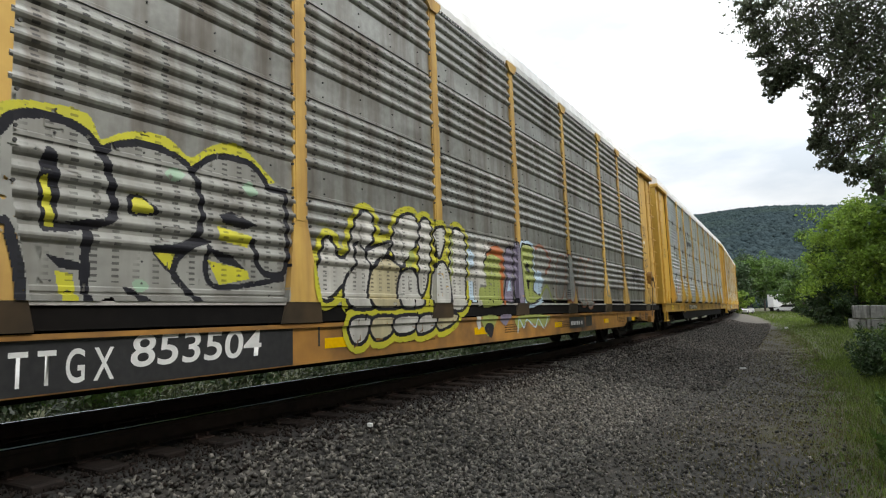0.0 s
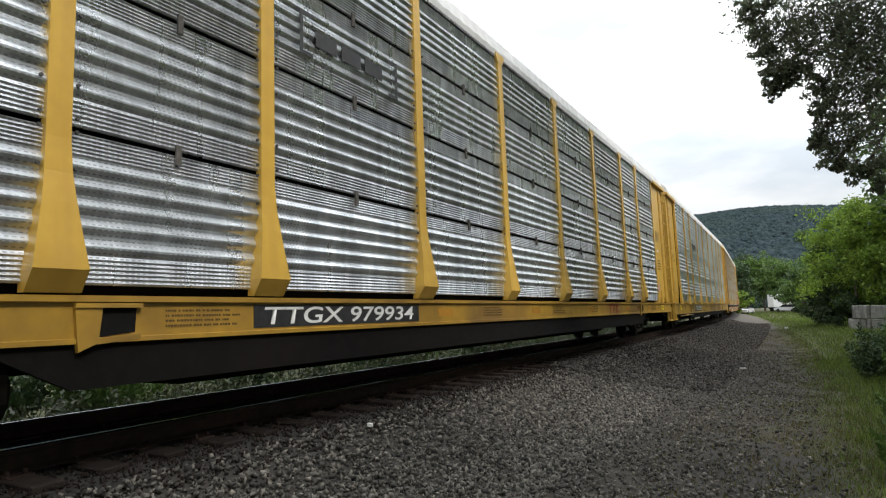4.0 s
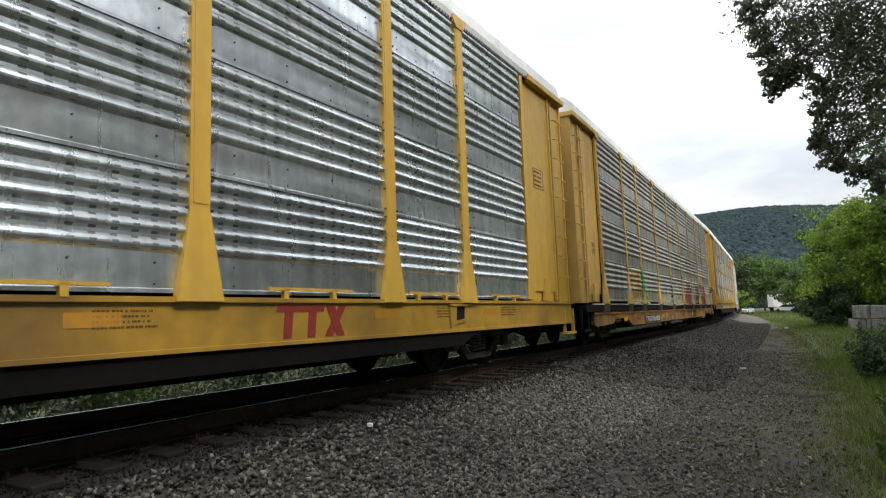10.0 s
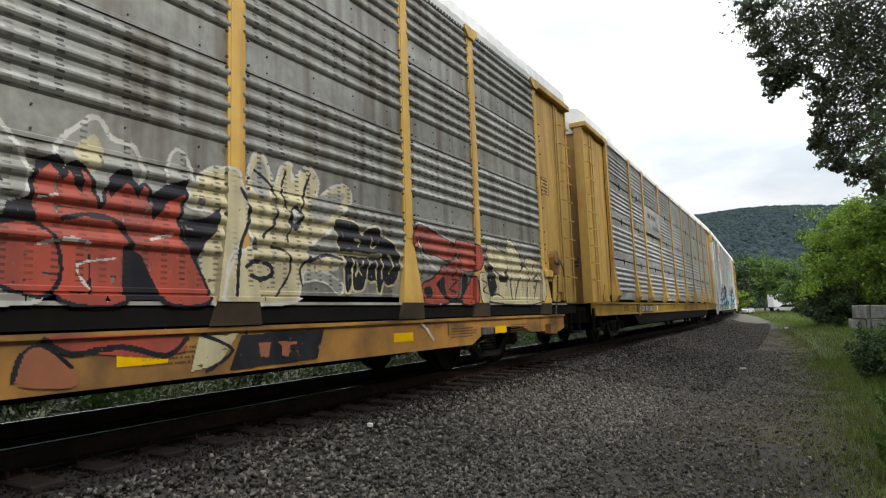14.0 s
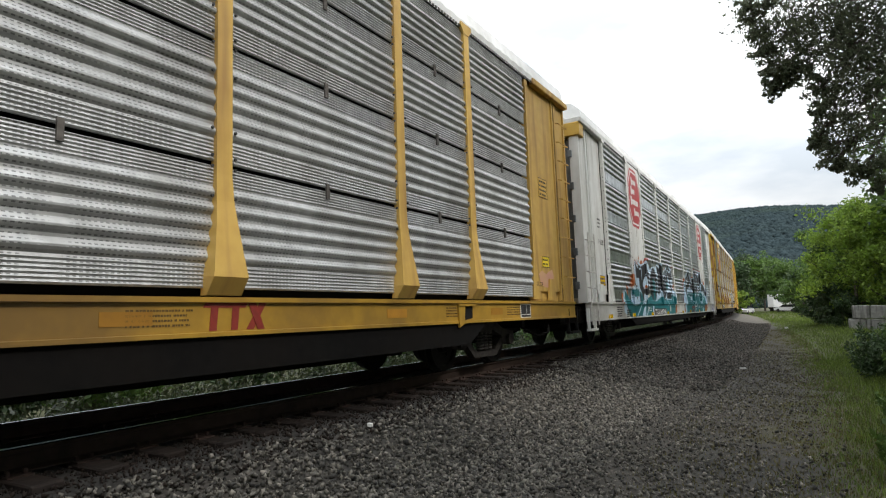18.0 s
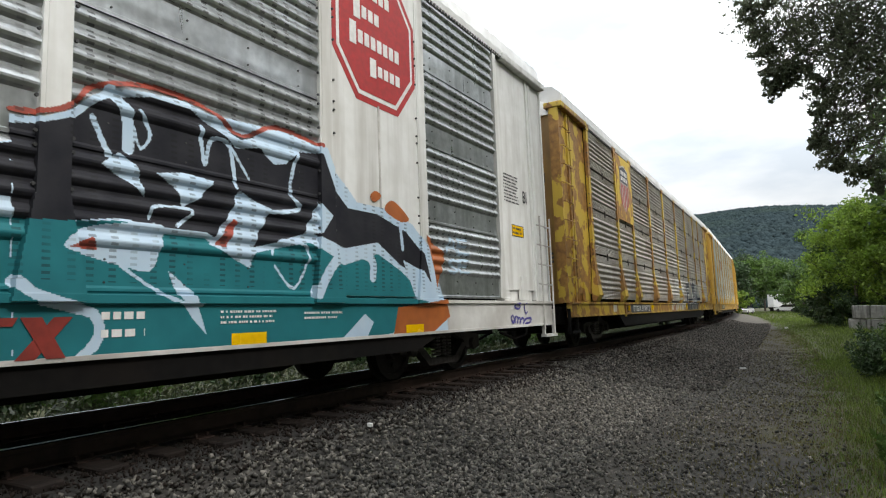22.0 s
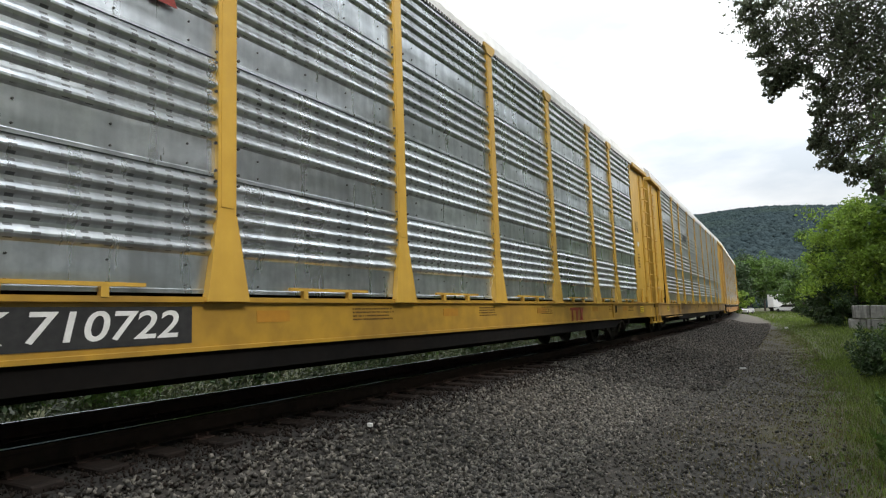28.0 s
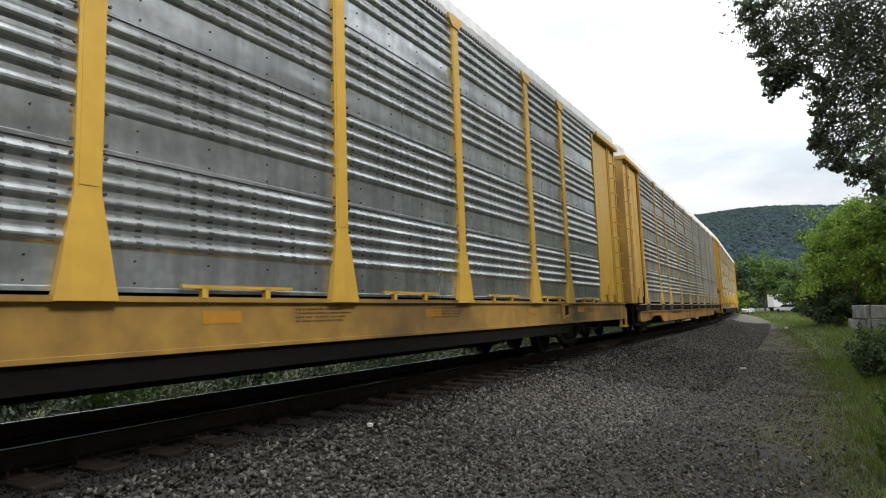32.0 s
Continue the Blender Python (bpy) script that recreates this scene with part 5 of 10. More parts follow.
weeds("grass", 100000, verge_near, (0.05, 0.26), 0.007, 21, GRASS, "tall green grass on the verge", 0.8, True)
weeds("grass", 70000, verge_far, (0.04, 0.18), 0.016, 22, GRASS, "green grass on the verge", 0.8, True)
weeds("grass", 60000, path_edge, (0.012, 0.055), 0.010, 23, GRASS_DRY, "short worn grass at the edge of the path")
weeds("grass", 16000, lawn_far, (0.05, 0.22), 0.07, 24, GRASS, "bright green grass in the distance")
weeds("grass", 50000, verge_deep, (0.08, 0.34), 0.022, 26, GRASS, "rank grass behind the verge", 0.8)
weeds("undergrowth", 12000, far_side, (0.12, 0.5), 0.02, 25, LEAF_DARK, "rank green weeds beyond the far rail", 0.6)


def brambles(n, seed):
    """Low leafy weeds in heaps beyond the far rail."""
    rng = np.random.default_rng(seed)
    x, y = far_side(rng, n)
    lump = 0.5 + 0.5 * np.sin(x * 1.7 + 1.3 * np.sin(y * 1.9)) * np.cos(y * 1.3 + 0.8 * x)
    z = ground_z(x, y) + (0.06 + 0.55 * rng.random(n)) * (0.35 + 0.75 * lump)
    me = leaf_cloud("undergrowth", np.stack([x, y, z], 1), 0.10 + 0.16 * rng.random(n), 26, 0.085, seed + 1, LEAF_WEED)
    tagged(new("undergrowth", me), "dark leafy brambles beyond the far rail", "weeds", kind="stuff")


brambles(3600, 31)


def weed_clump(label, x, y, h, sp, seed, mat, leaf, n=26, per=60):
    """A leafy weed: several upright stems with leaves along them."""
    rng = random.Random(seed)
    th = new("weed_plant")
    th.matrix_basis = Matrix.Translation((x, y, ground_at(x, y)))
    tagged(th, label, "plant", "weeds on the verge")
    b = Build()
    ends, rad = [], []
    for k in range(n):
        a, r = rng.uniform(0, 6.283), sp * rng.random() ** 0.6
        tip = Vector((math.cos(a) * r, math.sin(a) * r, h * rng.uniform(0.55, 1.0)))
        root = Vector((tip.x * 0.5, tip.y * 0.5, -0.05))
        b.tube([root, root.lerp(tip, 0.6) + Vector((0, 0, 0.04)), tip], 0.006, seg=4, r1=0.003)
        for f in (0.4, 0.6, 0.8, 1.0):
            ends.append(root.lerp(tip, f)[:])
            rad.append(sp * 0.22)
    part("stem", b.done("stem", mat), th, kind="stuff")
    part("foliage", leaf_cloud("foliage", ends, rad, per // 4, leaf, seed, mat), th)
    return th


for i, (x, y, h, sp, mat) in enumerate([(13.5, -6.95, 0.75, 0.5, LEAF_DARK), (14.6, -6.9, 0.8, 0.45, LEAF_DARK), (10.6, -7.25, 0.7, 0.5, LEAF), (8.6, -6.9, 0.5, 0.4, LEAF), (7.2, -6.75, 0.42, 0.35, LEAF), (9.4, -7.6, 0.85, 0.5, LEAF), (12.0, -7.7, 0.9, 0.6, LEAF), (16.5, -7.7, 0.9, 0.6, LEAF), (20, -8.2, 1.0, 0.8, LEAF), (6.3, -6.6, 0.36, 0.3, LEAF), (8.0, -7.1, 0.6, 0.4, LEAF), (7.0, -7.0, 0.5, 0.35, LEAF), (11.5, -7.3, 0.75, 0.5, LEAF_DARK), (18.0, -7.4, 0.9, 0.6, LEAF_DARK), (15.5, -7.5, 0.9, 0.5, LEAF)]):
    weed_clump("leafy dark green weed clump in the verge grass", x, y, h, sp, 80 + i, mat, 0.07)
for i in range(16):
    x = -3 + 3.4 * i + random.Random(i).uniform(-1, 1)
    weed_clump("leafy green bush beyond the far rail", x, float(np.interp(x, _x, _y)) + 4.6 + 1.6 * random.Random(i + 50).random(), 1.5, 1.3, 120 + i, (LEAF, LEAF_DARK, LEAF_DARK)[i % 3], 0.13, n=40, per=72)


def big_tree():
    """The tall tree beside the path whose boughs hang over it."""
    th = new("large_tree")
    base = (10.5, -15.0)
    th.matrix_basis = Matrix.Translation((base[0], base[1], ground_at(*base)))
    tagged(th, "tall dark tree with boughs hanging over the path", "tree")
    rng = random.Random(77)
    o = Vector((base[0], base[1], ground_at(*base)))
    b = Build()
    top = Vector((-0.5, 0.8, 14.5))
    b.tube([(0, 0, -0.4), (0.1, 0.1, 3), (-0.2, 0.4, 7), top], 0.34, seg=9, r1=0.12)
    # bough tips that show against the sky, then those overhead
    tips = [((12.10, -5.18, 6.55), 0.10), ((12.10, -5.28, 6.33), 0.14), ((12.10, -5.42, 6.48), 0.20), ((12.10, -5.37, 5.98), 0.13), ((12.10, -5.54, 6.09), 0.20), ((12.10, -5.42, 5.59), 0.12), ((12.10, -5.62, 5.65), 0.18), ((12.10, -5.51, 5.20), 0.12), ((12.10, -5.67, 5.27), 0.14), ((12.10, -5.54, 4.87), 0.08), ((12.10, -5.59, 4.97), 0.09), ((12.10, -5.84, 5.86), 0.26), ((12.10, -5.85, 5.33), 0.18), ((12.10, -5.77, 5.04), 0.10), ((12.10, -6.07, 5.44), 0.22), ((12.10, -6.01, 5.09), 0.14), ((12.10, -6.15, 5.99), 0.34), ((12.10, -6.47, 5.70), 0.36), ((12.10, -6.77, 5.32), 0.36), ((12.10, -7.10, 5.54), 0.40), ((12.10, -6.51, 5.08), 0.28), ((12.10, -6.89, 4.80), 0.32), ((12.10, -6.73, 6.03), 0.40), ((12.10, -7.14, 4.94), 0.34), ((12.10, -6.24, 4.73), 0.14), ((12.10, -6.48, 4.59), 0.20), ((12.10, -6.79, 4.38), 0.26), ((12.10, -7.06, 4.42), 0.26), ((12.10, -6.32, 4.27), 0.13), ((12.10, -6.19, 4.38), 0.07), ((12.10, -6.24, 3.93), 0.14), ((12.10, -6.12, 3.83), 0.07), ((12.10, -6.53, 4.13), 0.22), ((12.10, -6.84, 3.98), 0.26), ((12.10, -7.07, 3.89), 0.26), ((12.10, -6.34, 3.67), 0.13), ((12.10, -6.58, 3.58), 0.20), ((12.10, -6.89, 3.49), 0.24), ((12.10, -6.60, 3.27), 0.10), ((12.10, -6.79, 3.21), 0.12), ((12.10, -7.02, 3.19), 0.18), ((12.10, -6.99, 2.95), 0.10), ((12.10, -6.41, 3.41), 0.09),
            ((12.0, -5.75, 6.9), 0.5), ((12.1, -6.5, 7.2), 0.7), ((12.2, -7.4, 6.6), 0.7)]
    over = [(rng.uniform(5, 17), rng.uniform(-20, -11.5), rng.uniform(5.5, 13.5)) for _ in range(34)]
    # unseen clumps added high over path and track to block skylight
    over += [(rng.uniform(9, 17), rng.uniform(-10, -3.5), rng.uniform(14.8, 17.5)) for _ in range(26)]
    boughs = [Vector((12.2, -8.6, 7.6)) - o, Vector((12.3, -8.8, 6.2)) - o, Vector((12.3, -8.9, 4.9)) - o]
    for q in boughs:
        b.tube([(0, 0.2, q.z - 1.5), q * 0.5 + Vector((0, 0, q.z * 0.42)), q], 0.11, seg=6, r1=0.03)
    ends, rad = [], []
    for k, (p, r) in enumerate(tips + [(q, 1.5) for q in over]):
        tip = Vector(p) - o
        if r < 1.2:
            st = boughs[k % 3] + Vector((rng.uniform(-0.4, 0.4), rng.uniform(-0.6, 0.6), rng.uniform(-0.3, 0.3)))
            bend = st.lerp(tip, 0.5) + Vector((rng.uniform(-0.3, 0.3), rng.uniform(-0.2, 0.2), rng.uniform(0.1, 0.5)))
            b.tube([st, st.lerp(bend, 0.5) + Vector((0, 0, 0.12)), bend, bend.lerp(tip, 0.5) + Vector((0, 0, rng.uniform(-0.12, 0.05))), tip], 0.019, seg=5, r1=0.005)
        else:
            st = Vector((0, 0.2, 3.4 + (k % 7) * 1.0))
            bend = st.lerp(tip, 0.55) + Vector((0, 0, 0.9))
            b.tube([st, bend, tip], 0.075, seg=5, r1=0.012)
        m = 8 if r > 1.2 else (20 if r < 0.2 or p[2] < 4.5 else int(20 * (r / 0.2) ** 1.4)) if p[2] > 4.5 or p[1] > -6.6 else 14
        for j in range(m):
            q = tip + (Vector((rng.uniform(-1.4, 1.4), rng.gauss(0, 0.75), rng.gauss(-0.1, 0.8))) * r if r < 1.2 else Vector((rng.gauss(0, 1), rng.gauss(0, 1), rng.gauss(0, 1))) * r * 0.6)
            b.tube([tip.lerp(bend, 0.12), q], 0.006, seg=3, r1=0.003)
            ends.append(q[:])
            rad.append(r * (0.62 if r < 1.2 else 0.42))
    part("trunk", b.done("trunk", BARK), th)
    near = [i for i in range(len(ends)) if rad[i] < 0.6]
    far = [i for i in range(len(ends)) if rad[i] >= 0.6]
    part("crown", leaf_cloud("crown", [ends[i] for i in near], [rad[i] for i in near], 27, 0.058, 7, LEAF_OVER, hang=0.6), th)
    part("crown", leaf_cloud("crown", [ends[i] for i in far], [rad[i] for i in far], 60, 0.34, 8, LEAF_OVER), th)


big_tree()


def hill():
    """A long wooded ridge across the valley, and its woods."""
    bear = np.linspace(-75, 100, 120)
    dist = np.geomspace(330, 1500, 40)
    rise = np.interp(dist, [330, 420, 560, 720, 900, 1100, 1500], [0, 10, 36, 70, 104, 124, 128])
    v, w = [], len(dist)
    for bb in bear:
        e = 1.0 + 0.045 * math.sin(bb * 0.12 + 1.0) + 0.02 * math.sin(bb * 0.5)
        for d, r in zip(dist, rise):
            x, y = at_bearing(bb, d)
            v.append((x, y, -1.0 + r * e * 1.16))
    a = (np.arange(len(bear) - 1)[:, None] * w + np.arange(w - 1)[None, :]).ravel()
    f = np.stack([a, a + 1, a + w + 1, a + w], 1)
    tagged(new("hill", bulk_mesh("hill", np.array(v), f, FOREST_HAZE, True)), "long wooded green hill across the valley", "hill", kind="structure")
    rng = np.random.default_rng(9)
    bm = bmesh.new()
    bmesh.ops.create_icosphere(bm, subdivisions=1, radius=1)
    bm.verts.index_update()
    bv = np.array([q.co[:] for q in bm.verts])
    bf = np.array([[q.index for q in fc.verts] for fc in bm.faces])
    bm.free()
    n = 24000
    be = np.where(rng.random(n) < 0.9, rng.uniform(-7, 9, n), rng.uniform(-70, 95, n))
    dd = 330 + 780 * rng.random(n) ** 0.9
    rr = np.interp(dd, dist, rise)
    ee = 1.0 + 0.045 * np.sin(be * 0.12 + 1.0) + 0.02 * np.sin(be * 0.5)
    x = EYE[0] + dd * np.cos(np.radians(be))
    y = EYE[1] + dd * np.sin(np.radians(be))
    s = rng.uniform(1.5, 3.6, n)
    c = np.stack([x, y, -1 + rr * ee * 1.16 + s * 0.5], 1)
    sh = bv[None] * (0.55 + 0.75 * rng.random((n, len(bv), 1))) * np.array([1, 1, 1.0])
    vv = c[:, None, :] + sh * s[:, None, None]
    ff = (bf[None] + (np.arange(n) * len(bv))[:, None, None]).reshape(-1, 3)
    tagged(new("hill_woods", bulk_mesh("hill_woods", vv.reshape(-1, 3), ff, FOREST_HAZE, True)), "dense dark green woods on the hill", "woods", kind="stuff")


hill()


# ---- far things by the path ----
def block_wall():
    """A low wall of old concrete blocks, two courses, half hidden by the trees."""
    th = new("block_wall")
    x, y = at_bearing(-2.75, 39.5)
    th.matrix_basis = Matrix.Translation((x, y, ground_at(x, y) - 0.1)) @ Matrix.Rotation(radians(-97), 4, "Z")
    tagged(th, "low wall of stained old concrete blocks beside the grass", "wall")
    b = Build()
    b.box(0.012, 0.82, -0.3, 0.3, 0.0, 0.70, bev=0.04)
    me = b.done("block", CONCRETE)
    rng = random.Random(2)
    for row in range(2):
        for k in range(9):
            part("block", me, th, at=pose(k * 0.84 + 0.2 * row - 0.3, rng.uniform(-0.05, 0.05), row * 0.72, 0, 0, rng.uniform(-1.5, 1.5)))


block_wall()


def box_truck(bearing, dist):
    x, y = at_bearing(bearing, dist)
    th = new("box_truck")
    th.matrix_basis = Matrix.Translation((x, y, ground_at(x, y))) @ Matrix.Rotation(radians(bearing - 65), 4, "Z")
    tagged(th, "white box truck parked at the end of the path", "truck")
    b = Build()
    b.box(-1.2, 2.2, -1.2, 1.2, 0.9, 3.5, bev=0.05)
    part("cargo_box", b.done("cargo_box", TRUCK_WHITE), th)
    b = Build()
    b.prism([(2.3, 0.6), (4.4, 0.6), (4.4, 1.35), (3.6, 1.55), (3.2, 2.3), (2.3, 2.35)], "y", -1.0, 1.0)
    part("cab", b.done("cab", TRUCK_WHITE), th)
    b = Build()
    b.prism([(3.26, 1.6), (3.58, 1.6), (3.24, 2.22)], "y", -1.01, 1.01)
    part("cab_window", b.done("cab_window", GLASS_DARK), th)
    b = Build()
    b.box(-1.2, 4.2, -0.8, 0.8, 0.55, 0.9)
    part("chassis", b.done("chassis", BLACK_STEEL), th)
    for wx in (-0.4, 3.5):
        for wy in (-1.0, 1.0):
            b = Build()
            b.prism([(wx + 0.45 * math.cos(a), 0.45 + 0.45 * math.sin(a)) for a in np.arange(14) * 0.4488], "y", wy - 0.14, wy + 0.14)
            part("wheel", b.done("wheel", RUBBER), th)


def parked_car(bearing, dist, mat, label, turn):
    x, y = at_bearing(bearing, dist)
    th = new("parked_car")
    th.matrix_basis = Matrix.Translation((x, y, ground_at(x, y))) @ Matrix.Rotation(radians(turn), 4, "Z")
    tagged(th, label, "car")
    b = Build()
    b.prism([(-2.2, 0.35), (2.2, 0.35), (2.25, 0.75), (1.2, 0.95), (-2.1, 1.0), (-2.25, 0.7)], "y", -0.88, 0.88)
    part("body", b.done("body", mat), th)
    b = Build()
    b.prism([(-1.7, 1.0), (1.2, 0.96), (0.5, 1.45), (-1.2, 1.48)], "y", -0.76, 0.76)
    part("cabin", b.done("cabin", GLASS_DARK), th)
    for wx in (-1.4, 1.4):
        for wy in (-0.8, 0.8):
            b = Build()
            b.prism([(wx + 0.33 * math.cos(a), 0.33 + 0.33 * math.sin(a)) for a in np.arange(12) * 0.5236], "y", wy - 0.1, wy + 0.1)
            part("wheel", b.done("wheel", RUBBER), th)


box_truck(2.55, 140)
parked_car(1.75, 132, TRUCK_WHITE, "white car parked beside the box truck", 60)
parked_car(0.55, 128, GLASS_DARK, "dark car parked by the grass", 150)
parked_car(4.9, 118, TRUCK_WHITE, "small white car parked near the track", 170)


def far_shed():
    x, y = at_bearing(1.0, 150)
    th = new("low_shed")
    th.matrix_basis = Matrix.Translation((x, y, ground_at(x, y))) @ Matrix.Rotation(radians(92), 4, "Z")
    tagged(th, "long low grey shed behind the parked vehicles", "shed")
    b = Build()
    b.box(-3.5, 4.0, -2.5, 2.5, 0, 2.0)
    part("wall", b.done("wall", CONCRETE), th)
    b = Build()
    b.prism([(-2.9, 2.0), (2.9, 2.0), (0, 2.5)], "x", -3.7, 4.2)
    part("roof", b.done("roof", CONCRETE), th)


far_shed()


def pale_stone(x, y, size, turn):
    """A single whitish stone lying on the gravel."""
    b = Build()
    b.prism([(-0.5 * size, -0.2 * size), (0.1 * size, -0.32 * size), (0.5 * size, -0.05 * size), (0.35 * size, 0.3 * size), (-0.3 * size, 0.28 * size)], "z", 0.0, 0.35 * size)
    ob = tagged(new("stone", b.done("stone", WHITE)), "single whitish stone lying on dark gravel", "stone", "pale stones on the path")
    ob.matrix_basis = pose(x, y, ground_at(x, y) + 0.02, 6, 4, turn)


for sx, sy, size, turn in ((5.3, -1.75, 0.10, 30), (16.3, -4.4, 0.14, 80), (45.0, -4.4, 0.3, 10)):
    pale_stone(sx, sy, size, turn)


# ---- paint and lettering on the cars ----
def sheet_depth(kind, old, x, z):
    """How far the surface of a car's side stands out beyond the sheets' base plane at (x, z)."""
    if kind == "P" and 1.055 < z < 1.11:
        for p in POSTS:
            if abs(x - p) < 0.245:
                return 0.084
    if z < 1.11:
        if old:
            return 0.052 if z > 1.02 else (0.032 if z > 0.86 else 0.026 if z > 0.80 else -0.003)
        return 0.046 if z > 1.045 else (0.026 if z < 0.66 else 0.012)
    for p in POSTS:
        if kind == "P":
            w = 0.112 if z > 1.82 else 0.112 + 0.13 * (1.82 - z) / 0.76
            if abs(x - p) < w:
                top = 0.038 if old else 0.054
                return top if z > 1.83 else top + (0.084 - top) * (1.83 - z) / 0.77
        else:
            w = float(np.interp(z, (1.115, 1.27, 1.5, 1.75, 1.95), (0.196, 0.196, 0.161, 0.126, 0.105)))
            if z > 1.11 and abs(x - p) < w:
                return float(np.interp(z, (1.115, 1.27, 1.5, 1.75, 1.95, 2.2), (0.05, 0.150, 0.12, 0.090, 0.062, 0.046))) + 0.006
    t = PT if kind == "P" else ST
    for k in range(4):
        if t[k] <= z < t[k + 1]:
            prof = ribbed(t[k + 1] - t[k]) if kind == "P" else slotted(t[k + 1] - t[k])
            return float(np.interp(z - t[k], [q[0] for q in prof], [q[1] for q in prof]))
    return 0.0


GLYPH = {
    "A": [[(0, 0), (0.45, 1), (0.6, 1), (1, 0)], [(0.2, 0.36), (0.8, 0.36)]],
    "B": [[(0, 0), (0, 1), (0.65, 0.97), (0.75, 0.7), (0.1, 0.53), (0.85, 0.42), (0.85, 0.1), (0, 0)]],
    "C": [[(0.95, 0.8), (0.6, 1), (0.15, 0.85), (0, 0.5), (0.15, 0.12), (0.6, 0), (0.95, 0.2)]],
    "D": [[(0, 0), (0, 1), (0.6, 0.95), (1, 0.6), (0.95, 0.3), (0.6, 0.03), (0, 0)]],
    "E": [[(1, 1), (0, 0.95), (0, 0), (1, 0.02)], [(0, 0.5), (0.8, 0.52)]],
    "H": [[(0, 0), (0, 1)], [(1, 0), (1, 1)], [(0, 0.5), (1, 0.5)]],
    "I": [[(0.5, 0), (0.5, 1)]],
    "K": [[(0, 0), (0, 1)], [(0.95, 1), (0.08, 0.5), (1, 0)]],
    "M": [[(0, 0), (0.1, 1), (0.5, 0.35), (0.9, 1), (1, 0)]],
    "N": [[(0, 0), (0.1, 1), (0.9, 0), (1, 1)]],
    "O": [[(0.5, 1), (0.1, 0.8), (0, 0.4), (0.3, 0), (0.7, 0), (1, 0.4), (0.9, 0.8), (0.5, 1)]],
    "P": [[(0, 0), (0.05, 1), (0.75, 0.97), (0.9, 0.7), (0.7, 0.45), (0.1, 0.45)]],
    "R": [[(0, 0), (0.05, 1), (0.75, 0.97), (0.85, 0.7), (0.6, 0.48), (0.1, 0.48)], [(0.45, 0.48), (1, 0)]],
    "S": [[(1, 0.9), (0.4, 1), (0.05, 0.75), (0.5, 0.5), (0.95, 0.25), (0.6, 0), (0, 0.1)]],
    "U": [[(0, 1), (0.05, 0.3), (0.35, 0), (0.75, 0.05), (1, 0.4), (1, 1)]],
    "V": [[(0, 1), (0.5, 0), (1, 1)]],
    "W": [[(0, 1), (0.25, 0), (0.5, 0.7), (0.75, 0), (1, 1)]],
    "X": [[(0, 0), (1, 1)], [(0, 1), (1, 0)]],
    "Y": [[(0, 1), (0.5, 0.5), (1, 1)], [(0.5, 0.5), (0.5, 0)]],
    "Z": [[(0, 1), (1, 1), (0, 0), (1, 0)]],
    "~": [[(0, 0.2), (0.2, 0.8), (0.4, 0.3), (0.6, 0.9), (0.8, 0.2), (1, 0.7)]],
    "*": [[(0.5, 0), (0.3, 0.6), (0, 1)], [(0.5, 0.2), (0.55, 1.05)], [(0.5, 0.1), (0.8, 0.5), (1, 0.9)]],
}


def rounded(pts, closed):
    """A smooth curve through a few points."""
    n = len(pts)
    out = []
    for i in range(n if closed else n - 1):
        if closed:
            a, b, c, d = (pts[(i + k) % n] for k in (-1, 0, 1, 2))
        else:
            a, b, c, d = pts[max(i - 1, 0)], pts[i], pts[i + 1], pts[min(i + 2, n - 1)]
        for t in (0.0, 0.25, 0.5, 0.75):
            out.append(tuple(0.5 * (2 * b[k] + (c[k] - a[k]) * t + (2 * a[k] - 5 * b[k] + 4 * c[k] - d[k]) * t * t + (3 * b[k] - a[k] - 3 * c[k] + d[k]) * t ** 3) for k in (0, 1)))
    if not closed:
        out.append(tuple(pts[-1]))
    return out


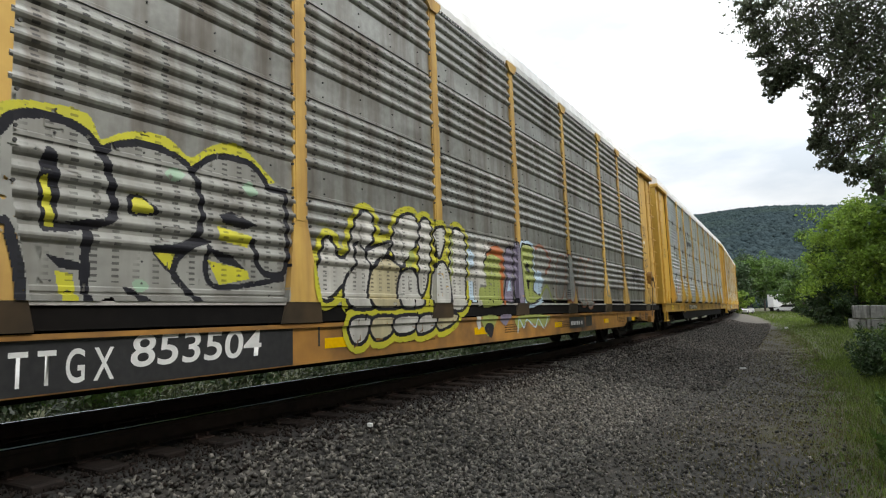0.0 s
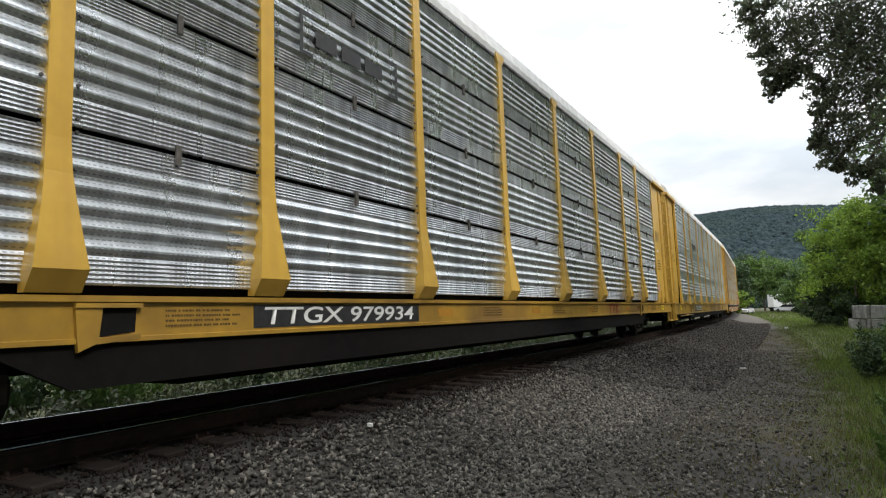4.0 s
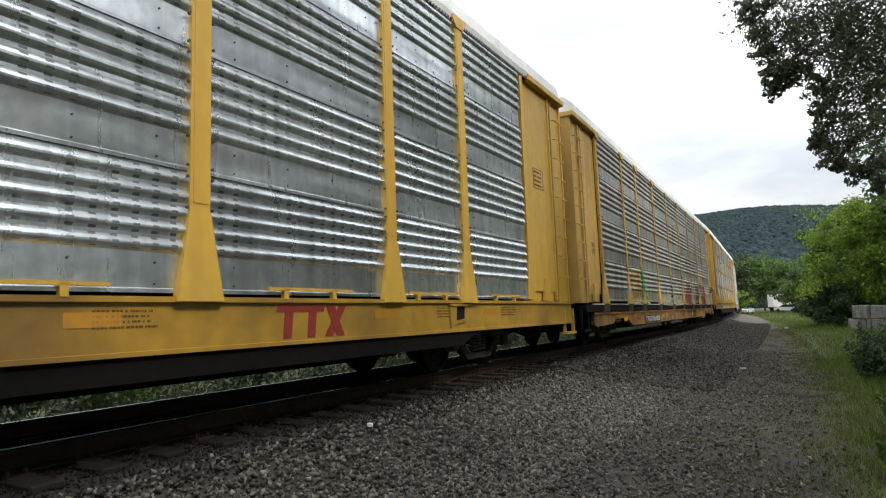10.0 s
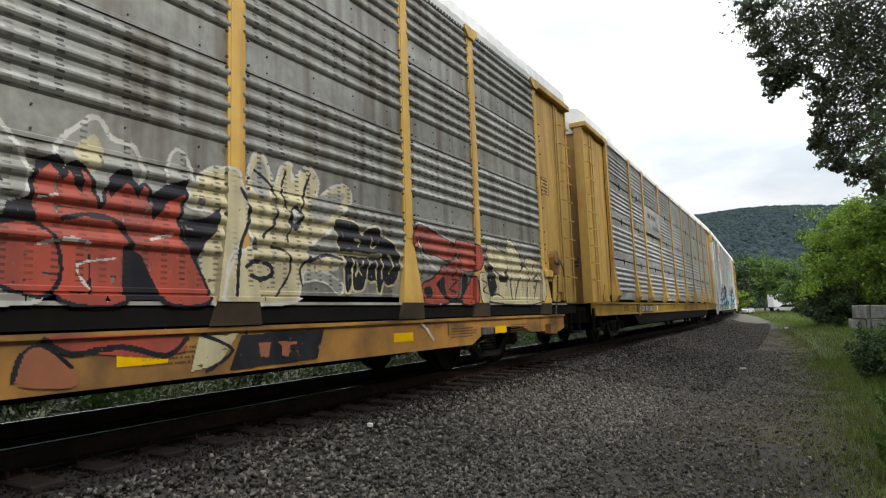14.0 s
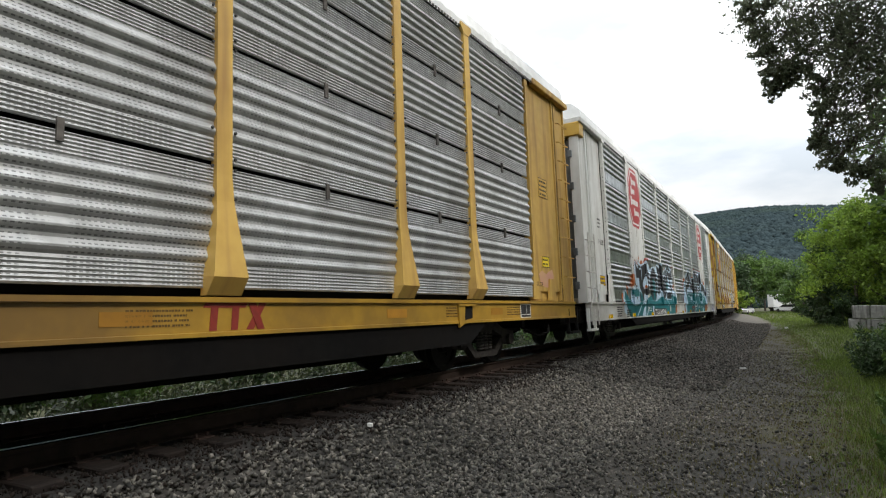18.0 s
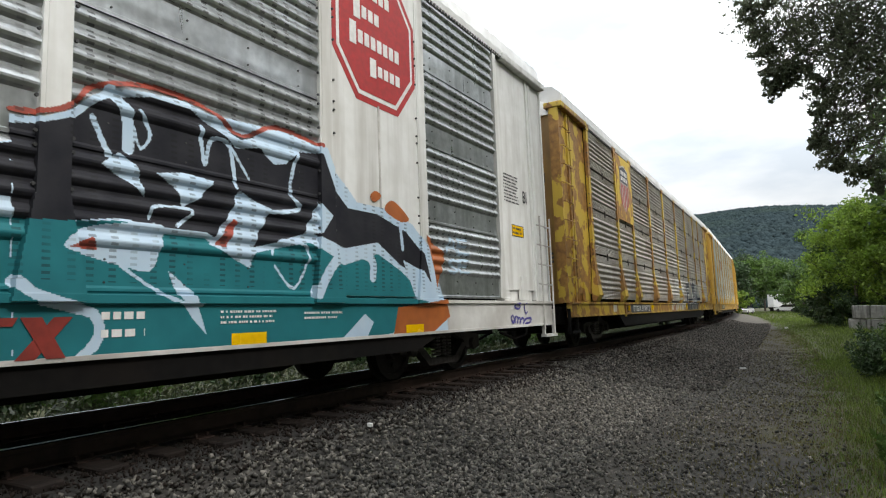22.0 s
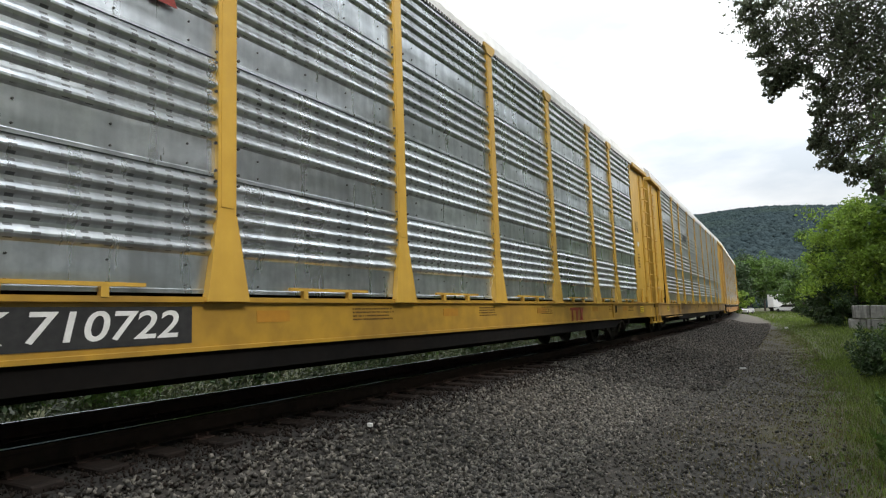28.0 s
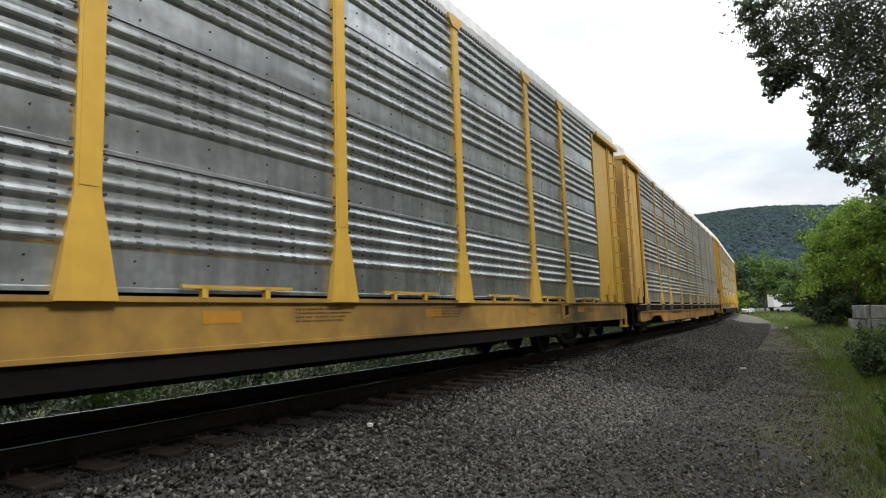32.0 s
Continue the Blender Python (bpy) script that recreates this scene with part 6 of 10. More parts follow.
class Wall:
    """A stretch of a car's side as a field of small cells that takes coats of paint, then becomes a thin skin on the ribs."""

    def __init__(self, x0, x1, z0, z1, cell=0.01, seed=1):
        self.x = np.arange(x0, x1, cell)
        self.z = np.arange(z0, z1, cell)
        self.cell = cell
        self.gx, self.gz = np.meshgrid(self.x + cell / 2, self.z + cell / 2)
        self.id = np.full(self.gx.shape, -1)
        self.mats = []
        rng = np.random.default_rng(seed)
        coarse = rng.random((len(self.z) // 6 + 3, len(self.x) // 6 + 3)) - 0.5
        iz, ix = np.arange(len(self.z)) / 6, np.arange(len(self.x)) / 6
        a, b = iz.astype(int), ix.astype(int)
        fz, fx = (iz - a)[:, None], (ix - b)[None, :]
        self.wob = (coarse[a][:, b] * (1 - fz) * (1 - fx) + coarse[a + 1][:, b] * fz * (1 - fx) + coarse[a][:, b + 1] * (1 - fz) * fx + coarse[a + 1][:, b + 1] * fz * fx)

    def coat(self, mask, mat):
        if mat not in self.mats:
            self.mats.append(mat)
        self.id[mask] = self.mats.index(mat)

    def strokes(self, lines):
        d = np.full(self.gx.shape, 99.0)
        for line in lines:
            for (ax, az), (bx, bz) in zip(line, line[1:]):
                ex, ez = bx - ax, bz - az
                t = np.clip(((self.gx - ax) * ex + (self.gz - az) * ez) / max(ex * ex + ez * ez, 1e-9), 0, 1)
                d = np.minimum(d, np.hypot(self.gx - ax - t * ex, self.gz - az - t * ez))
        return d

    def word(self, text, x0, x1, z0, z1, r, wave=0.0, lean=0.0, seed=0):
        """The distance field of a word of round strokes inside a box."""
        rng = random.Random(seed)
        lines = []
        n = len(text)
        step = (x1 - x0) / n
        for i, ch in enumerate(text):
            up, dn = wave * rng.uniform(-1, 1), wave * rng.uniform(-0.6, 0.6)
            a, b = x0 + i * step + r, x0 + (i + 1) * step - r * 0.7
            for ln in GLYPH.get(ch, []):
                lines.append([(a + (b - a) * p + lean * q, z0 + dn + r + (z1 - z0 + up - dn - 2 * r) * q) for p, q in ln])
        return self.strokes(lines)

    def near(self, pts, pad):
        """The window of cells round some points."""
        xs, zs = [q[0] for q in pts], [q[1] for q in pts]
        a, b = np.searchsorted(self.x, (min(xs) - pad, max(xs) + pad))
        c, d = np.searchsorted(self.z, (min(zs) - pad, max(zs) + pad))
        return slice(max(c - 1, 0), d + 1), slice(max(a - 1, 0), b + 1)

    def inside(self, pts, win):
        gx, gz = self.gx[win], self.gz[win]
        odd = np.zeros(gx.shape, bool)
        for (ax, az), (bx, bz) in zip(pts, pts[1:] + pts[:1]):
            if az != bz:
                odd ^= ((az > gz) != (bz > gz)) & (gx < (bx - ax) * (gz - az) / (bz - az) + ax)
        return odd

    def reach(self, lines, win):
        gx, gz = self.gx[win], self.gz[win]
        d = np.full(gx.shape, 99.0)
        for (ax, az), (bx, bz) in zip(lines, lines[1:]):
            ex, ez = bx - ax, bz - az
            t = np.clip(((gx - ax) * ex + (gz - az) * ez) / max(ex * ex + ez * ez, 1e-9), 0, 1)
            d = np.minimum(d, np.hypot(gx - ax - t * ex, gz - az - t * ez))
        return d

    def lay(self, win, mask, mat):
        if mat not in self.mats:
            self.mats.append(mat)
        self.id[win][mask] = self.mats.index(mat)

    def fill(self, pts, mat):
        """A rounded patch of paint."""
        pts = rounded(pts, True)
        win = self.near(pts, 0.05)
        self.lay(win, self.inside(pts, win), mat)

    def sharp(self, pts, mat):
        """A patch of paint with corners."""
        win = self.near(pts, 0.05)
        self.lay(win, self.inside(pts, win), mat)

    def line(self, pts, mat, r):
        """One sweep of the can."""
        pts = rounded(pts, False)
        win = self.near(pts, 0.2)
        self.lay(win, self.reach(pts, win) + 0.012 * self.wob[win] < r, mat)

    def shape(self, pts, mat, edge, width):
        """A filled letter with an outline."""
        pts = rounded(pts, True)
        win = self.near(pts, 0.3)
        ins = self.inside(pts, win)
        self.lay(win, ins | (self.reach(pts + pts[:1], win) + 0.012 * self.wob[win] < width), edge)
        self.lay(win, ins, mat)

    def done(self, car, kind, old, label, name="graffiti", boards=()):
        """Every patch of paint that hangs together becomes a part; the specks stay together."""
        c = self.cell
        near, runs, root = {}, [], []

        def find(i):
            while root[i] != i:
                root[i] = root[root[i]]
                i = root[i]
            return i
        if old:
            self.id[self.wob > 0.37] = -1
        last = []
        for j, z in enumerate(self.z):
            row = self.id[j]
            here = []
            if (row < 0).all():
                last = here
                continue
            cut = np.zeros(len(row), int)
            for k, p in enumerate(POSTS):
                if kind == "P":
                    w = 0.109 if z > 1.82 else 0.109 + 0.13 * (1.82 - z) / 0.76
                else:
                    w = float(np.interp(z, (1.115, 1.27, 1.5, 1.75, 1.95), (0.193, 0.193, 0.158, 0.123, 0.103)))
                if z > (1.055 if kind == "P" else 1.11):
                    cut[np.abs(self.gx[j] - p) < w] = k + 1
            for k, (b0, b1) in enumerate(boards):
                if z > 1.13:
                    cut[(self.gx[j] > b0) & (self.gx[j] < b1) & (cut == 0)] = 50 + k
            code = row * 100 + cut
            edges = np.concatenate([[0], np.nonzero(np.diff(code))[0] + 1, [len(row)]])
            at = 0
            for a, b in zip(edges, edges[1:]):
                if row[a] < 0:
                    continue
                i = len(runs)
                runs.append((j, a, b, cut[a]))
                root.append(i)
                if here and runs[here[-1]][2] == a and runs[here[-1]][3] == cut[a]:
                    root[find(i)] = find(here[-1])
                while at < len(last) and runs[last[at]][2] <= a:
                    at += 1
                q = at
                while q < len(last) and runs[last[q]][1] < b:
                    if runs[last[q]][3] == cut[a]:
                        root[find(last[q])] = find(i)
                    q += 1
                here.append(i)
            last = here
        area = {}
        for i, (j, a, b, on) in enumerate(runs):
            area[find(i)] = area.get(find(i), 0) + b - a
        large = sorted((k for k in area if area[k] > 250), key=lambda k: (-area[k], k))[:40]
        lots = {k: ([], [], []) for k in large}
        rest = ([], [], [])
        for i, (j, a, b, on) in enumerate(runs):
            v, f, mi = lots.get(find(i), rest)
            z = self.z[j]
            ds = []
            for zz in (z, z + c):
                key = (round(zz, 4), on)
                if key not in near:
                    near[key] = 0.034 if on >= 50 else sheet_depth(kind, old, POSTS[on - 1] if on else 2.7, zz)
                ds.append(-(W + near[key] + 0.008))
            k = len(v)
            xa, xb = self.x[a], self.x[b - 1] + c
            v += [(xa, ds[0], z), (xb, ds[0], z), (xb, ds[1], z + c), (xa, ds[1], z + c)]
            f.append((k, k + 1, k + 2, k + 3))
            mi.append(int(self.id[j][a]))
            if 0 < on < 50 and abs(xa - POSTS[on - 1]) > 0.09 and xa < POSTS[on - 1]:
                v += [(xa, -W, z), (xa, ds[0], z), (xa, ds[1], z + c), (xa, -W, z + c)]
                f.append((k + 4, k + 5, k + 6, k + 7))
                mi.append(int(self.id[j][a]))
        for k in large:
            part(name, mesh_of(name, lots[k][0], lots[k][1], self.mats, lots[k][2]), car, label)
        if rest[0]:
            part("paint_speck", mesh_of("paint_speck", rest[0], rest[1], self.mats, rest[2]), car, label, kind="stuff")


def lettering(car, text, x0, x1, z0, z1, mat, y=-1.565, slant=0.0, name="lettering", label=""):
    """Words or numbers in the built-in font, fitted into a box on a car's side."""
    cu = bpy.data.curves.new("lettering", "FONT")
    cu.body, cu.extrude, cu.offset = text, 0.0, 0.012
    tmp = bpy.data.objects.new("lettering", cu)
    me = bpy.data.meshes.new_from_object(tmp)
    bpy.data.objects.remove(tmp)
    bpy.data.curves.remove(cu)
    co = np.empty(len(me.vertices) * 3, np.float32)
    me.vertices.foreach_get("co", co)
    co = co.reshape(-1, 3)
    lo, hi = co.min(0), co.max(0)
    u = (co[:, 0] - lo[0]) / max(hi[0] - lo[0], 1e-6)
    w = (co[:, 1] - lo[1]) / max(hi[1] - lo[1], 1e-6)
    out = np.stack([x0 + (x1 - x0) * u + slant * w * (z1 - z0), np.full(len(u), y), z0 + (z1 - z0) * w], 1).astype(np.float32)
    me.vertices.foreach_set("co", out.ravel())
    me.materials.clear()
    me.materials.append(mat)
    me.update()
    return part(name, me, car, label)


def brush(car, lines, r, mat, y, label):
    """Loose strokes of spray paint on a flat plate of a car."""
    b = Build()
    n = 0
    for line in lines:
        pts = rounded(line, False)
        for (x0, z0), (x1, z1) in zip(pts[:-1], pts[1:]):
            k = math.hypot(x1 - x0, z1 - z0) or 1.0
            ux, uz = (x1 - x0) / k * r * 0.5, (z1 - z0) / k * r * 0.5
            n += 1
            b.prism([(x0 - ux - uz, z0 - uz + ux), (x0 - ux + uz, z0 - uz - ux), (x1 + ux + uz, z1 + uz - ux), (x1 + ux - uz, z1 + uz + ux)], "y", y, y - 0.001 - 0.0002 * (n % 9))
    part("graffiti", b.done("graffiti", mat), car, label)


def plates(car, name, boxes, mat, y=-1.562, label="", thick=0.004):
    """Flat painted or stuck-on plates, each a part."""
    for x0, x1, z0, z1 in boxes:
        b = Build()
        b.box(x0, x1, y, y + thick + 0.004, z0, z1)
        part(name, b.done(name, mat), car, label)


def bars(car, x0, x1, z0, z1, rows, mat, y=-1.565, name="stencil", seed=0):
    """Small stencilling too small to read, as rows of short bars: one part."""
    rng = random.Random(seed)
    b = Build()
    h = (z1 - z0) / (rows * 2.3)
    for r in range(rows):
        z = z1 - (r + 0.8) * (z1 - z0) / rows
        x = x0
        end = x1 - rng.uniform(0, 0.2) * (x1 - x0)
        while x < end:
            w = rng.uniform(0.6, 1.6) * h
            b.box(x, min(x + w, end), y, y + 0.003, z, z + h)
            x += w + (0.45 if rng.random() < 0.75 else 1.3) * h
    if b.v:
        part(name, b.done(name, mat), car, kind="stuff")


def three_bars(car, x0, x1, z0, z1, mat, y=-1.566):
    """The owner's mark, as plain slanted bars under a top bar."""
    w = (x1 - x0) / 3
    t = (z1 - z0) * 0.2
    strokes = []
    for k in range(2):
        a = x0 + k * w
        strokes.append(([(a + w * 0.28, z0), (a + w * 0.62, z0), (a + w * 0.70, z1 - t), (a + w * 0.36, z1 - t)], 0.0))
    a = x0 + 2 * w
    strokes.append(([(a + w * 0.05, z0), (a + w * 0.42, z0), (a + w * 1.12, z1), (a + w * 0.75, z1)], 0.0))
    strokes.append(([(a + w * 0.62, z0), (a + w * 1.0, z0), (a + w * 0.52, z1), (a + w * 0.12, z1)], -0.002))
    strokes.append(([(x0, z1 - t), (a, z1 - t), (a + 0.03, z1), (x0 + 0.03, z1)], 0.0))
    for pts, dy in strokes:
        b = Build()
        b.prism(pts, "y", y + dy, y + dy + 0.002)
        part("owner_mark", b.done("owner_mark", mat), car, "red painted slanted bar")


def sign(car, x0, x1, z0, z1, y, base, ink, rows, seed=0, label="small warning sign"):
    b = Build()
    b.box(x0, x1, y, y + 0.006, z0, z1)
    s = part("sign", b.done("sign", base), car, label)
    fr = Build()
    t = 0.012
    for q in ((x0, x1, z0, z0 + t), (x0, x1, z1 - t, z1), (x0, x0 + t, z0 + t, z1 - t), (x1 - t, x1, z0 + t, z1 - t)):
        fr.box(q[0], q[1], y - 0.003, y - 0.001, q[2], q[3])
    part("border", fr.done("border", ink), s)
    bars(s, x0 + 0.04, x1 - 0.04, z0 + 0.03, z1 - 0.02, rows, ink, y - 0.003, seed=seed)


def no_entry(car, x, z, y):
    """A white plate with a red ring and slash."""
    b = Build()
    b.prism([(x + 0.135 * math.cos(a), z + 0.02 + 0.17 * math.sin(a)) for a in np.arange(24) * 0.2618], "y", y, y + 0.006)
    s = part("sign", b.done("sign", WHITE), car, "round white sign with a red ring and slash")
    b = Build()
    n = 20
    o = [(x + 0.125 * math.cos(6.2832 * k / n), z + 0.02 + 0.16 * math.sin(6.2832 * k / n)) for k in range(n)]
    i = [(x + 0.105 * math.cos(6.2832 * k / n), z + 0.02 + 0.135 * math.sin(6.2832 * k / n)) for k in range(n)]
    for k in range(n):
        m = (k + 1) % n
        b.prism([o[k], o[m], i[m], i[k]], "y", y - 0.004, y - 0.001)
    b.prism([(x - 0.075, z + 0.08), (x - 0.055, z + 0.11), (x + 0.075, z - 0.05), (x + 0.055, z - 0.075)], "y", y - 0.006, y - 0.002)
    part("ring", b.done("ring", RED), s)


def bracket_mark(car, x0, x1, z0, z1, mat, y):
    """A road's mark as two square brackets round plain bars."""
    t = 0.05
    for x, d in ((x0, 1), (x1, -1)):
        b = Build()
        b.prism([(x, z0), (x + d * 0.2, z0), (x + d * 0.2, z0 + t), (x + d * t, z0 + t), (x + d * t, z1 - t), (x + d * 0.2, z1 - t), (x + d * 0.2, z1), (x, z1)], "y", y, y + 0.004)
        part("bracket", b.done("bracket", mat), car, "black painted bracket")
    w = (x1 - x0 - 0.5) / 3
    plates(car, "bar", [(x0 + 0.25 + k * w, x0 + 0.25 + (k + 0.8) * w, z0 + 0.16, z1 - 0.16) for k in range(3)], mat, y, "black painted bar")


def common_marks(car, y, ink, seed, patch=BROWN_PATCH, old=False):
    if old:
        plates(car, "seam", [(x, x + 0.025, 0.60, 0.80) for x in (-11.3, -7.95, -3.9, -1.2, 1.5, 4.3, 7.9, 11.3)], BOLT_DARK, y, "dark weld seam")
    rng = random.Random(seed)
    z = 0.55 if old else 0.85
    for k, x in enumerate((-10.6, -8.0, -2.4, 0.7, 3.3, 8.0, 10.0)):
        bars(car, x, x + rng.uniform(0.5, 0.9), z, z + 0.16, 4, STENCIL if ink == BLACK else ink, y, seed=seed + k)
    plates(car, "reflector", [(x, x + 0.42, z + 0.02, z + 0.13) for x in (-9.6, -3.8, -0.4, 3.1, 6.6, 9.4)], REFLECTOR if old else patch, y, "rectangular reflective patch")


# car by car
def marks_a(car):
    plates(car, "number_panel", [(-7.32, -4.27, 0.44, 0.835)], BLACK, -1.549, "black painted number panel")
    lettering(car, "T T G X", -6.79, -6.09, 0.49, 0.73, WHITE, -1.552, label="white stencilled car letters")
    lettering(car, "853504", -5.97, -4.69, 0.56, 0.81, WHITE, -1.552, 0.1, label="white stencilled car number")
    plates(car, "number_panel", [(4.0, 5.0, 0.52, 0.76), (5.15, 5.6, 0.54, 0.78)], BLACK, -1.549, "small black panel")
    bars(car, 4.1, 4.9, 0.55, 0.74, 1, WHITE, -1.552, seed=3)
    common_marks(car, -1.549, BLACK, 11, old=True)
    sign(car, 11.22, 11.66, 0.56, 0.77, -1.549, ORANGE_OLD, BLACK, 3, 14, "stencilled box on the sill")
    bars(car, 10.84, 11.18, 0.62, 0.75, 3, STENCIL, -1.549, seed=15)
    w = Wall(-7.6, -4.25, 1.06, 2.6, seed=1)
    w.line([(-6.95, 2.27), (-6.79, 2.36), (-6.61, 2.39), (-6.37, 2.39), (-6.25, 2.21), (-6.03, 2.33), (-5.73, 2.37), (-5.47, 2.24), (-5.25, 2.39), (-4.95, 2.46), (-4.53, 2.20)], SPRAY_YELLOW, 0.050)
    w.fill([(-6.93, 2.16), (-6.85, 2.27), (-6.75, 2.33), (-6.61, 2.35), (-6.41, 2.32), (-6.27, 2.21), (-6.19, 2.06), (-6.15, 1.85), (-6.17, 1.66), (-6.33, 1.59), (-6.31, 1.01), (-6.75, 1.02), (-6.79, 1.48), (-6.91, 1.54)], SPRAY_GREY)
    w.fill([(-6.23, 2.18), (-6.11, 2.26), (-5.93, 2.31), (-5.73, 2.30), (-5.53, 2.24), (-5.43, 2.11), (-5.37, 1.92), (-5.39, 1.67), (-5.31, 1.53), (-5.27, 1.01), (-6.31, 1.01), (-6.33, 1.59), (-6.17, 1.66)], SPRAY_GREY)
    w.fill([(-5.45, 2.18), (-5.27, 2.33), (-5.09, 2.38), (-4.83, 2.37), (-4.63, 2.22), (-4.39, 2.18), (-4.39, 1.37), (-4.47, 1.00), (-5.27, 1.01), (-5.35, 1.47), (-5.37, 1.92)], SPRAY_GREY)
    w.line([(-6.93, 2.15), (-6.85, 2.27), (-6.75, 2.33), (-6.61, 2.35), (-6.41, 2.32), (-6.29, 2.24), (-6.19, 2.06), (-6.15, 1.85), (-6.17, 1.66), (-6.55, 1.57)], SPRAY_BLACK, 0.035)
    w.fill([(-6.67, 1.85), (-6.65, 2.05), (-6.61, 2.13), (-6.55, 2.07), (-6.53, 1.87), (-6.55, 1.59), (-6.63, 1.53), (-6.65, 1.65)], SPRAY_BLACK)
    w.sharp([(-6.65, 1.91), (-6.61, 1.93), (-6.55, 1.57), (-6.61, 1.57)], SPRAY_YELLOW)
    w.line([(-6.87, 1.57), (-6.79, 1.29), (-6.77, 1.02)], SPRAY_BLACK, 0.035)
    w.line([(-6.33, 1.56), (-6.33, 1.01)], SPRAY_BLACK, 0.035)
    w.sharp([(-6.59, 1.38), (-6.35, 1.33), (-6.33, 1.27), (-6.51, 1.29)], SPRAY_BLACK)
    w.sharp([(-6.53, 1.27), (-6.41, 1.25), (-6.39, 1.03), (-6.49, 1.03)], SPRAY_YELLOW)
    w.line([(-6.23, 2.18), (-6.11, 2.26), (-5.93, 2.31), (-5.73, 2.30), (-5.53, 2.24), (-5.43, 2.11), (-5.37, 1.92), (-5.37, 1.72), (-5.43, 1.60)], SPRAY_BLACK, 0.030)
    w.fill([(-6.03, 1.87), (-5.91, 1.89), (-5.79, 1.80), (-5.79, 1.75), (-6.01, 1.73)], SPRAY_BLACK)
    w.fill([(-5.99, 1.85), (-5.91, 1.87), (-5.83, 1.80), (-5.83, 1.76), (-5.99, 1.75)], SPRAY_YELLOW)
    w.sharp([(-5.85, 1.50), (-5.61, 1.53), (-5.41, 1.62), (-5.23, 1.58), (-5.45, 1.51), (-5.57, 1.39), (-5.61, 1.26), (-5.71, 1.33)], SPRAY_BLACK)
    w.sharp([(-5.79, 1.45), (-5.61, 1.45), (-5.65, 1.32), (-5.73, 1.38)], SPRAY_YELLOW)
    w.line([(-5.61, 1.27), (-5.43, 1.08), (-5.35, 1.01)], SPRAY_BLACK, 0.030)
    w.fill([(-6.05, 1.16), (-5.95, 1.14), (-5.75, 0.99), (-5.85, 0.99)], SPRAY_BLACK)
    w.line([(-5.43, 2.20), (-5.27, 2.33), (-5.09, 2.38), (-4.83, 2.37), (-4.65, 2.25), (-4.59, 2.16), (-4.37, 2.17)], SPRAY_BLACK, 0.030)
    w.line([(-4.39, 2.17), (-4.37, 1.43), (-4.53, 1.32), (-4.71, 1.38), (-4.81, 1.62)], SPRAY_BLACK, 0.030)
    w.sharp([(-5.19, 1.83), (-5.03, 1.88), (-4.77, 1.78), (-4.89, 1.73), (-5.15, 1.76)], SPRAY_BLACK)
    w.sharp([(-5.19, 1.73), (-4.83, 1.67), (-4.85, 1.56), (-5.19, 1.61)], SPRAY_YELLOW)
    w.line([(-5.29, 1.53), (-5.31, 1.33), (-5.23, 1.20), (-4.95, 1.20), (-4.41, 1.29)], SPRAY_BLACK, 0.025)
    w.sharp([(-5.29, 1.42), (-4.85, 1.35), (-4.83, 1.27), (-5.17, 1.21)], SPRAY_YELLOW)
    w.sharp([(-5.33, 1.53), (-5.03, 1.47), (-4.87, 1.35), (-5.15, 1.41)], SPRAY_BLACK)
    w.fill([(-5.73, 2.10), (-5.63, 2.17), (-5.53, 2.13), (-5.63, 2.05)], SPRAY_MINT)
    w.fill([(-5.97, 1.21), (-5.89, 1.23), (-5.83, 1.17), (-5.93, 1.13)], SPRAY_MINT)
    w.fill([(-4.93, 2.12), (-4.83, 2.19), (-4.75, 2.09), (-4.85, 2.05)], SPRAY_MINT)
    w.done(car, "P", True, "large silver bubble letters with black outline and yellow halo")
    w = Wall(-4.35, -0.55, 0.44, 2.4, seed=2)
    w.shape([(-3.87, 1.10), (-3.91, 1.39), (-3.81, 1.71), (-3.71, 1.73), (-3.59, 1.55), (-3.43, 1.58), (-3.33, 1.88), (-3.19, 2.09), (-3.03, 2.12), (-2.95, 1.99), (-2.99, 1.81), (-3.13, 1.65), (-2.63, 1.80), (-2.67, 1.70), (-2.97, 1.52), (-3.21, 1.29), (-3.47, 1.29), (-3.67, 1.16)], SPRAY_WHITE, SPRAY_YELLOW, 0.12)
    w.shape([(-3.43, 1.03), (-3.45, 1.29), (-3.27, 1.49), (-3.29, 1.69), (-3.19, 1.70), (-3.05, 1.50), (-2.99, 1.30), (-2.95, 1.03)], SPRAY_WHITE, SPRAY_YELLOW, 0.12)
    w.shape([(-2.99, 1.03), (-3.01, 1.30), (-2.89, 1.51), (-2.65, 1.60), (-2.43, 1.50), (-2.37, 1.25), (-2.41, 1.03)], SPRAY_CREAM, SPRAY_YELLOW, 0.12)
    w.shape([(-2.41, 1.03), (-2.39, 1.36), (-2.21, 1.49), (-2.01, 1.41), (-1.93, 1.18), (-1.95, 1.03)], SPRAY_WHITE, SPRAY_YELLOW, 0.12)
    w.shape([(-2.55, 1.67), (-2.51, 1.97), (-2.35, 2.15), (-2.07, 2.22), (-1.97, 2.10), (-1.99, 1.91), (-2.23, 1.66), (-2.37, 1.54)], SPRAY_WHITE, SPRAY_YELLOW, 0.12)
    w.shape([(-1.95, 1.49), (-1.89, 2.11), (-1.67, 2.19), (-1.65, 1.98), (-1.75, 1.34), (-1.91, 1.18)], SPRAY_WHITE, SPRAY_YELLOW, 0.12)
